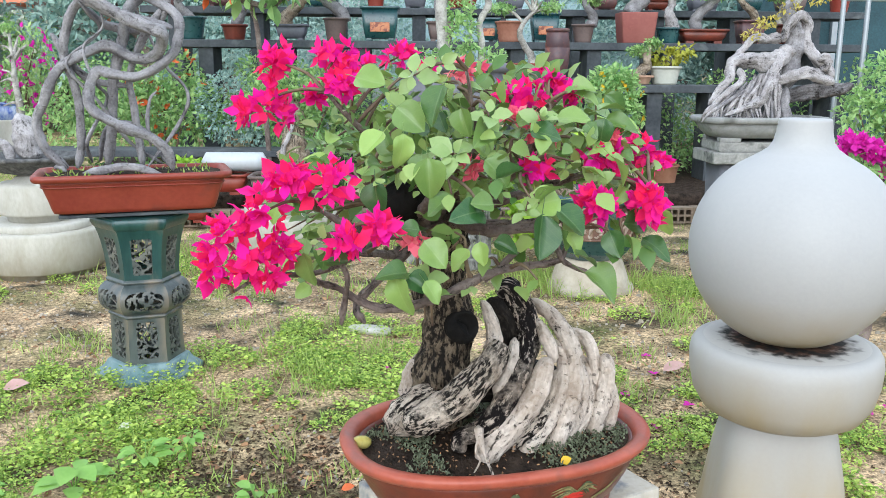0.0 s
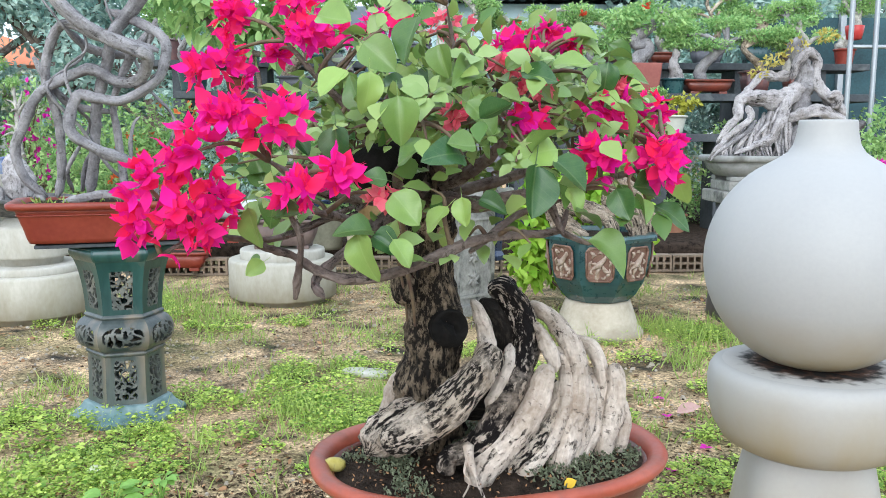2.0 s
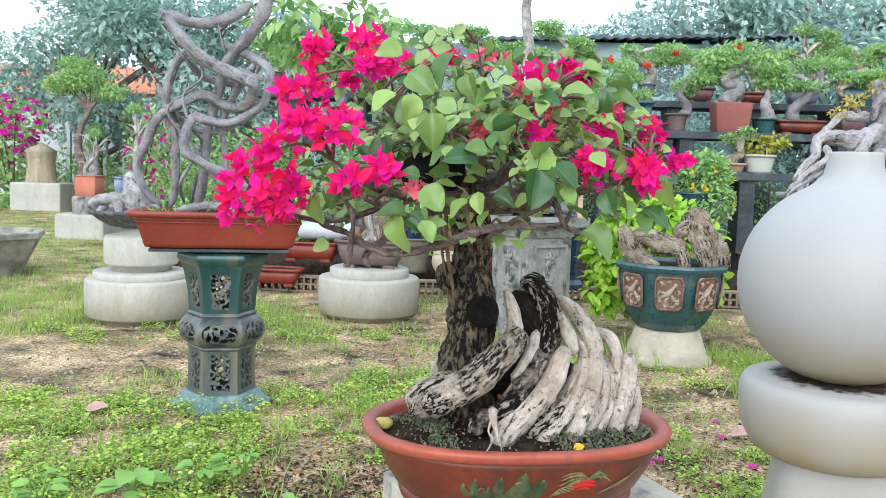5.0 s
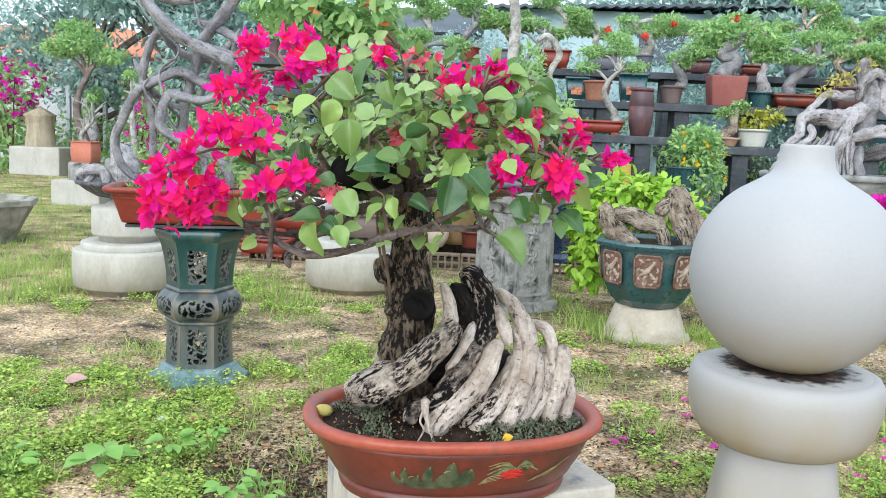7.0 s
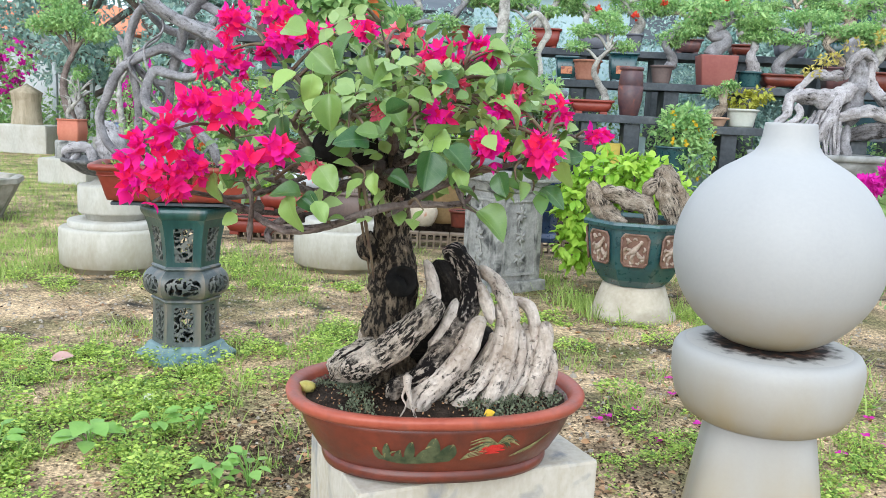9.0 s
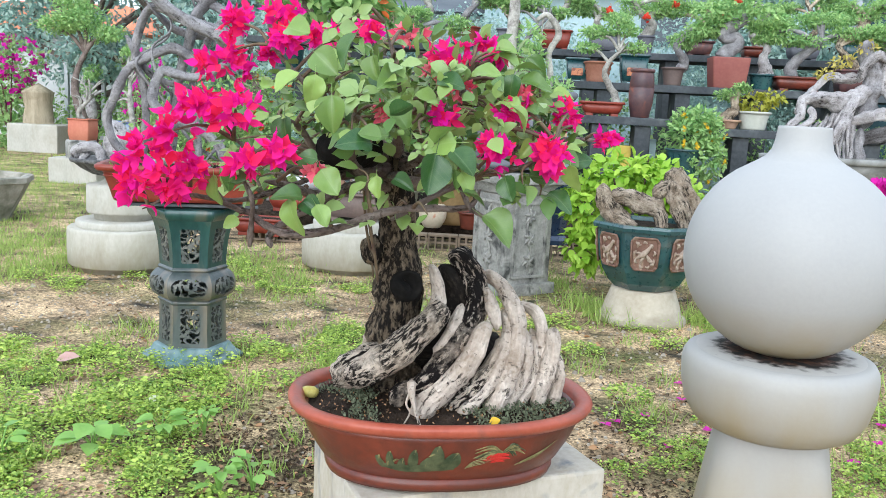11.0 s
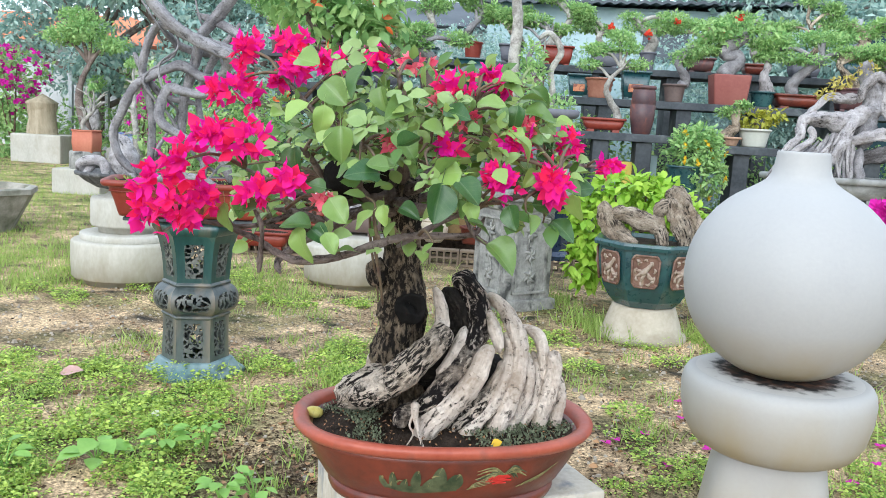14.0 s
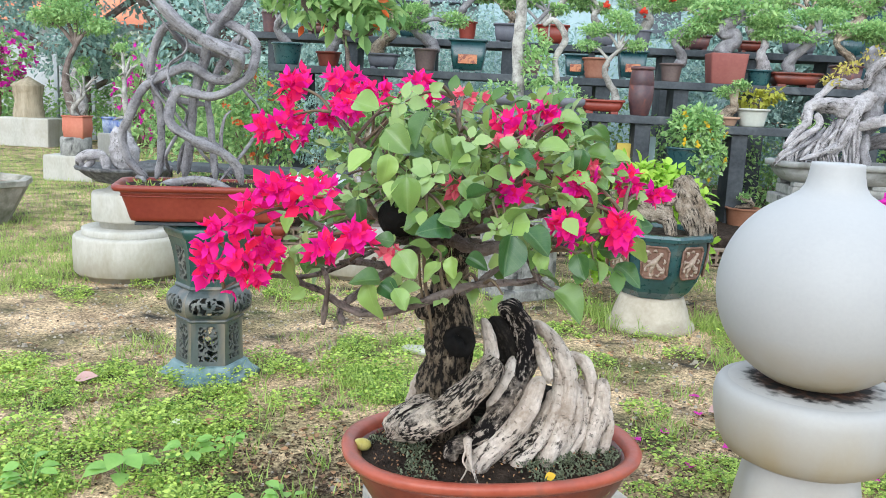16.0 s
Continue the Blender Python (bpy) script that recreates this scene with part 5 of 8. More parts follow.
def hex_band(name, prof, mat, cap=False):
    vs, fs = [], []
    prof = smooth_path(prof, 4)
    for r, z in prof:
        for i in range(6):
            a, b = (Vector((r * math.cos(math.pi / 3 * k), r * math.sin(math.pi / 3 * k), z)) for k in (i, i + 1))
            vs += [a.lerp(b, 0.03), a.lerp(b, 0.5), a.lerp(b, 0.97)]
    for k in range(len(prof) - 1):
        for i in range(18):
            fs.append((k * 18 + i, k * 18 + (i + 1) % 18, k * 18 + 18 + (i + 1) % 18, k * 18 + 18 + i))
    if cap:
        fs.append(tuple(range((len(prof) - 1) * 18, len(prof) * 18)))
    return raw(name, [(v[0] * 1.08, v[1] * 1.08, v[2]) for v in vs], fs, mat, False)


def oct_band(name, prof, mat, caps=(False, False)):
    vs, fs = [], []
    for r, z in prof:
        vs += [(r * math.cos(2 * math.pi * i / N8), r * math.sin(2 * math.pi * i / N8), z) for i in range(N8)]
    for k in range(len(prof) - 1):
        for i in range(N8):
            fs.append((k * 8 + i, k * 8 + (i + 1) % 8, k * 8 + 8 + (i + 1) % 8, k * 8 + 8 + i))
    if caps[0]:
        fs.append(tuple(range(7, -1, -1)))
    if caps[1]:
        fs.append(tuple(range((len(prof) - 1) * 8, len(prof) * 8)))
    return raw(name, vs, fs, mat, False)


part("base", hex_band("base", [(0.198, -0.03), (0.203, 0.0), (0.205, 0.016), (0.196, 0.026), (0.172, 0.042), (0.160, 0.055), (0.150, 0.068), (0.12, 0.07)], M_STANDBASE), stand, "pale blue glazed stepped base")
pierced("lower_panel", [(0.136, 0.064), (0.133, 0.10), (0.131, 0.18), (0.131, 0.25)], 0.0, (0.56, 0.12, 0.92, 9), 1.3, M_TEALSTAND)
part("waist_band", hex_band("waist_band", [(0.128, 0.246), (0.136, 0.252), (0.139, 0.258), (0.134, 0.266), (0.128, 0.27)], M_TEALSTAND), stand)
pierced("bulge_panel", [(0.130, 0.264), (0.152, 0.276), (0.166, 0.298), (0.170, 0.325), (0.165, 0.352), (0.150, 0.374), (0.132, 0.386)], 0.010, (0.80, 0.20, 0.80, 3), 5.1, M_TEALSTAND, 52, 36)
part("neck_band", hex_band("neck_band", [(0.130, 0.382), (0.137, 0.388), (0.138, 0.394), (0.132, 0.400), (0.128, 0.404)], M_TEALSTAND), stand)
pierced("upper_panel", [(0.130, 0.398), (0.132, 0.44), (0.138, 0.50), (0.150, 0.56), (0.164, 0.602)], 0.0, (0.54, 0.10, 0.80, 9), 8.7, M_TEALDARK)
part("top", hex_band("top", [(0.160, 0.594), (0.170, 0.604), (0.178, 0.618), (0.179, 0.630), (0.174, 0.640), (0.165, 0.643), (0.05, 0.643)], M_TEALDARK, True), stand, "dark green glazed flared top")

TZ = 0.697 + ground_z(SX, SY)
tray = thing("bonsai_tray", (-1.378, 2.855, TZ + 0.02), "long red clay rectangular bonsai tray on a stand", "flower pot", turn=20)
tray.matrix_world = tray.matrix_world @ Matrix.Diagonal((1.045, 1.0, 1.0, 1))
part("base_board", box("base_board", 0.56, 0.24, 0.014, M_DARKPLANK, 0.004), tray, "dark board under the tray", at=pose(0, 0, -0.0165))
part("body", loft("body", [(0.28, 0.12, 0.002), (0.298, 0.133, 0.004), (0.304, 0.137, 0.02), (0.315, 0.145, 0.06), (0.335, 0.158, 0.12), (0.342, 0.164, 0.135), (0.335, 0.157, 0.135), (0.33, 0.152, 0.11)], M_TERRA_DARK, 80, 9, caps=(True, False)), tray)
part("raised_line", loft("raised_line", [(0.331, 0.156, 0.108), (0.336, 0.161, 0.109), (0.337, 0.162, 0.113), (0.334, 0.158, 0.115)], M_TERRA_DARK, 80, 9, caps=(False, False)), tray)
part("rim", loft("rim", [(0.338, 0.160, 0.128), (0.360, 0.180, 0.132), (0.366, 0.186, 0.142), (0.366, 0.186, 0.154), (0.358, 0.178, 0.160), (0.340, 0.162, 0.158), (0.332, 0.154, 0.14)], M_TERRA_DARK, 80, 9, caps=(False, False)), tray, "orange-red flat lip")
part("soil", loft("soil", [(0.334, 0.156, 0.140), (0.30, 0.13, 0.150), (0.15, 0.07, 0.156)], M_SOIL, 60, 7, caps=(False, True)), tray)
q = np.column_stack((rng.uniform(-0.31, 0.31, 150), rng.uniform(-0.14, 0.14, 150), np.full(150, 0.146)))
tagged(part("moss", leaves("moss", q, rng.normal(size=q.shape) * 0.6 + np.array((0, 0, 1)), rng.normal(size=q.shape), 0.028, 0.008, M_GRASS, BLADE), tray, "thin weeds on the tray soil"), kind="stuff")

# twisted driftwood bonsai on the tray
tw = thing("twisted_bonsai", (-1.39, 2.86, TZ + 0.165), "bare grey twisted vine-like bonsai trunks", "bonsai tree")
tw.matrix_world = pose(-1.39, 2.86, TZ + 0.165, 7.6, 0.1, 2.9) @ Matrix.Diagonal((1.045, 1.15, 1.045, 1))
TB = np.array((-1.20, 2.5, 0.80))


def strand(pts, gn=0.22):
    part("stem", grained("stem", [(x - TB[0], y - TB[1], z - TB[2], r * 0.74) for x, y, z, r in pts], M_DRIFT, 22, 9, gn, 16, 0.08, 0.09), tw)


strand([(-1.02, 2.44, 0.83, 0.020), (-1.035, 2.43, 0.91, 0.024), (-1.09, 2.42, 0.965, 0.024), (-1.19, 2.40, 1.01, 0.026), (-1.285, 2.40, 1.07, 0.026), (-1.295, 2.42, 1.14, 0.025), (-1.265, 2.44, 1.205, 0.026), (-1.21, 2.44, 1.195, 0.024),
        (-1.12, 2.46, 1.185, 0.024), (-1.02, 2.5, 1.245, 0.024), (-0.985, 2.53, 1.31, 0.024), (-0.99, 2.56, 1.40, 0.024), (-1.08, 2.56, 1.46, 0.024), (-1.18, 2.54, 1.50, 0.02)])
strand([(-1.41, 2.50, 0.82, 0.022), (-1.385, 2.50, 0.92, 0.022), (-1.375, 2.50, 1.04, 0.021), (-1.38, 2.50, 1.14, 0.021), (-1.405, 2.50, 1.25, 0.021), (-1.39, 2.50, 1.34, 0.022), (-1.345, 2.50, 1.435, 0.024), (-1.29, 2.50, 1.45, 0.024),
        (-1.20, 2.48, 1.415, 0.026), (-1.09, 2.48, 1.385, 0.026), (-1.0, 2.52, 1.36, 0.022)])
strand([(-1.36, 2.40, 1.62, 0.03), (-1.27, 2.39, 1.51, 0.031), (-1.17, 2.39, 1.43, 0.031), (-1.05, 2.40, 1.37, 0.031), (-1.01, 2.43, 1.345, 0.030), (-1.05, 2.48, 1.27, 0.027), (-1.14, 2.50, 1.245, 0.027), (-1.24, 2.50, 1.29, 0.028), (-1.34, 2.49, 1.255, 0.026),
        (-1.43, 2.48, 1.20, 0.025), (-1.49, 2.47, 1.09, 0.024), (-1.53, 2.47, 1.0, 0.023), (-1.51, 2.47, 0.90, 0.022), (-1.44, 2.48, 0.825, 0.022)])
strand([(-1.31, 2.55, 0.82, 0.03), (-1.285, 2.55, 0.93, 0.027), (-1.265, 2.55, 1.05, 0.026), (-1.25, 2.55, 1.16, 0.026), (-1.20, 2.55, 1.30, 0.028), (-1.165, 2.55, 1.42, 0.03), (-1.08, 2.55, 1.52, 0.034), (-1.0, 2.55, 1.64, 0.036), (-0.98, 2.55, 1.75, 0.03)])
strand([(-1.16, 2.52, 0.82, 0.022), (-1.17, 2.53, 0.93, 0.02), (-1.18, 2.54, 1.06, 0.018), (-1.185, 2.54, 1.17, 0.018), (-1.13, 2.54, 1.30, 0.022), (-1.05, 2.56, 1.42, 0.024)])
strand([(-1.36, 2.60, 0.82, 0.018), (-1.32, 2.60, 0.95, 0.016), (-1.22, 2.58, 0.98, 0.015), (-1.12, 2.56, 0.92, 0.016), (-1.07, 2.55, 0.82, 0.018)])
strand([(-1.46, 2.54, 1.33, 0.02), (-1.40, 2.53, 1.23, 0.02), (-1.33, 2.53, 1.16, 0.018), (-1.20, 2.56, 1.13, 0.018)])
strand([(-1.36, 2.42, 0.815, 0.02), (-1.26, 2.38, 0.845, 0.022), (-1.15, 2.37, 0.86, 0.02), (-1.05, 2.40, 0.82, 0.016)])
strand([(-1.10, 2.45, 0.92, 0.012), (-1.10, 2.44, 1.02, 0.01), (-1.085, 2.45, 1.10, 0.008), (-1.06, 2.46, 1.13, 0.004)])
strand([(-1.44, 2.46, 0.815, 0.016), (-1.47, 2.48, 0.83, 0.014), (-1.50, 2.5, 0.815, 0.01)])
strand([(-1.39, 2.50, 1.62, 0.026), (-1.28, 2.52, 1.58, 0.028), (-1.15, 2.54, 1.60, 0.03), (-1.05, 2.55, 1.66, 0.028)])
strand([(-1.32, 2.52, 1.43, 0.02), (-1.26, 2.58, 1.36, 0.02), (-1.14, 2.60, 1.34, 0.022), (-1.06, 2.58, 1.38, 0.02), (-1.01, 2.56, 1.47, 0.018)])

sg = random.Random(21)
for k in range(3):
    x, z = sg.uniform(-1.45, -1.05), 0.82
    c = [(x, 2.5 + sg.uniform(-0.05, 0.14), z, 0.009)]
    for j in range(6):
        x += sg.uniform(-0.12, 0.12)
        x = min(-0.98, max(-1.48, x))
        z += sg.uniform(0.06, 0.17)
        c.append((x, 2.5 + sg.uniform(-0.06, 0.14), z, 0.010 - j * 0.001))
    strand(c, 0.3)

# ---- whitewashed drums behind ----
DX, DY = -2.22, 3.73
dz = ground_z(DX, DY)
drum = thing("concrete_drum", (DX, DY, dz), "low whitewashed round concrete drum with a rim", "plinth", "drums")
part("drum_body", turned("drum_body", [(0.285, -0.02), (0.285, 0.028), (0.322, 0.030), (0.333, 0.042), (0.335, 0.14), (0.334, 0.244), (0.331, 0.256), (0.322, 0.263), (0.316, 0.264), (0.1, 0.27)], M_DRUMPAINT, 64, wobble=0.008), drum)
part("top_ring", turned("top_ring", [(0.280, 0.262), (0.285, 0.268), (0.285, 0.298), (0.281, 0.305), (0.272, 0.308), (0.1, 0.31)], M_WHITEWASH, 64), drum)
solo("concrete_drum", turned("concrete_drum", [(0.175, 0.0), (0.182, 0.035), (0.215, 0.04), (0.222, 0.055), (0.222, 0.20), (0.215, 0.215), (0.15, 0.22), (0.10, 0.262), (0.08, 0.262)], M_WHITEWASH, 64, wobble=0.006), (DX + 0.0, DY, dz + 0.309), "smaller whitewashed concrete drum stacked on a drum", "plinth", "drums")
bowl = thing("fluted_bowl", (DX - 0.04, DY + 0.02, dz + 0.571), "dark grey fluted stone bowl on a drum", "bowl")
fl_prof = [(0.10, 0.0), (0.16, 0.012), (0.22, 0.05), (0.26, 0.085)]
vs, fs = [], []
for r, z in fl_prof:
    for i in range(96):
        a = 2 * math.pi * i / 96
        k = 1 + 0.045 * abs(math.sin(a * 14)) * min(1, z * 20)
        vs.append((r * k * math.cos(a), r * k * math.sin(a), z))
for k in range(3):
    for i in range(96):
        fs.append((k * 96 + i, k * 96 + (i + 1) % 96, k * 96 + 96 + (i + 1) % 96, k * 96 + 96 + i))
part("bowl_body", raw("bowl_body", vs, fs, M_DARKBOWL), bowl)
part("bowl_lip", turned("bowl_lip", [(0.262, 0.080), (0.285, 0.086), (0.29, 0.10), (0.28, 0.11), (0.262, 0.108), (0.25, 0.09), (0.02, 0.088)], M_DARKBOWL, 64), bowl)
dr = thing("driftwood", (DX - 0.08, DY - 0.05, dz + 0.66), "pale bleached driftwood lump in a stone bowl", "driftwood")
for pts in ([(-0.2, -0.02, 0.0, 0.02), (-0.19, -0.03, 0.06, 0.03), (-0.13, -0.03, 0.085, 0.034), (-0.06, -0.02, 0.08, 0.03), (-0.03, -0.02, 0.03, 0.026), (-0.04, -0.02, -0.01, 0.022)],
            [(-0.12, 0.0, 0.06, 0.025), (-0.15, -0.02, 0.02, 0.022), (-0.17, -0.03, -0.01, 0.018)], [(0.02, 0.06, 0.0, 0.07), (0.05, 0.05, 0.08, 0.085), (0.03, 0.05, 0.17, 0.07), (0.0, 0.05, 0.25, 0.04)]):
    part("wood", grained("wood", pts, M_PALEDRIFT, 20, 8, 0.25, 20), dr)

MX, MY = -0.84, 4.02
mz = ground_z(MX, MY)
drum2 = thing("concrete_drum", (MX, MY, mz), "whitewashed round concrete drum with a plate on top", "plinth", "drums")
part("drum_body", turned("drum_body", [(0.28, -0.02), (0.28, 0.024), (0.313, 0.026), (0.323, 0.038), (0.325, 0.14), (0.324, 0.242), (0.321, 0.253), (0.312, 0.259), (0.306, 0.26), (0.1, 0.262)], M_DRUMPAINT, 64, wobble=0.008), drum2)
part("plate", turned("plate", [(0.250, 0.256), (0.255, 0.262), (0.255, 0.308), (0.251, 0.315), (0.243, 0.3185), (0.1, 0.32)], M_WHITEWASH, 64), drum2)


def rect_pot(name, place, hx, hy, h, mat, label, group="pots in the yard", taper=0.78, e=7, rim=0.018, feet=True, turn=0, n=56, rim_mat=None, soil=True, category="flower pot"):
    """A footed rectangular or oval pot with lip and soil."""
    ob = thing(name, place, label, category, group, turn)
    f = 0.02 if feet else 0.0
    part("body", loft("body", [(hx * taper * 0.8, hy * taper * 0.8, f), (hx * taper, hy * taper, f + 0.004), (hx * (taper + 0.12), hy * (taper + 0.12), h * 0.45), (hx * 0.98, hy * 0.98, h - rim), (hx * 0.9, hy * 0.9, h - rim)], mat, n, e, caps=(True, False)), ob)
    part("rim", loft("rim", [(hx * 0.95, hy * 0.95, h - rim * 1.1), (hx + rim * 0.5, hy + rim * 0.5, h - rim), (hx + rim * 0.6, hy + rim * 0.6, h - rim * 0.2), (hx + rim * 0.3, hy + rim * 0.3, h), (hx * 0.92, hy * 0.9, h), (hx * 0.9, hy * 0.88, h - rim)], rim_mat or mat, n, e, caps=(False, False)), ob)
    if soil:
        part("soil", loft("soil", [(hx * 0.93, hy * 0.92, h - rim * 0.8), (hx * 0.5, hy * 0.5, h - rim * 0.2), (hx * 0.1, hy * 0.1, h)], M_SOIL, 32, e, caps=(False, True)), ob)
    if feet:
        fm = box("foot", hx * 0.34, hy * 0.3, 0.024, mat, 0.004)
        for sx in (-1, 1):
            for sy in (-1, 1):
                part("foot", fm, ob, at=pose(sx * hx * taper * 0.75, sy * hy * taper * 0.75, 0))
    return ob


rect_pot("bonsai_pot", (MX + 0.01, MY, mz + 0.319), 0.215, 0.14, 0.18, M_BROWNCLAY, "brown rectangular footed bonsai pot on a drum")
rk = thing("rock_bonsai", (MX + 0.02, MY, mz + 0.49), "small bonsai growing over an upright rock", "bonsai tree")
part("rock", grained("rock", [(0.03, 0, -0.02, 0.09), (0.035, 0, 0.08, 0.085), (0.05, 0, 0.20, 0.075), (0.055, 0, 0.32, 0.06), (0.05, 0, 0.44, 0.045), (0.06, 0, 0.5, 0.02)], M_ROCKWOOD, 28, 10, 0.32, 18, 0.10, 0.12), rk)
part("rock", tube("rock", [(-0.13, 0.02, -0.02, 0.04), (-0.12, 0.02, 0.03, 0.045), (-0.10, 0.02, 0.075, 0.02)], material("red_rock", (0.20, 0.10, 0.07), (0.32, 0.19, 0.13), 0.9, 20, 90, 0.6), seg=16, steps=6, gnarl=0.4, freq=30), rk)
part("trunk", grained("trunk", [(-0.01, -0.06, -0.02, 0.025), (0.0, -0.07, 0.06, 0.018), (-0.015, -0.08, 0.16, 0.016), (0.02, -0.08, 0.24, 0.014), (0.05, -0.07, 0.33, 0.013), (0.05, -0.05, 0.46, 0.01)], M_PALEDRIFT, 10, 7, 0.2, 40), rk)
for s in (-1, 1):
    part("root", tube("root", [(0, -0.06, 0.05, 0.014), (s * 0.04, -0.07, 0.0, 0.012), (s * 0.08, -0.08, -0.02, 0.006)], M_PALEDRIFT, seg=8, steps=5, gnarl=0.2), rk)
part("crown", leaf_cloud("crown", [(0.0, 0, 0.56, 0.2, 0.15, 0.09), (-0.16, 0, 0.46, 0.12, 0.1, 0.06), (0.2, 0, 0.48, 0.14, 0.1, 0.06), (0.1, 0, 0.36, 0.1, 0.08, 0.05)], 1500, 0.035, M_BUSHLEAF), rk)

# ---- carved pedestal with the large grey pot ----
QX, QY = 0.18, 3.78
qz = ground_z(QX, QY)
ped = thing("stone_pedestal", (QX, QY, qz), "weathered carved stone pedestal with floral panels", "pedestal", turn=38)
S = 0.335
part("shaft", box("shaft", S, S, 0.60, M_STONE, 0.006, 0.0), ped)
part("plinth", box("plinth", S + 0.06, S + 0.06, 0.07, M_STONE, 0.01, -0.005), ped)
part("neck", loft("neck", [(S / 2, S / 2, 0.585), (S / 2 + 0.02, S / 2 + 0.02, 0.60), (S / 2 + 0.012, S / 2 + 0.012, 0.625), (S / 2 + 0.05, S / 2 + 0.05, 0.655)], M_STONE, 48, 14), ped)
part("cap", box("cap", S + 0.15, S + 0.15, 0.062, M_STONE, 0.012, 0.653), ped, "moulded stone cap slab")
pf = []
for x0, z0, x1, z1 in ((-0.125, 0.10, -0.110, 0.55), (0.110, 0.10, 0.125, 0.55), (-0.125, 0.535, 0.125, 0.55), (-0.125, 0.10, 0.125, 0.115)):
    v = [(x0, 0.002, z0), (x1, 0.002, z0), (x1, 0.002, z1), (x0, 0.002, z1), (x0, -0.014, z0), (x1, -0.014, z0), (x1, -0.014, z1), (x0, -0.014, z1)]
    pf.append((v, [(4, 5, 6, 7), (0, 4, 7, 3), (5, 1, 2, 6), (7, 6, 2, 3), (0, 1, 5, 4)]))
for z in (0.2, 0.33, 0.46):
    for a in range(6):
        t = a * math.pi / 3 + z
        pf.append(tube_data([(0, -0.002, z, 0.008), (0.02 * math.cos(t), -0.006, z + 0.026 * math.sin(t), 0.011), (0.042 * math.cos(t + 0.3), -0.003, z + 0.05 * math.sin(t + 0.3), 0.004)], seg=6, steps=4))
pf.append(tube_data([(0.0, -0.002, 0.12, 0.006), (0.02, -0.004, 0.24, 0.006), (-0.02, -0.004, 0.38, 0.006), (0.01, -0.002, 0.53, 0.005)], seg=6, steps=6))
frame_me, carve_me = raw("panel_frame", *join(pf[:4]), M_STONE, False), raw("floral_relief", *join(pf[4:]), M_STONE)
for k in range(4):
    fr_ = part("panel_frame", frame_me, ped, "raised rectangular panel frame", at=pose(0, 0, 0, 0, 0, 90 * k) @ pose(0, -S / 2 - 0.001, 0))
    part("floral_relief", carve_me, fr_, "carved flowers and leaves")
bigpot = thing("square_pot", (QX - 0.01, QY, qz + 0.716), "large grey-blue square flared pot with panelled sides", "flower pot", turn=3)
part("body", loft("body", [(0.22, 0.17, 0.02), (0.245, 0.19, 0.024), (0.25, 0.195, 0.05), (0.243, 0.19, 0.055), (0.25, 0.197, 0.09), (0.262, 0.206, 0.25), (0.278, 0.22, 0.42), (0.27, 0.21, 0.42)], M_GREYCLAY, 64, 14, caps=(True, False)), bigpot)
part("rim", loft("rim", [(0.278, 0.22, 0.415), (0.31, 0.25, 0.425), (0.322, 0.262, 0.44), (0.322, 0.262, 0.462), (0.312, 0.252, 0.47), (0.27, 0.21, 0.468), (0.262, 0.2, 0.44)], M_GREYCLAY, 64, 14, caps=(False, False)), bigpot)
part("soil", loft("soil", [(0.268, 0.208, 0.445), (0.15, 0.1, 0.46)], M_SOIL, 40, 10, caps=(False, True)), bigpot)
for sx in (-1, 1):
    for sy in (-1, 1):
        part("foot", loft("foot", [(0.05, 0.03, 0.0), (0.052, 0.032, 0.006), (0.04, 0.026, 0.028)], M_GREYCLAY, 24, 5), bigpot, at=pose(sx * 0.17, sy * 0.14, 0))
for xx in (-0.13, 0.13):
    part("panel", box("panel", 0.225, 0.008, 0.27, M_GREYCLAY, 0.003), bigpot, at=pose(xx, -0.2, 0.11, -4.5))
solo("wooden_board", box("wooden_board", 0.03, 0.02, 0.36, M_WOOD, 0.003), (QX + 0.265, QY - 0.14, qz + 0.716), "pale narrow wooden board leaning by a pot", "board")
lt = thing("lichened_tree", (QX - 0.03, QY, qz + 1.17), "slim potted tree with lichened pale trunks", "tree")
part("trunk", tube("trunk", [(-0.03, 0, -0.03, 0.042), (-0.03, 0, 0.12, 0.036), (-0.045, 0, 0.3, 0.034), (-0.035, 0, 0.5, 0.032), (-0.06, 0, 0.75, 0.028), (-0.03, 0, 1.0, 0.022)], M_LICHEN, seg=14, steps=8, gnarl=0.2, freq=22), lt)
part("trunk", tube("trunk", [(0.19, 0.05, -0.03, 0.022), (0.195, 0.05, 0.12, 0.019), (0.18, 0.05, 0.24, 0.018), (0.23, 0.05, 0.36, 0.02), (0.16, 0.05, 0.46, 0.016), (0.1, 0.05, 0.43, 0.013)], M_LICHEN, seg=12, steps=8, gnarl=0.2, freq=22), lt)
part("trunk", tube("trunk", [(0.14, 0.06, -0.03, 0.008), (0.13, 0.06, 0.2, 0.007), (0.135, 0.06, 0.5, 0.005)], M_LICHEN, seg=8, steps=6, gnarl=0.2, freq=22), lt)
part("crown", leaf_cloud("crown", [(0.07, 0.0, 0.16, 0.10, 0.08, 0.11), (0.06, 0.02, 0.32, 0.08, 0.07, 0.09), (0.25, 0, 0.05, 0.08, 0.08, 0.05), (-0.12, 0, 0.05, 0.1, 0.1, 0.04)], 700, 0.035, M_BONSAILEAF), lt)

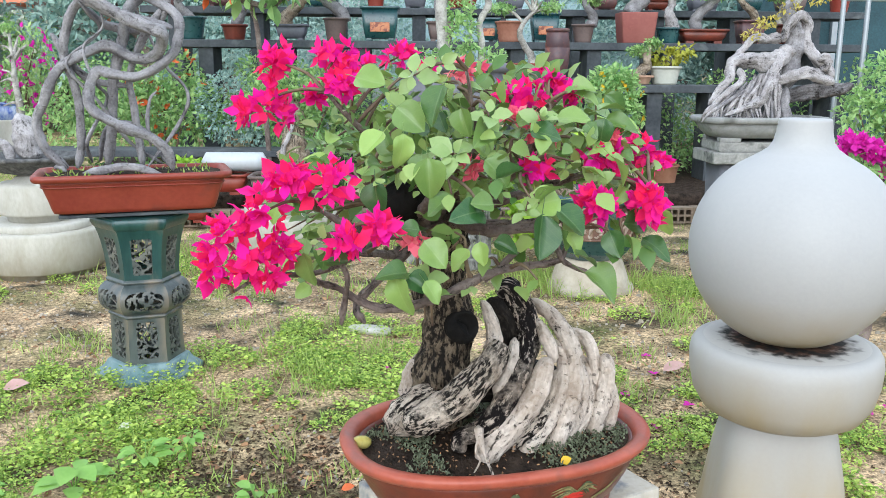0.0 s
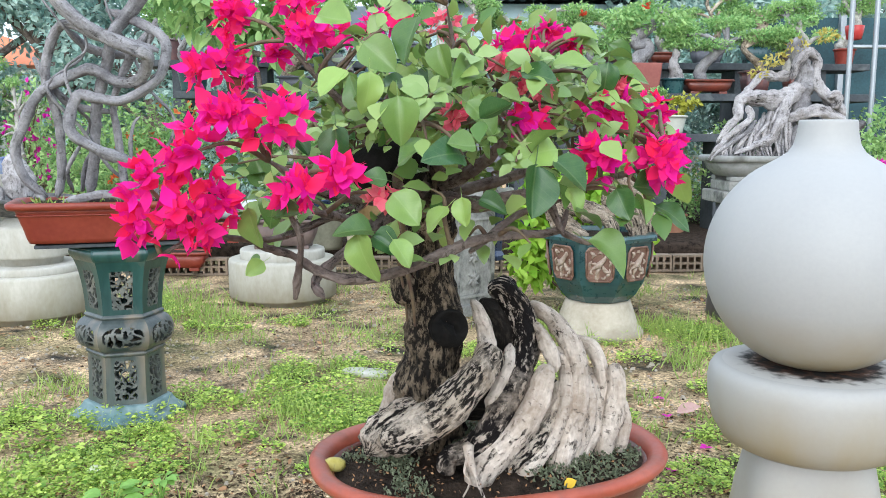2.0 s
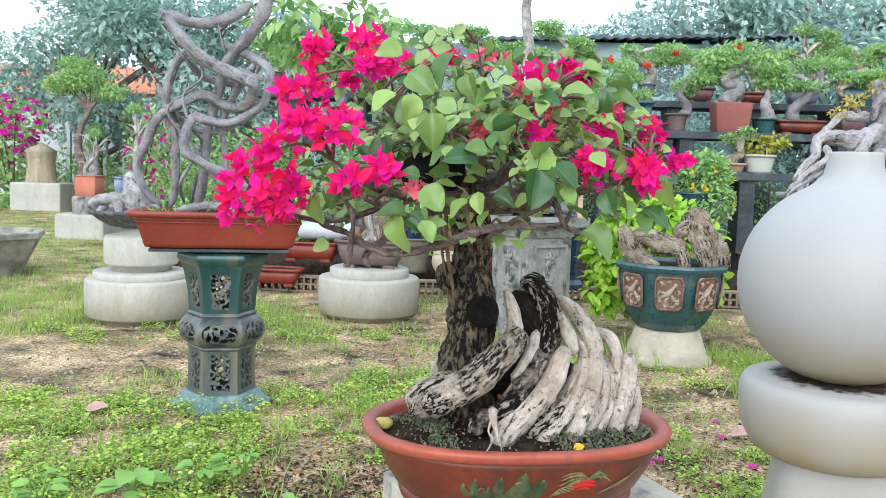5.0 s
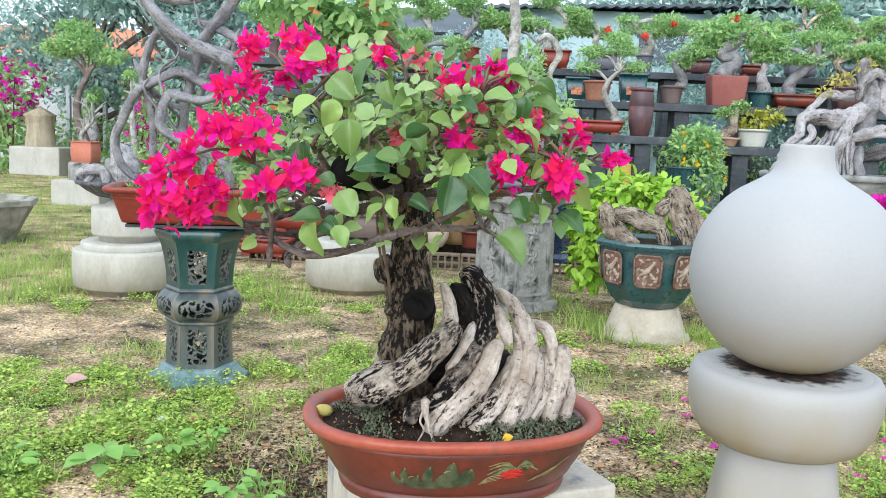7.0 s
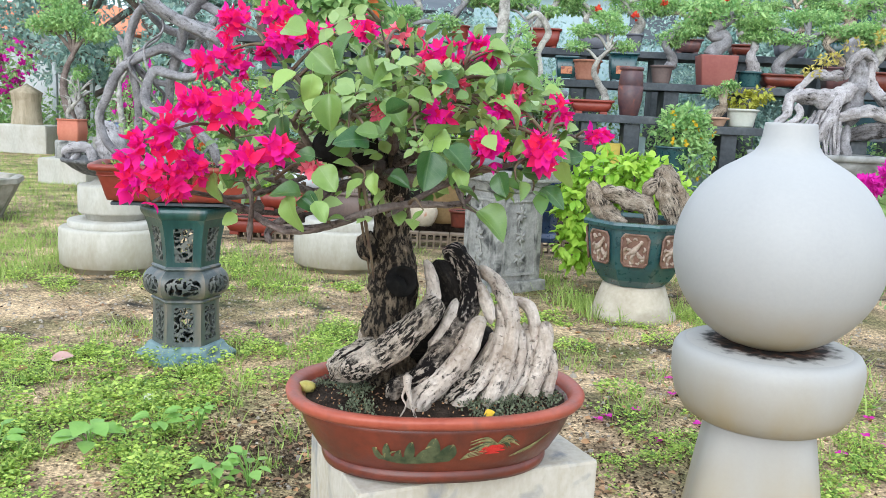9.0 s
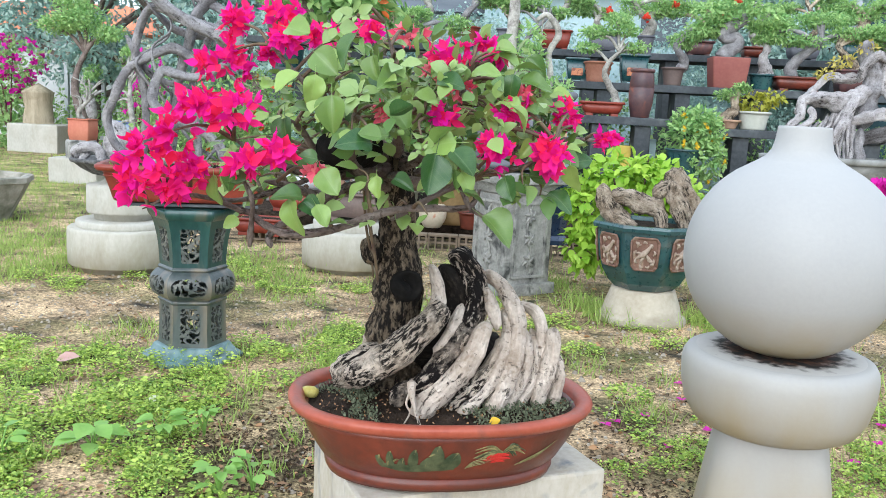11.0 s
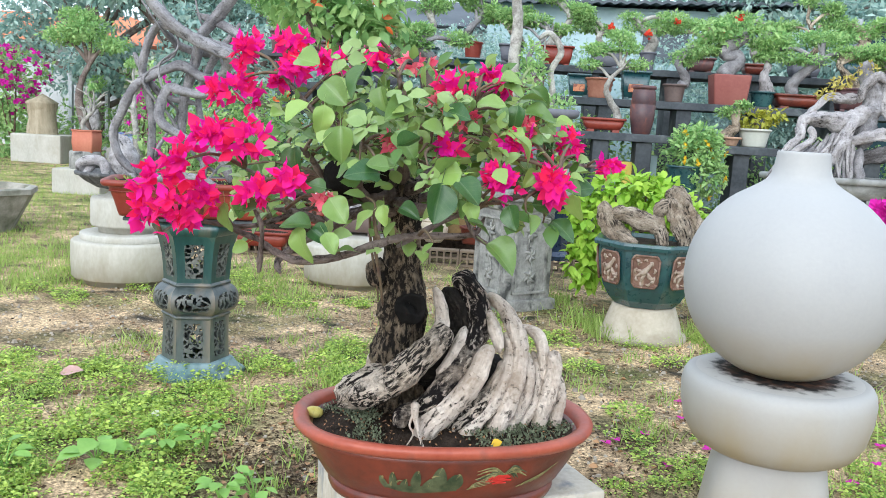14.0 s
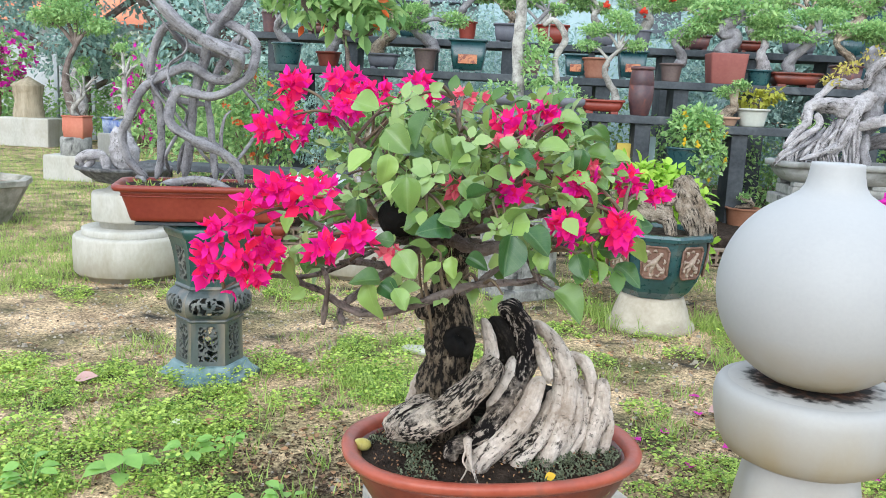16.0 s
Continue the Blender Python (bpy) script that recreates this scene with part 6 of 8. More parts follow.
# ---- teal hexagonal pot on a cone ----
HX, HY = 0.92, 3.38
hz = ground_z(HX, HY)
solo("stone_cone", turned("stone_cone", [(0.225, -0.01), (0.228, 0.012), (0.222, 0.03), (0.208, 0.036), (0.20, 0.05), (0.185, 0.10), (0.165, 0.155), (0.16, 0.17), (0.05, 0.172)], M_CREAMSTONE, 56), (HX, HY, hz), "low cream plaster cone used as pot base", "plinth")
hexpot = thing("glazed_pot", (HX, HY, hz + 0.172), "teal glazed octagonal pot with brown relief panels", "flower pot", turn=12)
part("body", oct_band("body", [(0.11, 0.0), (0.155, 0.004), (0.192, 0.04), (0.228, 0.10), (0.250, 0.17), (0.262, 0.25), (0.262, 0.31), (0.24, 0.31), (0.235, 0.28)], M_TEAL, (True, False)), hexpot)
part("rim", oct_band("rim", [(0.25, 0.305), (0.288, 0.308), (0.292, 0.325), (0.285, 0.338), (0.25, 0.338), (0.238, 0.32), (0.235, 0.29)], M_TEAL), hexpot, "thick teal glazed rim")
part("soil", oct_band("soil", [(0.25, 0.315), (0.12, 0.325)], M_SOIL, (False, True)), hexpot)
corner = [(-0.046, -0.075), (0.046, -0.075), (0.060, -0.055), (0.066, 0.062), (0.052, 0.084), (-0.052, 0.084), (-0.066, 0.062), (-0.060, -0.055)]
back = ([(x, 0, z) for x, z in corner], [tuple(range(8))])
rims = [tube_data([(a[0], -0.003, a[1], 0.006), (b[0], -0.003, b[1], 0.006)], seg=6, steps=2) for a, b in zip(corner, corner[1:] + corner[:1])]
bird = [tube_data([(-0.03, -0.002, -0.01, 0.006), (-0.008, -0.007, 0.004, 0.015), (0.015, -0.005, 0.03, 0.010), (0.028, -0.004, 0.05, 0.006)], seg=8, steps=4)]
for x, z, a, ln in ((-0.01, 0.0, 2.6, 0.035), (-0.005, -0.005, 3.3, 0.04), (0.0, -0.01, 4.0, 0.04), (0.01, 0.0, 5.3, 0.04), (0.015, -0.02, 5.8, 0.035), (-0.03, 0.05, 2.2, 0.02), (0.03, -0.045, 0.4, 0.02)):
    bird.append(tube_data([(x, -0.002, z, 0.006), (x + ln * 0.5 * math.cos(a), -0.005, z + ln * 0.5 * math.sin(a), 0.009), (x + ln * math.cos(a + 0.25), -0.002, z + ln * math.sin(a + 0.25), 0.003)], seg=6, steps=3))
for k in range(9):
    a = k * 0.698
    bird.append(tube_data([(0.042 * math.cos(a), -0.001, 0.058 * math.sin(a), 0.004), (0.05 * math.cos(a + 0.2), -0.004, 0.066 * math.sin(a + 0.2), 0.007), (0.046 * math.cos(a + 0.42), -0.001, 0.06 * math.sin(a + 0.42), 0.003)], seg=6, steps=3))
pan_me, bird_me = raw("relief_panel", *join([back] + rims), M_PANEL), raw("bird_relief", *join(bird), material("pale_relief", (0.26, 0.19, 0.14), (0.40, 0.33, 0.27), 0.7, 20, 80, 0.3))
for i in range(8):
    a = 2 * math.pi * (i + 0.5) / 8
    ap = 0.253 * math.cos(math.pi / 8)
    pn = part("relief_panel", pan_me, hexpot, "brown clay panel in a raised border", at=pose(ap * math.cos(a), ap * math.sin(a), 0.20, 0, 0, math.degrees(a) + 90) @ pose(0, -0.008, 0, 7))
    part("bird_relief", bird_me, pn, "pale bird and flower relief")
hr = thing("stony_driftwood", (HX, HY, hz + 0.49), "chunky pale brown driftwood stump in a pot", "driftwood")
for pts in ([(-0.25, -0.05, 0.20, 0.028), (-0.235, -0.05, 0.13, 0.042), (-0.20, -0.05, 0.07, 0.050), (-0.15, -0.04, 0.01, 0.052), (-0.12, -0.03, -0.03, 0.045)],
            [(-0.215, -0.06, 0.14, 0.030), (-0.14, -0.06, 0.15, 0.042), (-0.06, -0.06, 0.115, 0.048), (0.01, -0.05, 0.10, 0.046), (0.06, -0.04, 0.09, 0.04)],
            [(-0.19, -0.07, 0.06, 0.03), (-0.13, -0.09, 0.02, 0.036), (-0.08, -0.09, -0.02, 0.03)],
            [(0.235, -0.01, -0.03, 0.060), (0.215, -0.01, 0.05, 0.066), (0.175, 0.0, 0.13, 0.066), (0.130, 0.0, 0.21, 0.062), (0.105, 0.0, 0.27, 0.05), (0.095, 0.0, 0.295, 0.03)],
            [(0.185, -0.05, -0.03, 0.040), (0.155, -0.06, 0.07, 0.046), (0.11, -0.05, 0.16, 0.044), (0.08, -0.04, 0.24, 0.03)],
            [(0.01, -0.02, 0.15, 0.030), (0.045, -0.03, 0.19, 0.036), (0.09, -0.02, 0.20, 0.040)],
            [(0.03, -0.05, 0.10, 0.032), (0.05, -0.08, 0.03, 0.032), (0.05, -0.09, -0.03, 0.026)]):
    part("wood", grained("wood", pts, M_ROCKWOOD, 32, 10, 0.24, 26, 0.10, 0.16), hr)
lime = thing("lime_shrub", (0.93, 3.98, ground_z(0.93, 3.98)), "leafy shrub with bright lime green leaves", "shrub")
part("foliage", leaf_cloud("foliage", [(-0.08, 0.0, 0.68, 0.24, 0.19, 0.14), (-0.27, -0.05, 0.50, 0.13, 0.14, 0.20), (0.26, 0.0, 0.50, 0.13, 0.15, 0.19), (0.1, 0.05, 0.66, 0.20, 0.2, 0.13), (-0.28, -0.08, 0.28, 0.10, 0.11, 0.13), (0.30, -0.02, 0.34, 0.09, 0.11, 0.12), (0.0, 0.1, 0.4, 0.28, 0.13, 0.28)], 2400, 0.062, M_BRIGHTLEAF, LEAF8, shell=0.6, droop=0.6, aspect=0.6), lime)
sd = [tube_data([(rnd.uniform(-0.1, 0.1), rnd.uniform(-0.05, 0.05), -0.02, 0.01), (0.5 * x, 0.3 * y, z * 0.55, 0.008), (x, y, z, 0.004)], seg=6, steps=5, gnarl=0.2) for x, y, z in ((-0.3, 0, 0.55), (-0.15, 0.05, 0.75), (0.05, 0, 0.8), (0.2, 0, 0.7), (0.33, 0, 0.5), (-0.38, -0.05, 0.35))]
part("stem_growth", raw("stem_growth", *join(sd), M_TWIG), lime)

# ---- big pale root bonsai in a grey tray on a stand ----
BX, BY = 1.93, 3.92
bz = ground_z(BX, BY)
bst = thing("stone_stand", (BX, BY, bz), "grey stone stand with stepped top", "plinth")
part("stand_body", loft("stand_body", [(0.30, 0.17, -0.06), (0.29, 0.165, 0.1), (0.26, 0.15, 0.3), (0.27, 0.155, 0.65)], M_GREYCLAY, 40, 8), bst)
part("stand_top", box("stand_top", 0.66, 0.38, 0.07, M_STONE, 0.012, 0.645), bst)
part("stand_top", box("stand_top", 0.58, 0.32, 0.06, M_STONE, 0.012, 0.715), bst)
rect_pot("bonsai_tray", (BX, BY, bz + 0.775), 0.37, 0.21, 0.145, material("grey_tray", (0.19, 0.195, 0.19), (0.29, 0.295, 0.285), 0.8, 6, 60, 0.3, stain=(0.12, 0.12, 0.11), stain_scale=6), "long grey oval stone tray on a stand", taper=0.8, e=4, rim=0.035)
br = thing("root_bonsai", (BX, BY, bz + 0.89), "large pale driftwood-like bonsai with tangled exposed roots", "bonsai tree")
M_DARKDRIFT = blotched("dark_driftwood", 0.3, 0.5, 0.44, 0.6, (0.11, 0.105, 0.11), (0.26, 0.25, 0.255), 60, 22)
rr = random.Random(5)
for k in range(46):
    a = rr.uniform(-0.42, 0.04)
    top = (a * 0.55 + rr.uniform(0.0, 0.06), rr.uniform(-0.12, 0.0), 0.30 + a * 0.35 + rr.uniform(-0.03, 0.03))
    mid = (a * 0.85, -0.12 + rr.uniform(-0.03, 0.03), top[2] * 0.5)
    part("root", grained("root", [(*top, 0.016), (*mid, 0.010), (a + rr.uniform(-0.03, 0.05), -0.13 + rr.uniform(-0.04, 0.05), 0.0, 0.006)], M_PALEDRIFT if k % 3 else M_DRIFT, 9, 6, 0.35, 30), br)


def coil(pts, mat):
    part("trunk", grained("trunk", [(*q[:3], q[3] * 0.78) for q in pts], mat, 28, 12, 0.3, 20, 0.12, 0.14), br)


coil([(-0.24, -0.06, 0.26, 0.03), (-0.20, -0.06, 0.35, 0.045), (-0.10, -0.05, 0.36, 0.062), (0.0, -0.04, 0.35, 0.07), (0.10, -0.02, 0.38, 0.06), (0.16, 0.0, 0.44, 0.05)], M_PALEDRIFT)
coil([(-0.35, -0.10, 0.10, 0.018), (-0.30, -0.10, 0.18, 0.026), (-0.23, -0.09, 0.25, 0.03), (-0.215, -0.07, 0.34, 0.026), (-0.14, -0.04, 0.43, 0.026), (-0.07, -0.02, 0.49, 0.03), (0.02, 0.0, 0.48, 0.035), (0.10, 0.0, 0.50, 0.04)], M_PALEDRIFT)
coil([(0.08, -0.05, 0.39, 0.045), (0.04, -0.09, 0.30, 0.042), (-0.01, -0.12, 0.20, 0.040), (-0.06, -0.14, 0.125, 0.034), (-0.15, -0.15, 0.085, 0.026), (-0.265, -0.15, 0.04, 0.016)], M_PALEDRIFT)
coil([(-0.18, -0.10, 0.31, 0.03), (-0.17, -0.12, 0.24, 0.024), (-0.26, -0.13, 0.17, 0.02), (-0.34, -0.12, 0.10, 0.012)], M_PALEDRIFT)
coil([(0.03, -0.08, 0.24, 0.035), (0.12, -0.08, 0.26, 0.042), (0.24, -0.06, 0.29, 0.045), (0.33, -0.05, 0.26, 0.042), (0.42, -0.04, 0.23, 0.035)], M_PALEDRIFT)
coil([(0.16, 0.02, 0.20, 0.06), (0.17, 0.02, 0.35, 0.07), (0.19, 0.02, 0.47, 0.068), (0.17, 0.02, 0.57, 0.06), (0.12, 0.02, 0.65, 0.05), (0.16, 0.02, 0.70, 0.035)], M_DRIFT)
coil([(0.10, -0.02, 0.47, 0.035), (0.12, -0.03, 0.56, 0.035), (0.18, -0.03, 0.62, 0.035), (0.25, 0.0, 0.58, 0.035), (0.24, 0.0, 0.48, 0.04), (0.28, -0.02, 0.40, 0.042), (0.36, -0.02, 0.33, 0.045), (0.42, -0.02, 0.26, 0.035)], M_PALEDRIFT)
coil([(0.12, 0.0, 0.14, 0.05), (0.24, -0.02, 0.17, 0.055), (0.36, -0.02, 0.185, 0.055), (0.47, -0.02, 0.19, 0.045), (0.55, -0.02, 0.22, 0.03)], M_DARKDRIFT)
coil([(0.07, -0.06, 0.24, 0.034), (0.06, -0.09, 0.13, 0.032), (0.055, -0.10, 0.0, 0.036)], M_PALEDRIFT)
coil([(0.14, -0.03, 0.20, 0.04), (0.13, -0.05, 0.10, 0.036), (0.15, -0.06, 0.0, 0.04)], M_DRIFT)
coil([(0.30, -0.06, 0.36, 0.024), (0.34, -0.07, 0.38, 0.03), (0.36, -0.06, 0.34, 0.03), (0.33, -0.06, 0.30, 0.024)], M_PALEDRIFT)
part("crown", leaf_cloud("crown", [(0.0, 0, 0.58, 0.07, 0.05, 0.03), (0.13, 0, 0.66, 0.06, 0.05, 0.03), (-0.1, -0.02, 0.50, 0.05, 0.05, 0.025), (0.3, 0, 0.72, 0.05, 0.05, 0.03)], 260, 0.03, material("yellow_leaf", (0.42, 0.36, 0.06), (0.55, 0.48, 0.14), 0.6, 6, 60, 0, translucent=0.25, island=0.6)), br)

# magenta bougainvillea at the side
rb = thing("bougainvillea_bush", (1.86, 3.30, 0.0), "magenta flowering bougainvillea bush", "shrub")
part("foliage", leaf_cloud("foliage", [(0.0, 0, 0.78, 0.22, 0.2, 0.2), (0.1, 0, 0.55, 0.25, 0.2, 0.2), (-0.12, -0.05, 0.85, 0.15, 0.15, 0.1)], 700, 0.06, M_BONSAILEAF, LEAF8, aspect=0.62), rb)
part("stem", tube("stem", [(0.05, 0, -0.02, 0.03), (0.07, 0, 0.2, 0.028), (0.03, 0, 0.45, 0.02), (0.05, 0, 0.75, 0.012)], M_BRANCH, seg=10, gnarl=0.2), rb)
for x, z, s in ((-0.24, 0.93, 0.07), (-0.14, 0.98, 0.08), (-0.05, 0.95, 0.07), (-0.26, 0.86, 0.05), (-0.1, 0.78, 0.07), (-0.05, 0.7, 0.08), (0.05, 0.9, 0.08), (-0.13, 0.63, 0.06), (0.1, 0.6, 0.08), (-0.08, 0.5, 0.05)):
    part("blossom", cluster_mesh("blossom", M_MAGENTA, int(s * 1000 + z * 100), s * 0.9, s * 0.7, 0.036), rb, "magenta paper bracts", at=pose(x, -0.12, z))


# ---- raised bed edge and the clutter on it ----
BED = 0.0
solo("raised_bed", loft("raised_bed", [(4.225, 1.9, -0.16), (4.225, 1.9, -0.03), (4.19, 1.86, BED - 0.005)], M_SOIL, 40, 20), (1.275, 6.55, 0), "low raised soil bed behind pierced bricks", "raised bed", kind="structure")


def vent_brick():
    d = []
    w, h, dp = 0.215, 0.115, 0.10

    def bar(x0, z0, x1, z1):
        v = [(x, y, z) for y in (0, dp) for x, z in ((x0, z0), (x1, z0), (x1, z1), (x0, z1))]
        d.append((v, [(0, 1, 2, 3), (7, 6, 5, 4), (0, 4, 5, 1), (1, 5, 6, 2), (2, 6, 7, 3), (3, 7, 4, 0)]))
    for i in range(5):
        x = -w / 2 + i * (w - 0.014) / 4
        bar(x, 0, x + 0.014, h)
    for k in range(3):
        z = k * (h - 0.014) / 2
        for i in range(4):
            x = -w / 2 + i * (w - 0.014) / 4
            bar(x + 0.0145, z, x + (w - 0.014) / 4 - 0.0005, z + 0.014)
    return raw("vent_brick", *join(d), M_VENT, False)


edge = thing("brick_edging", (0, 4.6, -0.14), "row of pierced brown bricks edging a bed", "brick edging")
vb = vent_brick()
for i in range(20):
    part("vent_brick", vb, edge, at=pose(-1.62 + i * 0.22, rnd.uniform(-0.01, 0.01) + 0.02 * i * 0.4, rnd.uniform(0, 0.006), 0, 0, rnd.uniform(-1.5, 1.5) + 2))


def round_pot(name, place, r, h, mat, label, taper=0.72, group="pots in the yard", rim=0.016, belly=0.0, bands=0, soil=True, category="flower pot"):
    ob = thing(name, place, label, category, group)
    prof = [(r * taper * 0.6, 0.0), (r * taper, 0.002)]
    for i in range(1, 9):
        k = i / 9
        prof.append((r * (taper + (1 - taper) * k) + belly * math.sin(math.pi * k) + (0.004 * math.sin(k * math.pi * 2 * bands) if bands else 0), h * k))
    prof += [(r * 0.99, h - rim), (r * 0.9, h - rim)]
    part("body", turned("body", prof, mat, 36, (True, False)), ob)
    part("rim", turned("rim", [(r * 0.95, h - rim * 1.2), (r + rim * 0.5, h - rim), (r + rim * 0.6, h - rim * 0.3), (r + rim * 0.3, h), (r * 0.92, h), (r * 0.88, h - rim)], mat, 36, (False, False)), ob)
    if soil:
        part("soil", turned("soil", [(r * 0.93, h - rim * 0.9), (r * 0.4, h - rim * 0.3)], M_SOIL, 28, (False, True)), ob)
    return ob


def bonsai(place, h, lean, pads, label, trunk=M_DRIFT, leaf=M_BONSAILEAF, n=600, size=0.04, r=0.03, name="bonsai_tree", bare=0, swirl=0.07):
    """A bent trunk with flat foliage pads (dx, dz, half width, half height)."""
    ob = thing(name, place, label, "bonsai tree", "bonsai on the shelves")
    pts = []
    for i in range(7):
        k = i / 6
        pts.append((lean * k + swirl * math.sin(k * 6 + place[0] * 9), swirl * 0.6 * math.cos(k * 5 + place[1]), -0.02 + h * k, r * (1.3 - 0.95 * k)))
    part("trunk", grained("trunk", pts, trunk, 10, 6, 0.25, 22), ob)
    data, cl = [], []
    for dx, dz, w, hh in pads:
        k = min(0.9, max(0.3, dz / h - 0.12))
        a = pts[min(5, int(k * 6))]
        data.append(tube_data([(*a[:3], r * 0.5), ((a[0] + dx) / 2, a[1], (a[2] + dz) / 2 + 0.03, r * 0.4), (dx, rnd.uniform(-0.05, 0.05), dz - hh * 0.5, r * 0.25)], seg=6, steps=4, gnarl=0.2))
        for j in range(3):
            cl.append((dx + rnd.uniform(-0.4, 0.4) * w, rnd.uniform(-0.4, 0.4) * w, dz + rnd.uniform(-0.3, 0.3) * hh, w * 0.75, w * 0.6, hh * 0.8))
    for j in range(bare):
        a = pts[rnd.randint(2, 6)]
        e = (a[0] + rnd.uniform(-0.2, 0.2), a[1] + rnd.uniform(-0.1, 0.1), a[2] + rnd.uniform(-0.02, 0.18))
        data.append(tube_data([(*a[:3], r * 0.4), ((a[0] + e[0]) / 2 + 0.03, (a[1] + e[1]) / 2, (a[2] + e[2]) / 2 + 0.03, r * 0.28), (*e, r * 0.1)], seg=6, steps=4, gnarl=0.25))
    if data:
        tagged(part("branching", raw("branching", *join(data), trunk), ob), kind="stuff")
    if cl:
        part("crown", leaf_cloud("crown", cl, int(n * 2.7), size * 0.66, leaf, shell=0.4, droop=0.0), ob)
    return ob


def shrub(place, clumps, n, size, leaf, label, form=LEAF2, name="shrub", flowers=None, aspect=0.55):
    ob = thing(name, place, label, "shrub")
    part("foliage", leaf_cloud("foliage", clumps, n, size, leaf, form, aspect=aspect), ob)
    d = []
    for x, y, z, rx, ry, rz in clumps:
        d.append(tube_data([(x * 0.15, y * 0.15, -0.02, 0.014), (x * 0.6, y * 0.6, z * 0.6, 0.01), (x, y, z, 0.005)], seg=6, steps=4, gnarl=0.2))
    part("stem_growth", raw("stem_growth", *join(d), M_TWIG), ob)
    if flowers:
        mat, k, fs = flowers
        p, o = cloud_points(clumps, k, 0.95)
        part("blossom", leaves("blossom", np.repeat(p, 5, 0), rng.normal(size=(k * 5, 3)) + np.repeat(o, 5, 0) * 0.8, np.repeat(o, 5, 0) + rng.normal(size=(k * 5, 3)) * 0.3, fs, fs * 0.7, mat, LEAF8), ob)
    return ob


round_pot("egg_pot", (-0.40, 4.86, BED), 0.085, 0.17, M_CREAM, "cream round pot with wavy red band", 0.7, belly=0.03)
round_pot("ribbed_pot", (-0.66, 4.95, BED), 0.135, 0.26, material("olive_glaze", (0.13, 0.13, 0.09), (0.22, 0.21, 0.15), 0.6, 6, 50, 0.2), "olive grey ribbed round pot", 0.85, bands=4)
round_pot("blue_pot", (-0.68, 4.95, BED + 0.25), 0.10, 0.11, M_BLUEGLAZE, "small dark blue glazed pot on a pot", 0.8)
shrub((-0.66, 4.95, BED + 0.34), [(0, 0, 0.07, 0.12, 0.1, 0.06), (0.12, 0, 0.1, 0.08, 0.08, 0.05)], 260, 0.05, M_BONSAILEAF, "soft green leafy plant in a small pot")
round_pot("clay_pot", (-0.12, 4.9, BED), 0.09, 0.13, M_TERRACOTTA, "plain terracotta pot on the bed", 0.8)
round_pot("clay_pot", (-0.28, 5.15, BED), 0.17, 0.34, material("ochre_glaze", (0.20, 0.13, 0.05), (0.30, 0.2, 0.09), 0.5, 5, 40, 0.15), "ochre brown round pot with a shrub", 0.8)
shrub((-0.28, 5.15, BED + 0.33), [(0, 0, 0.12, 0.17, 0.14, 0.12), (0.1, 0, 0.24, 0.12, 0.1, 0.1)], 420, 0.06, M_BRIGHTLEAF, "bright green shrub in an ochre pot", LEAF8)
rect_pot("red_planter", (-1.62, 4.62, -0.10), 0.20, 0.10, 0.13, M_TERRA_DARK, "empty red rectangular clay planter", soil=True)
rect_pot("red_planter", (-1.42, 4.86, BED + 0.06), 0.22, 0.10, 0.15, M_TERRA_DARK, "red rectangular clay planter with weeds", soil=True)
shrub((-1.62, 4.95, BED + 0.18), [(0, 0, 0.06, 0.15, 0.08, 0.07)], 220, 0.05, M_BRIGHTLEAF, "low green weeds in a planter", LEAF8)
solo("white_pipe", tube("white_pipe", [(-0.2, 0, 0, 0.068), (0, 0, 0, 0.068), (0.2, 0, 0, 0.068)], M_PIPE, seg=28, steps=4), (-1.30, 4.88, BED + 0.29), "length of white plastic pipe lying on planters", "pipe")
round_pot("blue_pot", (-1.02, 4.84, BED), 0.13, 0.22, M_BLUEGLAZE, "dark blue glazed round pot", 0.8)
solo("dark_shelf", box("dark_shelf", 2.3, 0.35, 0.05, M_DARKPLANK, 0.006), (-1.75, 5.35, 0.20), "low dark plank shelf with plants behind", "shelf")
for x in (-2.75, -1.75, -0.75):
    solo("shelf_post", box("shelf_post", 0.14, 0.2, 0.205, M_STONE, 0.006), (x, 5.35, BED - 0.005), "short concrete block under a shelf", "post", "shelf posts")
solo("garden_stool", turned("garden_stool", [(0.10, 0.0), (0.105, 0.03), (0.082, 0.06), (0.095, 0.3), (0.11, 0.42), (0.118, 0.47), (0.115, 0.485), (0.03, 0.487)], M_BLUEGLAZE, 8, smooth=False), (0.475, 4.42, ground_z(0.475, 4.42)), "tall dark blue glazed openwork stool", "plant stand")
round_pot("clay_pot", (2.02, 5.35, -0.075), 0.135, 0.21, material("brown_terracotta", (0.22, 0.09, 0.045), (0.30, 0.15, 0.09), 0.7, 6, 60, 0.2), "brown clay pot with small driftwood plant", 0.78)
bonsai((2.0, 5.35, 0.13), 0.12, 0.05, [(0.02, 0.09, 0.06, 0.03)], "tiny driftwood plant in a clay pot", M_ROCKWOOD, M_BONSAILEAF, 90, 0.03, 0.02)
for i in range(6):
    solo("flat_brick", box("flat_brick", 0.2, 0.1, 0.035, material("red_brick", (0.22, 0.10, 0.07), (0.32, 0.16, 0.11), 0.9, 10, 60, 0.4) if i == 0 else bpy.data.materials["red_brick"], 0.005), (1.60 + i * 0.21, 5.17, -0.137), "flat red brick edging the bed", "brick", "edging bricks")

# ---- shelves at the back with pots and bonsai ----


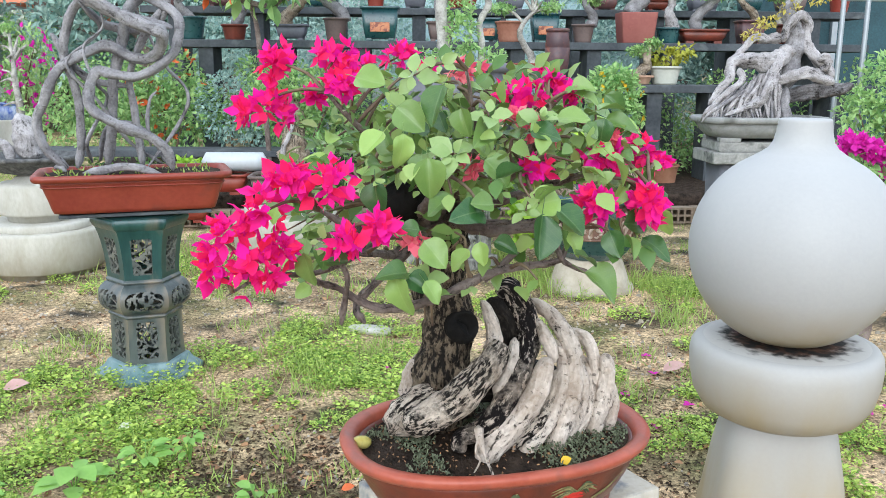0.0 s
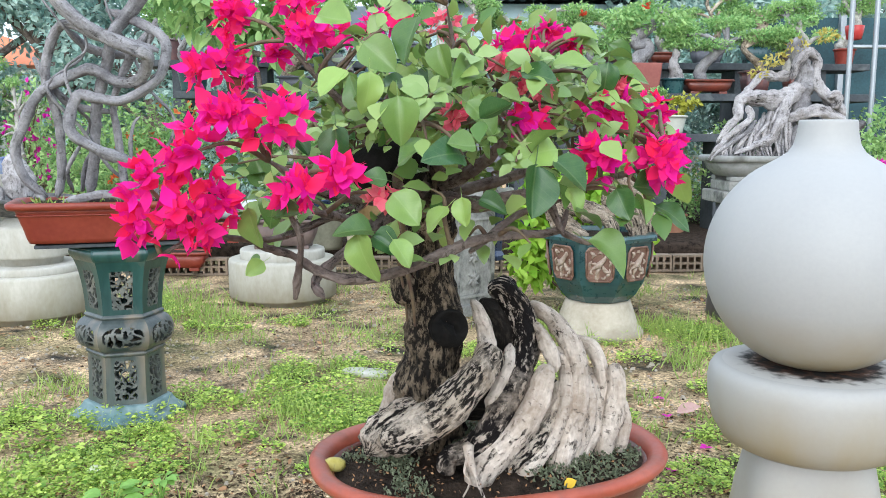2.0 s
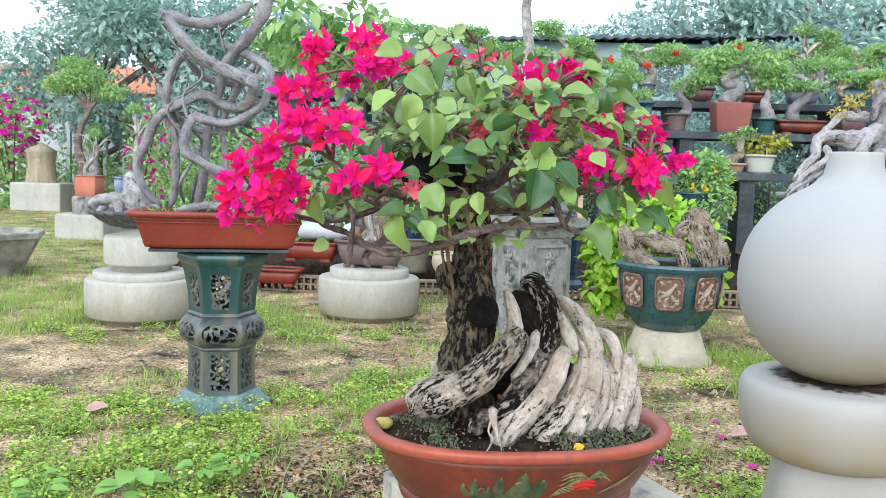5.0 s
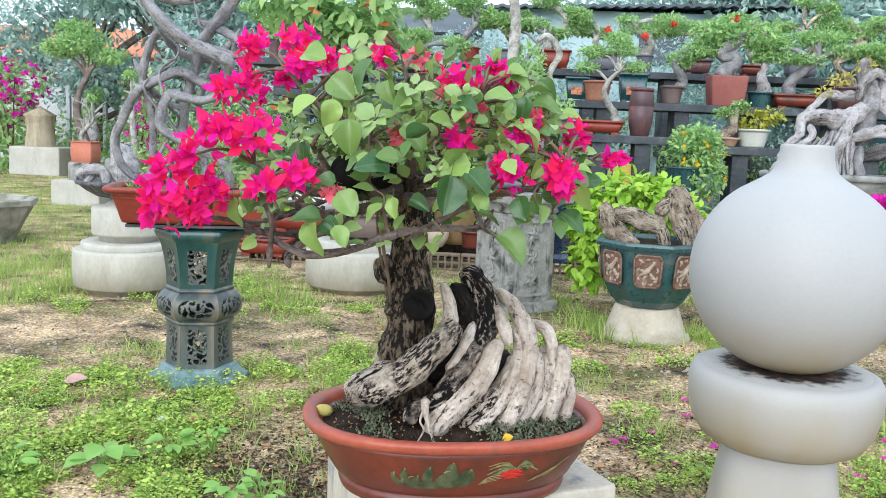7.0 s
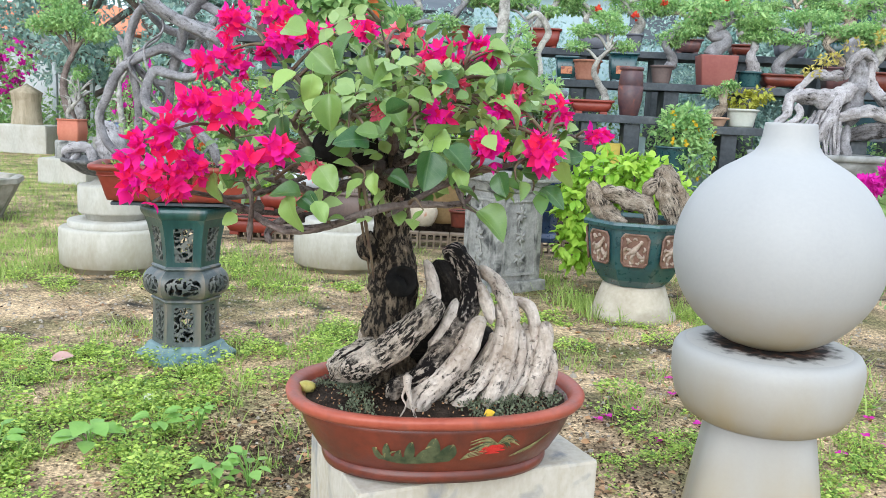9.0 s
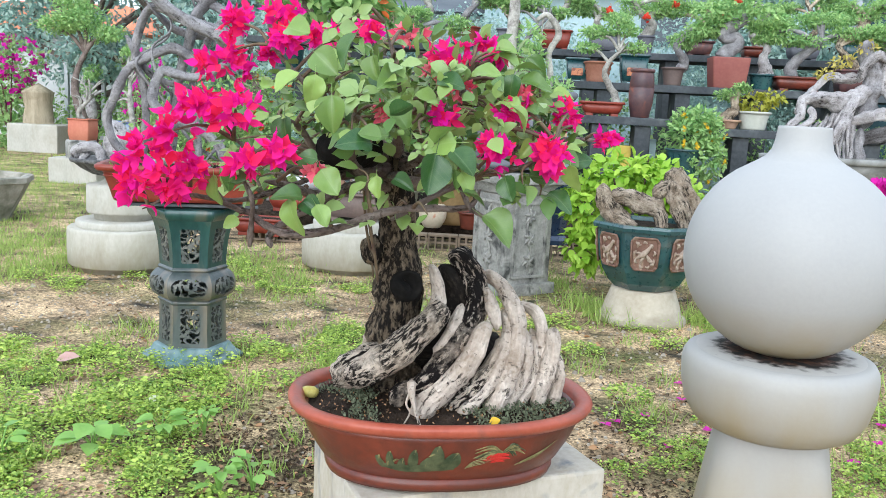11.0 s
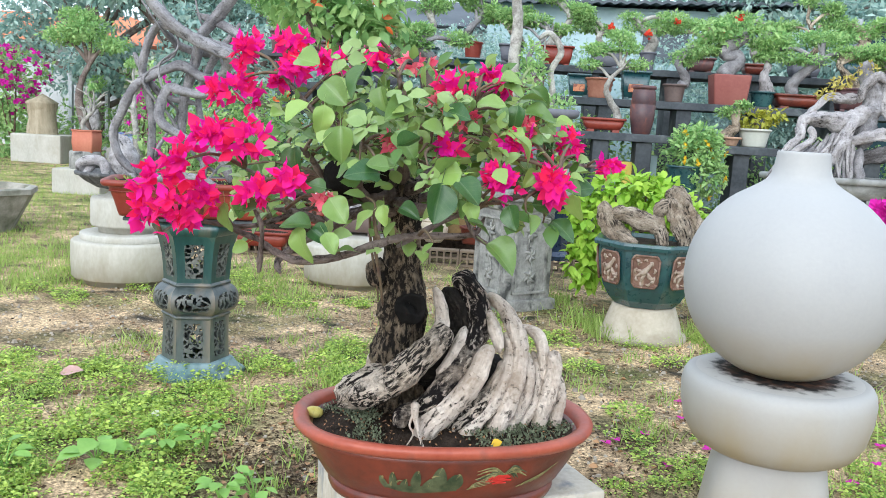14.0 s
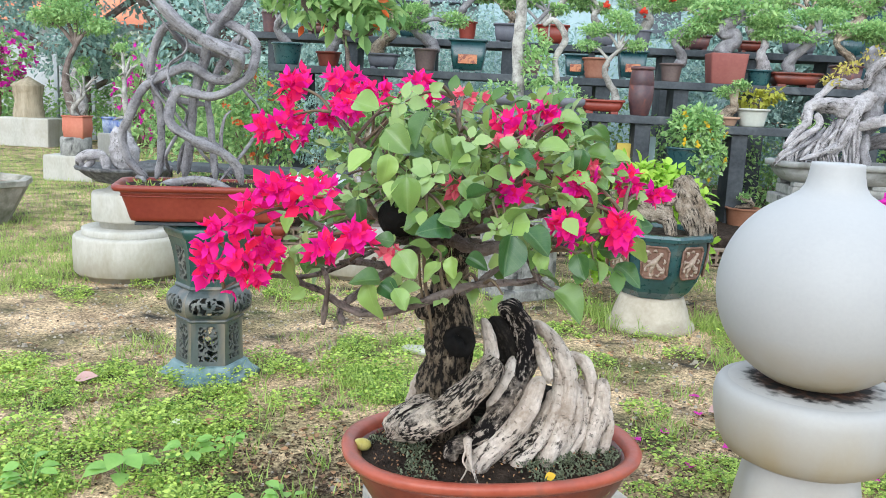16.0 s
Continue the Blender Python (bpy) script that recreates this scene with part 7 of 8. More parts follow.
def shelf(x0, x1, y, z, depth, label, posts=4):
    ob = thing("bench_shelf", ((x0 + x1) / 2, y, z - 0.06), label, "shelf", "shelves")
    part("board", box("board", x1 - x0, depth, 0.06, M_DARKPLANK, 0.006), ob)
    pm = box("post", 0.12, depth * 0.8, z + 0.2, M_DARKPLANK, 0.006, -(z + 0.2))
    for i in range(posts):
        part("post", pm, ob, at=pose((x0 - x1) / 2 + (x1 - x0) * (i + 0.4) / posts, 0, -0.001))


M_REDPOT = material("red_plastic", (0.42, 0.03, 0.03), (0.50, 0.05, 0.045), 0.45, 5, 50, 0.05)
shelf(0.35, 1.66, 5.28, 0.82, 0.34, "dark weathered concrete bench shelf with pots")
shelf(1.68, 3.6, 5.42, 0.775, 0.36, "dark weathered concrete bench shelf with small pots")
shelf(-1.9, 3.8, 5.95, 1.03, 0.40, "long dark upper bench shelf of bonsai pots", 9)
shelf(-2.4, 4.2, 6.75, 1.26, 0.45, "dark rear bench shelf of bonsai pots", 9)

brl = thing("brown_jar", (1.115, 5.25, 0.82), "tall dark brown glazed jar with bands", "jar", "pots on the shelves")
part("body", turned("body", [(0.062, 0.0), (0.070, 0.005), (0.092, 0.12), (0.096, 0.22), (0.091, 0.225), (0.094, 0.23), (0.086, 0.33), (0.076, 0.345)], M_BARREL, 36, (True, False)), brl)
part("rim", turned("rim", [(0.076, 0.34), (0.090, 0.345), (0.091, 0.365), (0.08, 0.37), (0.068, 0.35), (0.02, 0.345)], M_BARREL, 36), brl)
G = "pots on the shelves"
rect_pot("red_tray", (0.81, 5.24, 0.82), 0.16, 0.10, 0.11, M_TERRA_DARK, "shallow red clay tray on a shelf", G)
bonsai((0.85, 5.24, 0.92), 0.48, 0.06, [(-0.1, 0.52, 0.15, 0.05), (0.12, 0.55, 0.14, 0.05), (0.18, 0.42, 0.11, 0.04), (-0.18, 0.40, 0.11, 0.04), (0.02, 0.62, 0.14, 0.05)], "pale trunked bonsai with green pads in a red tray", M_LICHEN, M_BONSAILEAF, 900, 0.04, 0.026)
round_pot("ribbed_pot", (0.83, 5.92, 1.03), 0.115, 0.17, material("ribbed_terracotta", (0.26, 0.10, 0.06), (0.36, 0.17, 0.11), 0.7, 6, 50, 0.2), "ribbed terracotta pot on upper shelf", 0.75, G, bands=5)


def panel_pot(place, s, h, mat, label, panel=M_ORANGEPANEL):
    ob = rect_pot("square_pot", place, s, s * 0.8, h, mat, label, G, taper=0.8, e=12, rim=0.02)
    part("panel", box("panel", s * 1.05, 0.01, h * 0.52, panel, 0.003), ob, "orange relief panel", at=pose(0, -s * 0.8 * 0.955, h * 0.26, -6))
    return ob


panel_pot((1.12, 5.92, 1.03), 0.115, 0.24, M_TEAL, "dark green square pot with orange relief panel")
panel_pot((0.66, 6.0, 1.03), 0.09, 0.2, M_TEAL, "dark green square pot with orange relief panel")
panel_pot((-0.24, 5.86, 1.03), 0.15, 0.27, M_TEAL, "dark blue-green square pot with orange panel")
rb_ = thing("square_pot", (1.88, 5.9, 1.03), "large plain red-brown square pot", "flower pot", G)
RBM = material("plain_red", (0.24, 0.07, 0.06), (0.31, 0.11, 0.09), 0.7, 5, 50, 0.15)
part("body", loft("body", [(0.125, 0.11, 0.0), (0.13, 0.115, 0.006), (0.152, 0.135, 0.235), (0.152, 0.135, 0.245), (0.14, 0.12, 0.245), (0.135, 0.115, 0.215)], RBM, 48, 14, caps=(True, False)), rb_)
part("soil", loft("soil", [(0.14, 0.12, 0.222), (0.08, 0.08, 0.235)], M_SOIL, 24, 10, caps=(False, True)), rb_)
SN = thing("snake_bonsai", (1.88, 5.9, 1.27), "bonsai with thick coiled grey trunk and pads", "bonsai tree", "bonsai on the shelves")
part("trunk", grained("trunk", [(-0.05, 0, -0.02, 0.07), (-0.02, 0, 0.05, 0.065), (0.05, 0, 0.1, 0.06), (0.04, 0, 0.16, 0.055), (-0.05, 0, 0.17, 0.05), (-0.03, 0, 0.24, 0.055), (0.06, 0, 0.3, 0.05), (0.09, 0, 0.37, 0.03)], M_DRIFT, 16, 8, 0.2, 14), SN)
part("crown", leaf_cloud("crown", [(-0.15, 0, 0.36, 0.18, 0.15, 0.07), (0.05, 0, 0.43, 0.2, 0.15, 0.07), (0.26, 0, 0.33, 0.16, 0.14, 0.06), (-0.02, 0, 0.30, 0.12, 0.1, 0.05)], 1100, 0.045, M_BONSAILEAF), SN)
round_pot("green_pot", (2.16, 5.92, 1.03), 0.10, 0.13, M_TEAL, "dark green round pot on upper shelf", 0.8, G)
bonsai((2.16, 5.92, 1.14), 0.26, 0.04, [(0.0, 0.3, 0.12, 0.04)], "pale smooth-trunked little bonsai", M_PALEDRIFT, M_BONSAILEAF, 200, 0.045, 0.055, swirl=0.03)
bonsai((2.45, 5.95, 1.14), 0.45, 0.1, [(-0.2, 0.40, 0.25, 0.06), (0.15, 0.47, 0.28, 0.07), (0.35, 0.36, 0.2, 0.05), (0.0, 0.3, 0.2, 0.05)], "wide bonsai with layered green pads", M_DRIFT, M_BONSAILEAF, 1500, 0.045, 0.045)
rect_pot("clay_tray", (2.45, 5.95, 1.03), 0.2, 0.13, 0.12, M_TERRACOTTA, "terracotta tray on upper shelf", G)
round_pot("white_pot", (1.98, 5.40, 0.775), 0.118, 0.14, material("greywhite_glaze", (0.42, 0.43, 0.38), (0.52, 0.53, 0.47), 0.5, 5, 50, 0.1), "greyish white glazed pot on shelf", 0.75, G)
shrub((1.98, 5.40, 0.90), [(0.0, 0, 0.09, 0.13, 0.1, 0.06), (0.12, 0, 0.13, 0.09, 0.07, 0.04)], 220, 0.05, material("yellowgreen_leaf", (0.28, 0.32, 0.03), (0.48, 0.45, 0.06), 0.55, 6, 60, 0, translucent=0.25, island=0.7), "yellow-green sprig in a white pot")
bw = round_pot("tan_bowl", (1.80, 5.38, 0.775), 0.075, 0.07, material("tan_clay", (0.34, 0.20, 0.13), (0.44, 0.28, 0.19), 0.7, 6, 60, 0.2), "small tan clay bowl on shelf", 0.6, G)
bonsai((1.80, 5.38, 0.83), 0.17, 0.0, [(-0.03, 0.2, 0.1, 0.04), (0.05, 0.26, 0.08, 0.03)], "knobbly brown rooted bonsai in a bowl", M_ROCKWOOD, M_BUSHLEAF, 260, 0.04, 0.055, swirl=0.03)
shrub((1.50, 5.12, 0.62), [(0.0, 0, 0.12, 0.21, 0.18, 0.16), (0.06, -0.05, -0.06, 0.16, 0.13, 0.15), (0.0, 0, 0.23, 0.16, 0.14, 0.09)], 1900, 0.044, M_BONSAILEAF, "rounded green shrub with yellow flowers", flowers=(M_YELLOW, 16, 0.036))
round_pot("teal_pot", (1.42, 5.08, 0.43), 0.125, 0.2, M_TEAL, "dark teal pot under a shrub", 0.8)
solo("pot_stand", box("pot_stand", 0.22, 0.22, 0.44, M_DARKPLANK, 0.01), (1.42, 5.08, BED - 0.01), "dark square post under a pot", "post")
solo("yellow_can", box("yellow_can", 0.11, 0.08, 0.2, material("yellow_paint", (0.55, 0.42, 0.05), (0.62, 0.5, 0.12), 0.6, 5, 50, 0.1), 0.008), (1.02, 5.3, 0.402), "yellow container under the shelf", "can")
solo("pale_can", box("pale_can", 0.14, 0.1, 0.26, M_BLUEWALL, 0.01), (1.2, 5.35, 0.402), "pale blue container under the shelf", "can")
lb = thing("low_bench", (1.1, 5.33, BED), "dark low bench under the shelf", "bench")
part("board", box("board", 0.7, 0.2, 0.04, M_DARKPLANK, 0.005, 0.36), lb)
for x in (-0.25, 0.2):
    part("leg", box("leg", 0.06, 0.15, 0.37, M_DARKPLANK, 0.005, -0.008), lb, at=pose(x, 0, 0))

# more shelf bonsai, row by row
fill = random.Random(11)
POTM = [M_TERRACOTTA, M_BROWNCLAY, M_GREYCLAY, M_TEAL, M_TERRA_DARK, M_BARREL]
POTW = {"terracotta": "terracotta", "brown_clay": "brown clay", "grey_clay": "grey clay", "teal_glaze": "dark green glazed", "red_clay": "red clay", "glazed_brown": "dark brown glazed"}
taken = [(-0.24, 1), (0.66, 1), (0.83, 1), (1.12, 1), (1.88, 1), (2.16, 1), (2.45, 1)]
for row, (y, z, x0, x1) in enumerate(((5.95, 1.03, -1.8, 3.7), (6.75, 1.26, -2.2, 4.1))):
    x = x0
    while x < x1:
        if not any(abs(x - t) < 0.3 for t, r in taken if r == row + 1):
            m = fill.choice(POTM)
            w, h = fill.uniform(0.1, 0.18), fill.uniform(0.1, 0.2)
            if fill.random() < 0.6:
                rect_pot("bonsai_pot", (x, y, z), w, 0.1, h, m, f"{POTW[m.name]} rectangular pot on a bench shelf", G, n=32)
            else:
                round_pot("bonsai_pot", (x, y, z), w * 0.75, h, m, f"{POTW[m.name]} round pot on a bench shelf", 0.75, G)
            hh = fill.uniform(0.3, 0.55)
            pads = [(fill.uniform(-0.25, 0.25), hh * fill.uniform(0.55, 1.05), fill.uniform(0.1, 0.19), fill.uniform(0.04, 0.07)) for _ in range(fill.randint(4, 6))]
            bonsai((x, y, z + h - 0.01), hh, fill.uniform(-0.1, 0.1), pads, "bonsai with bent grey trunk and green foliage pads", fill.choice((M_DRIFT, M_LICHEN, M_ROCKWOOD)), fill.choice((M_BONSAILEAF, M_BONSAILEAF, M_BUSHLEAF)), 850, 0.045, fill.uniform(0.025, 0.05))
        x += fill.uniform(0.36, 0.5)
for x, y, z in ((0.95, 6.6, 1.62), (1.55, 6.6, 1.70), (1.9, 5.85, 1.74), (2.0, 6.7, 1.62), (1.3, 6.6, 1.58)):
    ob = new("red_blossom", leaves("red_blossom", rng.normal(size=(18, 3)) * 0.010, rng.normal(size=(18, 3)) + np.array((0, 0, 0.4)), rng.normal(size=(18, 3)), 0.036, 0.03, M_REDFLOWER, LEAF8))
    ob.matrix_world = settle(x, y, z)
    tagged(ob, "orange-red blossom on a bonsai crown", "flower", "red blossoms")

# hedge of mixed greenery below and between the shelves
hc = [(fill.uniform(-3.2, 4.5), fill.uniform(5.5, 6.6), fill.uniform(0.05, 0.8), fill.uniform(0.15, 0.35), 0.2, fill.uniform(0.12, 0.28)) for _ in range(70)]
und = new("undergrowth", leaf_cloud("undergrowth", hc, 13000, 0.045, M_BUSHLEAF))
und.matrix_world = settle(0, 5.6, 0) @ pose(0, -5.6, 0)
tagged(und, "mixed dark green undergrowth between shelves", "undergrowth", kind="stuff")
hc = [(fill.uniform(-3.0, 5.5), fill.uniform(7.2, 8.6), fill.uniform(0.0, 1.6), fill.uniform(0.25, 0.5), 0.3, fill.uniform(0.18, 0.35)) for _ in range(85)]
hdg = new("hedge", leaf_cloud("hedge", hc, 30000, 0.05, M_HAZYLEAF))
hdg.matrix_world = pose(0.65, 13.5, 0.40, 0, 0, 2.9) @ Matrix.Scale(1.46, 4) @ pose(-1.0, -7.9, 0)
tagged(hdg, "hedge of garden trees behind the shelves", "hedge", kind="stuff")

# mid tree with broad leaves, fern clump, orange flower shrubs
mt = thing("broadleaf_tree", (-1.35, 5.2, BED - 0.02), "small tree with broad green and orange leaves", "tree")
part("trunk", grained("trunk", [(0.25, 0, -0.02, 0.022), (0.23, 0, 0.5, 0.02), (0.2, 0, 1.0, 0.019), (0.16, 0, 1.3, 0.018), (0.0, 0, 1.6, 0.016), (-0.2, 0, 1.9, 0.01)], M_BRANCH, 12, 7, 0.2, 15), mt)
part("bough", grained("bough", [(-0.3, 0, 1.75, 0.03), (-0.1, 0, 1.5, 0.028), (0.12, -0.05, 1.38, 0.024), (0.3, -0.05, 1.35, 0.016), (0.42, -0.05, 1.42, 0.01)], M_BRANCH, 10, 6, 0.2, 15), mt)
part("crown", leaf_cloud("crown", [(-0.1, 0, 1.62, 0.32, 0.25, 0.16), (0.25, -0.05, 1.5, 0.25, 0.2, 0.16), (-0.35, 0, 1.85, 0.35, 0.25, 0.2), (0.2, 0, 1.8, 0.35, 0.25, 0.2), (0.4, 0, 1.62, 0.2, 0.2, 0.14)], 700, 0.12, M_BUSHLEAF, LEAF8, droop=0.7, aspect=0.5), mt)
p, o = cloud_points([(0.1, -0.1, 1.55, 0.4, 0.25, 0.2)], 14, 0.8)
part("turning_foliage", leaves("turning_foliage", p, o + np.array((0, 0, -0.6)), rng.normal(size=p.shape) + np.array((0, -1, 0.5)), 0.1, 0.05, M_ORANGE, LEAF8), mt, "orange turning leaves")
shrub((-2.1, 5.95, BED), [(0.0, 0, 0.8, 0.3, 0.25, 0.25), (0.2, 0, 0.55, 0.3, 0.2, 0.25), (-0.2, 0, 0.5, 0.3, 0.2, 0.25)], 1600, 0.05, M_BUSHLEAF, "leafy shrub with orange flowers", flowers=(M_ORANGE, 34, 0.045))
shrub((-1.5, 5.75, BED), [(0.0, 0, 0.55, 0.28, 0.22, 0.3), (0.25, 0, 0.4, 0.2, 0.2, 0.25)], 2200, 0.04, M_HAZYLEAF, "feathery dark green shrub")
shrub((-1.0, 5.6, BED), [(0.0, 0, 0.5, 0.25, 0.2, 0.25), (0.1, 0, 0.75, 0.22, 0.18, 0.16), (0.4, 0, 0.7, 0.25, 0.2, 0.18), (-0.2, 0, 0.85, 0.2, 0.16, 0.14)], 2600, 0.04, M_BUSHLEAF, "dense small-leaved green shrub")

# ---- left side of the yard ----
basin = thing("stone_basin", (-3.98, 4.78, ground_z(-3.98, 4.78)), "weathered octagonal stone basin with pale soil", "planter")
part("body", oct_band("body", [(0.24, -0.01), (0.27, 0.0), (0.29, 0.04), (0.40, 0.24), (0.43, 0.30), (0.45, 0.305), (0.45, 0.345), (0.42, 0.355), (0.39, 0.35), (0.37, 0.28)], M_OLDSTONE, (True, False)), basin)
part("soil", oct_band("soil", [(0.375, 0.30), (0.2, 0.31)], material("pale_soil", (0.2, 0.15, 0.11), (0.3, 0.24, 0.18), 0.95, 12, 90, 0.6), (False, True)), basin)
solo("white_block", box("white_block", 0.62, 0.5, 0.24, M_WHITEWASH, 0.02, -0.01), (-3.92, 6.1, ground_z(-3.9, 6.1)), "low whitewashed concrete block on grass", "plinth", "blocks")
solo("dark_block", turned("dark_block", [(0.17, 0.0), (0.18, 0.01), (0.185, 0.17), (0.17, 0.19), (0.05, 0.19)], M_STONE, 36), (-3.9, 6.05, ground_z(-3.9, 6.1) + 0.229), "short dark grey stone drum", "plinth")
rect_pot("clay_pot", (-3.88, 6.05, ground_z(-3.9, 6.1) + 0.418), 0.135, 0.13, 0.215, material("salmon_clay", (0.42, 0.13, 0.08), (0.50, 0.19, 0.12), 0.75, 5, 50, 0.15), "square salmon terracotta pot", taper=0.9, e=14, rim=0.012, feet=False)
bonsai((-3.88, 6.05, ground_z(-3.9, 6.1) + 0.62), 0.3, 0.05, [(0.1, 0.42, 0.06, 0.03)], "bare twiggy grey bonsai in a clay pot", M_LICHEN, M_BONSAILEAF, 60, 0.04, 0.03, bare=14)
bonsai((-3.55, 6.2, ground_z(-3.6, 6.2)), 1.15, 0.25, [(0.1, 1.2, 0.08, 0.03)], "leaning bare pale-trunked tree", M_LICHEN, M_BONSAILEAF, 80, 0.05, 0.05, bare=10)
rect_pot("blue_white_pot", (-3.72, 6.6, ground_z(-3.7, 6.6) + 0.42), 0.16, 0.12, 0.2, M_BLUEWHITE, "blue and white glazed rectangular pot", taper=0.85, e=9)
solo("white_block", box("white_block", 0.4, 0.3, 0.43, M_WHITEWASH, 0.015, -0.01), (-3.72, 6.6, ground_z(-3.7, 6.6)), "whitewashed concrete pedestal block", "plinth", "blocks")
shrub((-3.6, 6.65, ground_z(-3.6, 6.6) + 0.6), [(0.0, 0, 0.25, 0.22, 0.2, 0.2), (0.2, 0, 0.5, 0.25, 0.2, 0.2), (0.1, 0, 0.05, 0.3, 0.2, 0.2)], 800, 0.055, M_BONSAILEAF, "bougainvillea shrub with magenta flowers", flowers=(M_MAGENTA, 60, 0.05))
shrub((-4.3, 8.2, ground_z(-4.3, 8.2)), [(0, 0, 1.1, 0.35, 0.25, 0.22), (0.2, 0, 0.8, 0.4, 0.3, 0.3)], 1200, 0.06, M_BONSAILEAF, "shrub with creamy white blossom", flowers=(M_WHITEPETAL, 150, 0.055))
st = thing("stump_planter", (-5.3, 7.55, ground_z(-5.3, 7.5) + 0.32), "ochre concrete planter shaped like a stump", "planter")
part("body", tube("body", [(0, 0, -0.02, 0.17), (0, 0, 0.1, 0.155), (0, 0, 0.25, 0.15), (0, 0, 0.36, 0.17)], material("ochre_concrete", (0.26, 0.215, 0.14), (0.40, 0.345, 0.25), 0.9, 8, 50, 0.4, stretch=(3, 3, 0.4)), seg=24, steps=6, gnarl=0.1, freq=20, flute=0.05), st)
solo("white_block", box("white_block", 0.6, 0.5, 0.33, M_WHITEWASH, 0.02, -0.01), (-5.25, 7.55, ground_z(-5.3, 7.5)), "whitewashed concrete block under a planter", "plinth", "blocks")
solo("white_block", box("white_block", 1.0, 0.6, 0.18, M_WHITEWASH, 0.02, -0.01), (-6.6, 7.3, ground_z(-6, 7.3)), "long low whitewashed kerb block on grass", "plinth", "blocks")
shrub((-5.75, 7.7, ground_z(-5.7, 7.7) + 0.3), [(0.05, 0, 0.75, 0.38, 0.3, 0.25), (-0.1, 0, 0.5, 0.35, 0.3, 0.25), (-0.3, 0, 0.8, 0.35, 0.3, 0.22)], 1500, 0.06, M_BONSAILEAF, "large bougainvillea shrub with pink blossom", flowers=(M_MAGENTA, 190, 0.055))
bonsai((-4.75, 7.4, ground_z(-4.7, 7.4) + 0.2), 1.15, 0.1, [(-0.25, 1.25, 0.3, 0.12), (0.1, 1.32, 0.32, 0.14), (0.3, 1.15, 0.25, 0.1), (-0.1, 1.45, 0.25, 0.1)], "garden tree with rounded light green crown", M_BRANCH, M_BONSAILEAF, 1500, 0.06, 0.05)
bonsai((-4.9, 7.9, ground_z(-4.7, 7.9) + 0.35), 0.6, 0.0, [(0.0, 0.35, 0.12, 0.1), (0.05, 0.6, 0.12, 0.1)], "lumpy pale trunked bonsai with sparse leaves", M_PALEDRIFT, M_BONSAILEAF, 300, 0.05, 0.07, bare=8)
for i, x in enumerate((-5.75, -5.6, -5.4, -5.25)):
    solo("fence_post", box("fence_post", 0.05, 0.05, 1.32, M_PIPE, 0.005), (x, 9.0, 0.0), "slim pale grey fence post", "fence post", "fence posts")
solo("fence_rail", box("fence_rail", 0.75, 0.12, 0.05, M_VENT, 0.005), (-5.5, 9.0, 1.17), "rusty brown flat rail on fence posts", "fence rail")
lc = [(fill.uniform(-7.5, -2.6), fill.uniform(7.6, 9.6), fill.uniform(0.1, 0.7), fill.uniform(0.2, 0.45), 0.3, fill.uniform(0.15, 0.3)) for _ in range(45)]
gsh = new("garden_shrubs", leaf_cloud("garden_shrubs", lc, 9000, 0.07, M_BONSAILEAF))
gsh.matrix_world = settle(-5.25, 7.55, 0) @ pose(5.25, -7.55, 0)
tagged(gsh, "mass of mixed garden shrubs and young trees", "shrubs", kind="stuff")

# ---- buildings and far trees ----
house = thing("house", (-11.0, 16.8, -0.14), "grey walled house with orange tiled roof", "house")
part("wall", box("wall", 4.2, 3.0, 1.25, M_GREYWALL, 0.01), house)
vs = [(-2.4, -1.8, 1.24), (2.4, -1.8, 1.24), (2.4, 1.8, 1.24), (-2.4, 1.8, 1.24), (-1.2, 0, 1.75), (1.2, 0, 1.75)]
part("roof", raw("roof", vs, [(0, 1, 5, 4), (1, 2, 5), (2, 3, 4, 5), (3, 0, 4), (3, 2, 1, 0)], M_ORANGEROOF, False), house)
solo("garden_wall", box("garden_wall", 9.0, 0.2, 1.05, M_GREYWALL, 0.01), (-8.5, 14.0, -0.15), "plain grey rendered garden wall", "wall", kind="structure")
shed = thing("blue_shed", (1.8, 11.8, -0.14), "pale blue shed with dark corrugated roof", "building")
part("wall", box("wall", 3.4, 2.4, 2.18, M_BLUEWALL, 0.01), shed)
part("window", box("window", 0.5, 0.06, 0.35, M_DARKROOF, 0.01, 1.6), shed, "dark window opening", at=pose(0.3, -1.2, 0))
vs, fs = [], []
for i in range(121):
    x = -1.9 + 3.8 * i / 120
    z = 0.012 * math.sin(i * 1.6) + 0.03 * x
    vs += [(x, -1.5, 2.22 + z), (x, 1.5, 2.5 + z), (x, -1.5, 2.19 + z), (x, 1.5, 2.47 + z)]
for i in range(120):
    a = i * 4
    fs += [(a, a + 4, a + 5, a + 1), (a + 2, a + 3, a + 7, a + 6), (a, a + 2, a + 6, a + 4)]
part("roof", raw("roof", vs, fs, M_DARKROOF, False), shed, "dark corrugated metal roof")
hut = thing("tiled_hut", (-0.9, 13.5, -0.14), "small hut with dark grey tiled roof", "building")
part("wall", box("wall", 2.2, 2.0, 1.85, M_GREYWALL, 0.01), hut)
vs = [(-1.3, -1.3, 1.8), (1.3, -1.3, 1.8), (1.3, 1.3, 1.8), (-1.3, 1.3, 1.8), (-0.9, 0, 2.25), (0.9, 0, 2.25)]
part("roof", raw("roof", vs, [(0, 1, 5, 4), (1, 2, 5), (2, 3, 4, 5), (3, 0, 4), (3, 2, 1, 0)], M_DARKROOF, False), hut)


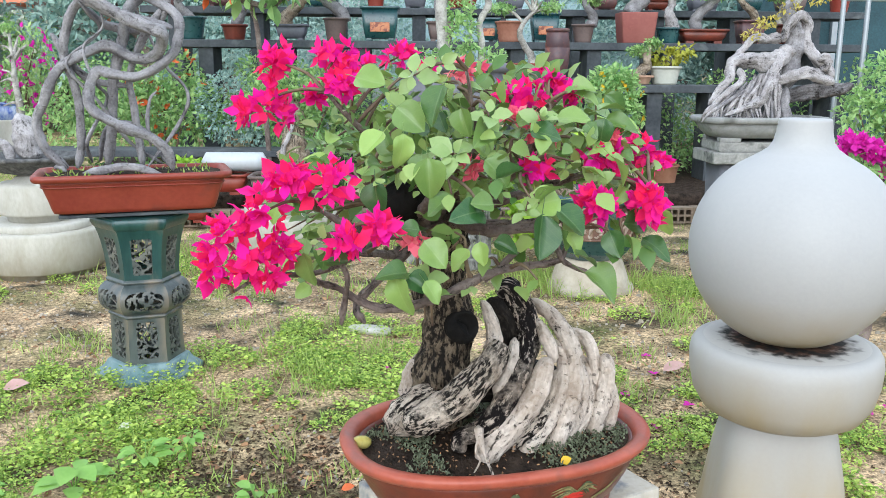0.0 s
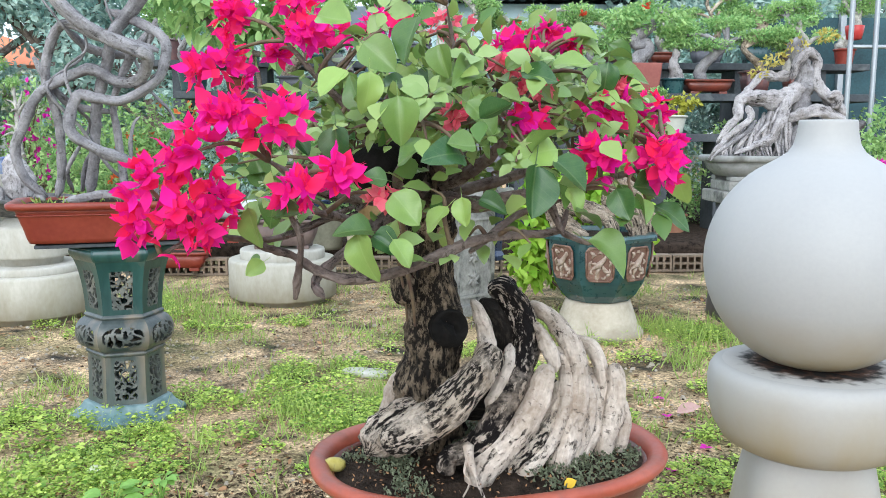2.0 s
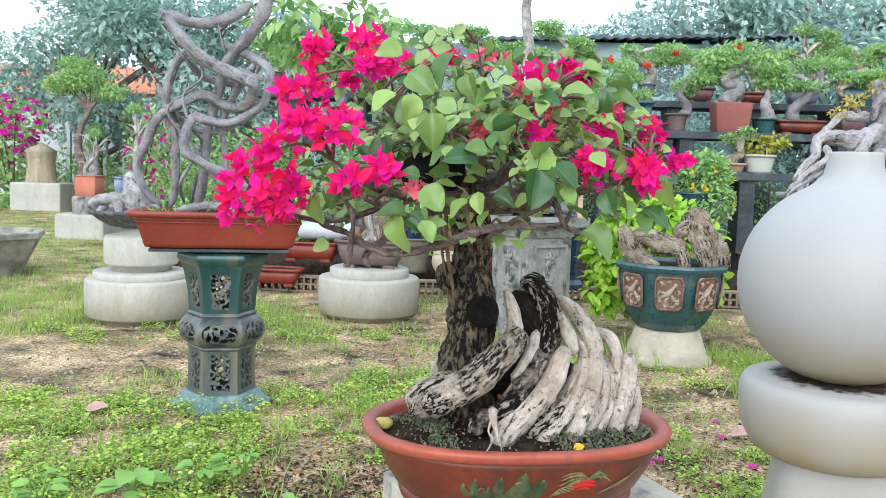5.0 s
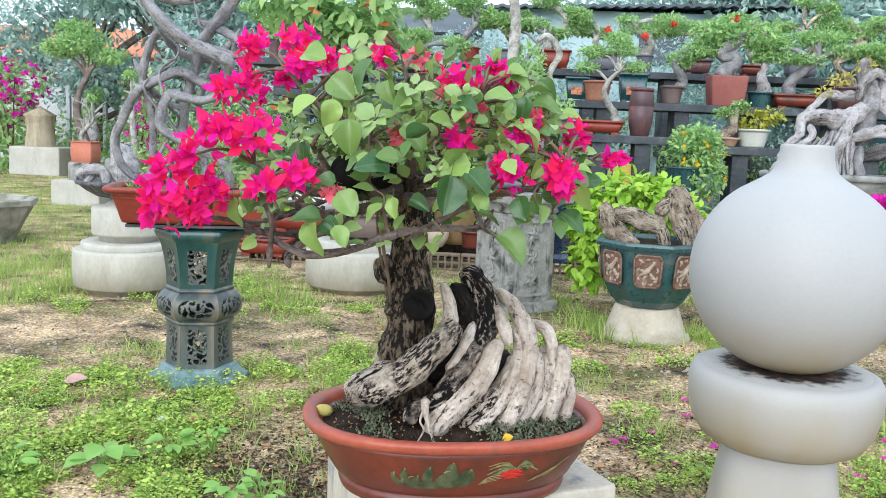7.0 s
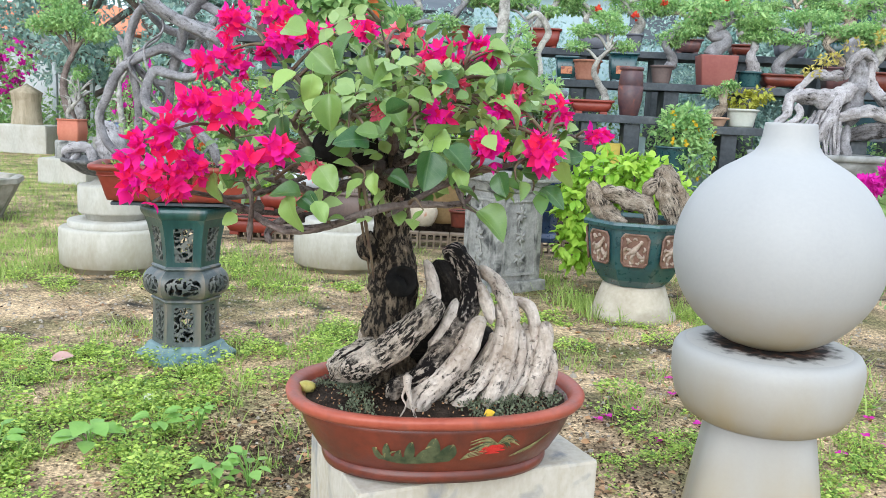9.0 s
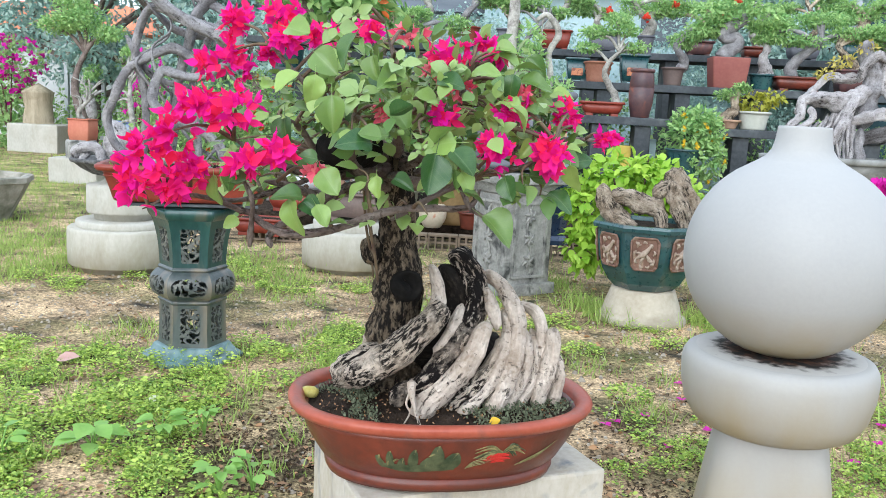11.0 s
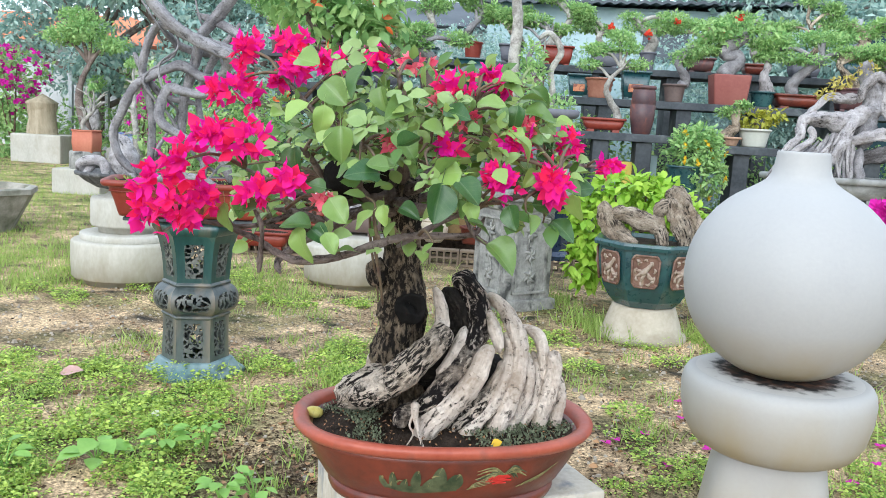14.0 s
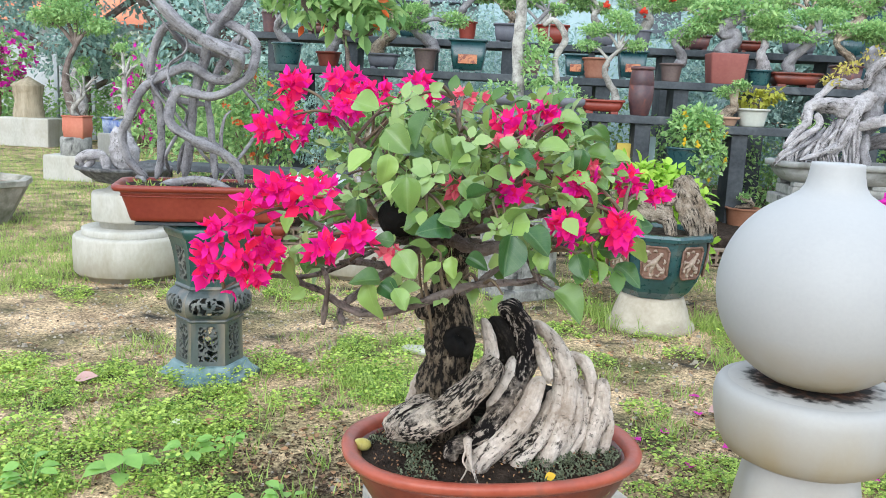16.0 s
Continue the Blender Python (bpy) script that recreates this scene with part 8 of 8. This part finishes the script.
def big_tree(x, y, h, w, n, seed, label="tall dark green garden tree", size=0.10, leaf=M_HAZYLEAF):
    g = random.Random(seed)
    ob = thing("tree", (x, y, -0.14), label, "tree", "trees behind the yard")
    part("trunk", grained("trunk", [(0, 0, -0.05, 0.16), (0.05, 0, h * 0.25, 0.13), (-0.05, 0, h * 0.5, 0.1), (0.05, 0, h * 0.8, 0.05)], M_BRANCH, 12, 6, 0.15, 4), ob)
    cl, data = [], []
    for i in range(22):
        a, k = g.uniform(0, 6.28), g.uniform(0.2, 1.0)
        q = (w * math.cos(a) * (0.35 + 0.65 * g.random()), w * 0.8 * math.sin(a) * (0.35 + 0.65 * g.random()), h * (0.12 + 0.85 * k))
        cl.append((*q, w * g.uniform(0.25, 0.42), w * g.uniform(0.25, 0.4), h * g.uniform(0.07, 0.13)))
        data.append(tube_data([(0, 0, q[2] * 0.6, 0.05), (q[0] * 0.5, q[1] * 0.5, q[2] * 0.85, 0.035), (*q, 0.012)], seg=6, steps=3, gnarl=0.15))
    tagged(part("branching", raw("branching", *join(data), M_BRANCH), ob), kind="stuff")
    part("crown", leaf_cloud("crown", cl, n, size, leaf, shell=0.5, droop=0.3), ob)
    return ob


# trees and woods in the leaf colour that has the haze mixed in
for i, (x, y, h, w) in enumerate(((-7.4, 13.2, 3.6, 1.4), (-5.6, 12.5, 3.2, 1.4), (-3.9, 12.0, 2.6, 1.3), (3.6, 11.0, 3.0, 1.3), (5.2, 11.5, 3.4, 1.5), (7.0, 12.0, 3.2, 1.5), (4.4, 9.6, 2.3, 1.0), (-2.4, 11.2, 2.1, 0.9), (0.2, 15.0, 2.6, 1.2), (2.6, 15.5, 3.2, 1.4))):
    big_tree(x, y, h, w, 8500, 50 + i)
bc = [(x + fill.uniform(-0.5, 0.5), 31 + fill.uniform(-1, 1), fill.uniform(0.4, 3.9), 1.4, 1.0, fill.uniform(0.7, 1.1)) for x in np.arange(-36, 34, 0.5)]
tagged(new("far_woods", leaf_cloud("far_woods", bc, 15000, 0.4, M_HAZYLEAF)), "line of distant green trees", "woods", kind="stuff")
for x, y in ((3.27, 5.0), (3.09, 5.0)):
    solo("steel_post", tube("steel_post", [(0, 0, 0, 0.018), (0, 0, 1.2, 0.018), (0, 0, 2.4, 0.018)], M_STEEL, seg=10, steps=3), (x, y, -0.15), "thin grey steel post", "post", "steel posts")
solo("steel_rail", tube("steel_rail", [(0, 0, 0, 0.014), (0.6, 0, 0, 0.014), (1.2, 0, 0, 0.014)], M_STEEL, seg=10, steps=3), (3.08, 5.02, 1.34), "thin grey steel rail between posts", "rail")
net = thing("shade_screen", (4.9, 7.6, -0.15), "dark blue-green shade net on a steel frame", "shade net")
M_NET = material("shade_net", (0.012, 0.035, 0.045), (0.04, 0.10, 0.12), 0.8, 2, 60, 0.3)
part("net", box("net", 2.4, 0.02, 1.75, M_NET, 0.004, 0.0, 0.01, 6), net)
for x in (-1.2, -0.4, 0.4, 1.2):
    part("post", box("post", 0.05, 0.05, 1.85, M_STEEL, 0.004), net, at=pose(x, -0.04, 0))
hp = thing("hanging_pot", (3.19, 5.15, 1.40), "small red plastic pot hanging from a hook", "flower pot")
part("body", turned("body", [(0.03, -0.0), (0.05, 0.005), (0.062, 0.06), (0.066, 0.10), (0.06, 0.102), (0.055, 0.09)], M_REDPOT, 28, (True, False)), hp)
part("hook", tube("hook", [(0.0, 0, 0.1, 0.003), (0.0, 0, 0.25, 0.003), (0.08, -0.13, 0.32, 0.003)], M_STEEL, seg=6, steps=4), hp)
shrub((3.25, 4.55, ground_z(3.2, 4.5)), [(0.0, 0, 0.72, 0.24, 0.2, 0.24), (0.22, 0, 0.88, 0.25, 0.2, 0.22), (-0.2, 0, 0.55, 0.15, 0.16, 0.16), (0.2, 0, 0.5, 0.3, 0.2, 0.25)], 2600, 0.045, M_BONSAILEAF, "soft blue-green leafy shrub beside posts")

# ---- loose things on the ground ----


def on_ground(p, lift=0.0):
    return np.array([(x, y, ground_z(x, y) + lift) for x, y in (lay(*q) for q in p)])


def weed_density(x, y):
    d = 0.35 + 0.9 * noise.noise(Vector((x * 1.3, y * 1.3, 7))) + 0.5 * noise.noise(Vector((x * 4, y * 4, 2)))
    if x < 0.1 and y < 2.75:
        d += 0.45
    for cx, cy, rx, ry, s in ((-1.75, 2.75, 0.55, 0.35, 1.3), (-0.95, 2.75, 0.35, 0.25, 0.8), (-0.35, 1.75, 0.4, 0.3, 0.9), (0.5, 1.9, 0.35, 0.35, 0.7), (-1.5, 1.95, 0.2, 0.15, 0.7), (0.9, 2.5, 0.5, 0.35, 0.55)):
        d -= s * math.exp(-((x - cx) / rx) ** 2 - ((y - cy) / ry) ** 2)
    for cx, cy, rx, ry, s in ((-1.25, 2.2, 0.35, 0.22, 0.7), (-0.85, 2.25, 0.45, 0.25, 0.6), (-1.3, 1.6, 0.4, 0.3, 0.6), (-0.5, 2.7, 0.3, 0.2, 0.4)):
        d += s * math.exp(-((x - cx) / rx) ** 2 - ((y - cy) / ry) ** 2)
    return d


def bare(x, y):
    """Where the weeds leave the dark soil open."""
    return noise.noise(Vector((x * 2.4, y * 2.4, 31))) + 0.7 * noise.noise(Vector((x * 5.6, y * 5.6, 5))) < 0.0


gw = random.Random(3)
wp, wd, wu, ws = [], [], [], []


def weed(x, y, n, spread, hgt, lo, hi):
    x, y = lay(x, y)
    z = ground_z(x, y)
    for k in range(n):
        a = gw.uniform(0, 6.28)
        r_ = spread * math.sqrt(gw.random())
        wp.append((x + r_ * math.cos(a), y + r_ * math.sin(a), z + hgt * gw.uniform(0.15, 1.0) * (1.1 - 0.6 * r_ / spread)))
        wd.append((math.cos(a), math.sin(a), gw.uniform(-0.2, 0.5)))
        wu.append((gw.gauss(0, 0.55), gw.gauss(-0.1, 0.55), 1))
        ws.append(gw.uniform(lo, hi))


while len(wp) < 28000:
    x, y = gw.uniform(-2.7, 2.2), gw.uniform(1.05, 4.4)
    clump = noise.noise(Vector((x * 3.1, y * 3.1, 11)))
    fine = noise.noise(Vector((x * 8.5, y * 8.5, 4)))
    dn = (weed_density(x, y) - 0.42 + 0.7 * clump + 1.15 * fine) * 1.15 * (1.0 if y < 2.9 else 0.5)
    if gw.random() > dn or (bare(x, y) and gw.random() < 0.9) or ((x - 0.955) ** 2 + (y - 1.515) ** 2 < 0.07) or ((x + 1.19) ** 2 + (y - 2.4) ** 2 < 0.045):
        continue
    weed(x, y, gw.randint(5, 12), 0.035, gw.uniform(0.005, 0.03) + max(0.0, clump) * 0.07, 0.006, 0.015 + 0.009 * max(0.0, clump + fine))
for x, y, h in ((-1.38, 2.2, 0.12), (-1.22, 2.25, 0.10), (-1.05, 2.28, 0.08), (-1.45, 2.12, 0.09), (-0.98, 2.5, 0.09), (-0.85, 2.4, 0.08), (-0.6, 2.75, 0.08), (-0.75, 2.15, 0.07), (-1.3, 1.75, 0.1), (-1.05, 1.6, 0.09), (-1.5, 1.55, 0.1), (-0.9, 1.45, 0.07), (-1.65, 1.8, 0.08), (-0.62, 2.5, 0.08), (-0.4, 2.6, 0.06),
                (1.2, 2.55, 0.07), (0.7, 2.3, 0.05), (1.4, 2.3, 0.08), (0.55, 2.75, 0.07), (-1.75, 3.3, 0.08), (-2.3, 3.2, 0.08), (-1.5, 3.75, 0.12), (-1.35, 3.6, 0.1), (-0.7, 3.5, 0.06), (-2.55, 3.3, 0.08), (1.0, 2.9, 0.08)):
    weed(x, y, 300, 0.10, h, 0.008, 0.022)
mounds = 0
while mounds < 560:
    x, y = gw.uniform(-2.3, 1.9), gw.uniform(1.15, 3.5)
    patch = weed_density(x, y) + 0.8 * noise.noise(Vector((x * 5.5, y * 5.5, 21)))
    if patch < gw.uniform(0.3, 0.9) or (bare(x, y) and gw.random() < 0.93) or ((x - 0.955) ** 2 + (y - 1.515) ** 2 < 0.09) or ((x + 1.19) ** 2 + (y - 2.4) ** 2 < 0.06):
        continue
    mounds += 1
    big = gw.random() ** 2
    weed(x, y, int(50 + 120 * big), 0.03 + 0.06 * big, 0.02 + 0.075 * big * gw.uniform(0.5, 1.0), 0.006, gw.choice((0.012, 0.016, 0.024)))
ws = np.array(ws)
tagged(new("weeds", leaves("weeds", wp, wd, wu, ws, ws * 0.66, M_WEED, LEAF8)), "low bright green creeping weeds", "weeds", kind="stuff")


def grass(name, spots, label, seed):
    """Tufts of blades: (x, y, spread, blades, height)."""
    g = np.random.default_rng(seed)
    p, h = [], []
    for x, y, s, n, hh in spots:
        q = g.normal(size=(n, 2)) * s + (x, y)
        p.append(q)
        h.append(hh * g.uniform(0.5, 1.15, n))
    p, h = np.concatenate(p), np.concatenate(h)
    b = on_ground(p, -0.004)
    d = g.normal(size=(len(p), 3)) * np.array((0.45, 0.45, 0)) + np.array((0, 0, 1.0))
    tagged(new(name, leaves(name, b, d, g.normal(size=(len(p), 3)), h, 0.0045 + h * 0.012, M_GRASS, BLADE)), label, "grass", kind="stuff")


spots = [(0.72, 3.30, 0.07, 220, 0.13), (0.62, 3.45, 0.08, 240, 0.13), (1.25, 3.35, 0.09, 260, 0.12), (1.2, 2.85, 0.07, 160, 0.11), (1.5, 3.2, 0.14, 300, 0.13), (1.65, 2.6, 0.12, 260, 0.14), (1.4, 2.0, 0.1, 160, 0.09), (0.45, 3.9, 0.1, 200, 0.12), (0.0, 3.45, 0.12, 220, 0.08)]
spots += [(-0.35, 3.3, 0.14, 200, 0.08), (-0.6, 2.75, 0.08, 160, 0.08), (-0.55, 2.35, 0.05, 120, 0.09), (-0.25, 2.5, 0.06, 110, 0.08), (-1.1, 3.55, 0.12, 220, 0.1), (-1.35, 3.7, 0.15, 300, 0.12), (-1.55, 3.9, 0.16, 320, 0.13), (-2.55, 3.6, 0.14, 360, 0.11), (-2.75, 3.35, 0.16, 360, 0.1), (-1.7, 3.45, 0.12, 200, 0.08), (0.55, 2.6, 0.07, 120, 0.07), (0.75, 2.15, 0.06, 110, 0.07), (1.1, 2.3, 0.06, 100, 0.07), (-0.05, 2.2, 0.05, 80, 0.07)]
spots += [(gw.uniform(-1.6, 1.9), gw.uniform(2.3, 4.5), 0.05, 45, 0.07) for _ in range(38)]
spots += [(gw.uniform(-1.9, -0.2), gw.uniform(1.25, 2.7), 0.035, 22, gw.uniform(0.04, 0.10)) for _ in range(85)]
grass("grass_tufts", spots, "tufts of thin green grass", 4)
lawn = [(gw.uniform(-7.5, -2.4), gw.uniform(3.9, 9.0), 0.22, 70, 0.07) for _ in range(520)] + [(gw.uniform(-2.6, 2.4), gw.uniform(4.1, 4.6), 0.1, 40, 0.1) for _ in range(26)] + [(gw.uniform(-4.2, -2.5), gw.uniform(3.3, 4.6), 0.12, 60, 0.06) for _ in range(90)]
grass("lawn", lawn, "rough light green lawn grass", 5)

# dry leaves, pebbles, petals
q = []
while len(q) < 2800:
    x, y = gw.uniform(-2.2, 2.0), gw.uniform(1.1, 4.2)
    k = 0.2 + 1.5 * math.exp(-((x + 0.6) / 0.4) ** 2 - ((y - 1.72) / 0.28) ** 2) + 0.4 * math.exp(-((x - 0.9) / 0.5) ** 2 - ((y - 2.2) / 0.7) ** 2)
    if gw.random() < k:
        q.append((x, y))
mould = [(gw.uniform(-2.4, 2.1), gw.uniform(1.1, 4.2)) for _ in range(3000)]
mould += [(gw.gauss(-0.55, 0.28), gw.gauss(1.62, 0.17)) for _ in range(3600)] + [(gw.gauss(0.75, 0.22), gw.gauss(1.75, 0.25)) for _ in range(1500)]
mb = on_ground(mould, 0.004)
ms_ = rng.uniform(0.006, 0.022, len(mb))
tagged(new("leaf_mould", leaves("leaf_mould", mb, rng.normal(size=mb.shape) * np.array((1, 1, 0.3)), rng.normal(size=mb.shape) * 0.5 + np.array((0, 0, 1)), ms_, ms_ * 0.6, material("rotten_leaf", (0.02, 0.015, 0.011), (0.11, 0.075, 0.045), 0.9, 20, 90, 0.3, island=0.9, spec=0.15), LEAF2)), "dark rotting leaf bits on the soil", "leaf litter", kind="stuff")
b = on_ground(q, 0.006)
s = rng.uniform(0.012, 0.048, len(b)) * rng.uniform(0.6, 1.0, len(b))
tagged(new("leaf_litter", leaves("leaf_litter", b, rng.normal(size=b.shape) * np.array((1, 1, 0.15)), rng.normal(size=b.shape) * 0.35 + np.array((0, 0, 1)), s, s * 0.55, M_LITTER, LEAF8)), "scattered dry brown leaves", "leaf litter", kind="stuff")
tw_ = []
for _ in range(170):
    x, y, a, ln = gw.gauss(-0.35, 0.7), gw.uniform(1.2, 3.2), gw.uniform(0, 3.14), gw.uniform(0.03, 0.11)
    x, y = lay(x, y)
    z = ground_z(x, y) + 0.006
    tw_.append(tube_data([(x, y, z, 0.0016), (x + math.cos(a) * ln * 0.5 + gw.uniform(-0.01, 0.01), y + math.sin(a) * ln * 0.5, z + gw.uniform(0, 0.012), 0.002), (x + math.cos(a) * ln, y + math.sin(a) * ln, z, 0.0012)], seg=5, steps=3))
tagged(new("fallen_twigs", raw("fallen_twigs", *join(tw_), M_TWIG)), "thin dry twigs fallen on the soil", "twigs", kind="stuff")
q = [(gw.uniform(-2.6, 2.2), gw.uniform(1.1, 4.4)) for _ in range(6500)]
q = [c for c in q if weed_density(*c) < gw.uniform(0.0, 0.9)]
vs, fs = [], []
for x, y in q:
    r = gw.uniform(0.003, 0.010) * (1.8 if gw.random() < 0.05 else 1)
    x, y = lay(x, y)
    z = ground_z(x, y)
    o = len(vs)
    a0 = gw.uniform(0, 3)
    for k in range(5):
        a = a0 + k * 1.257
        vs.append((x + r * math.cos(a) * gw.uniform(0.7, 1.2), y + r * math.sin(a) * gw.uniform(0.7, 1.2), z))
    for k in range(5):
        a = a0 + k * 1.257 + 0.3
        vs.append((x + r * 0.6 * math.cos(a), y + r * 0.6 * math.sin(a), z + r * 0.8))
    for k in range(5):
        fs.append((o + k, o + (k + 1) % 5, o + 5 + (k + 1) % 5, o + 5 + k))
    fs.append(tuple(o + 5 + k for k in range(5)))
tagged(new("gravel", raw("gravel", vs, fs, M_PEBBLE, False)), "fine beige gravel and small stones", "gravel", kind="stuff")
petal_me = leaves("petal", np.zeros((3, 3)), [(1, 0.1, 0.3), (-0.6, 0.8, 0.4), (-0.4, -0.9, 0.3)], [(0, 0, 1), (0, 0.2, 1), (0.2, 0, 1)], 0.028, 0.022, M_MAGENTA, LEAF8)
for x, y in ((0.945, 2.47), (0.96, 2.05), (1.19, 2.03), (1.24, 2.02), (1.33, 1.98), (0.74, 2.12), (0.62, 2.05), (0.58, 2.02), (1.42, 1.9), (1.2, 1.78), (0.92, 2.3), (1.1, 1.95), (0.78, 1.9), (-0.2, 2.35), (1.58, 2.05), (1.62, 1.98), (1.72, 2.02), (1.66, 2.2), (1.5, 2.3), (1.02, 2.62)):
    x, y = lay(x, y)
    solo("petal", petal_me, (x, y, ground_z(x, y) + 0.008), "magenta fallen flower on the soil", "petal", "fallen petals", turn=gw.uniform(0, 360))
for x, y, l, w, m, lab in ((-1.122, 1.879, 0.055, 0.04, M_WHITEPETAL, "white paper scrap on weeds"), (-1.012, 1.902, 0.055, 0.035, M_LITTER, "upright curled brown leaf on weeds"), (-1.654, 2.172, 0.10, 0.07, material("pinkish_leaf", (0.42, 0.25, 0.22), (0.52, 0.34, 0.3), 0.8, 15, 80, 0.2), "large pinkish dry leaf on soil"),
                           (1.014, 2.298, 0.12, 0.06, bpy.data.materials["pinkish_leaf"], "large pale dry leaf on soil"), (-0.9, 1.8, 0.05, 0.035, M_LITTER, "curled brown leaf on weeds"), (-0.32, 1.55, 0.045, 0.03, M_ORANGE, "orange-brown fallen leaf on soil"), (-1.75, 2.05, 0.06, 0.035, M_LITTER, "dry brown leaf on soil")):
    x, y = lay(x, y)
    solo("dry_leaf", leaves("dry_leaf", [(0, 0, 0)], [(1, 0.4, 0.25)], [(-0.2, -0.5, 0.9)], l, w, m, LEAF8), (x - l / 2, y, ground_z(x, y) + 0.022), lab, "leaf")
solo("flat_stone", loft("flat_stone", [(0.11, 0.05, -0.01), (0.115, 0.055, 0.01), (0.10, 0.045, 0.022)], M_WHITEWASH, 20, 3, wobble=0.15), (*lay(-0.28, 2.75), 0.0), "flat pale stone in the grass", "stone", turn=-12)
for x, y, s in ((-1.22, 1.76, 0.088), (-1.05, 1.90, 0.058), (-0.61, 1.60, 0.052), (-1.45, 1.62, 0.06), (-0.93, 1.98, 0.04), (-0.70, 1.56, 0.05)):
    bl = thing("broadleaf_weed", (x, y, ground_z(x, y)), "broad-leaved bright green weed", "weed", "broadleaf weeds")
    n = 11
    a = rng.uniform(0, 6.28, n)
    hh = rng.uniform(0.04, 0.11, n)
    pp = np.column_stack((np.cos(a) * 0.03, np.sin(a) * 0.03, hh))
    dd = np.column_stack((np.cos(a), np.sin(a), rng.uniform(-0.25, 0.2, n)))
    for p_, d_ in zip(pp, dd):
        ls = s * rng.uniform(0.7, 1.2)
        part("leaf", leaves("leaf", [p_], [d_], [rng.normal(size=3) * 0.15 + np.array((0, -0.2, 1.0))], ls, ls * rng.uniform(0.55, 0.82), M_BROADWEED, LEAF8), bl)
        part("stalk", tube("stalk", [(0, 0, -0.005, 0.003), (p_[0] * 0.4, p_[1] * 0.4, p_[2] * 0.6, 0.002), (*p_, 0.0015)], M_BROADWEED, seg=5, steps=3), bl)
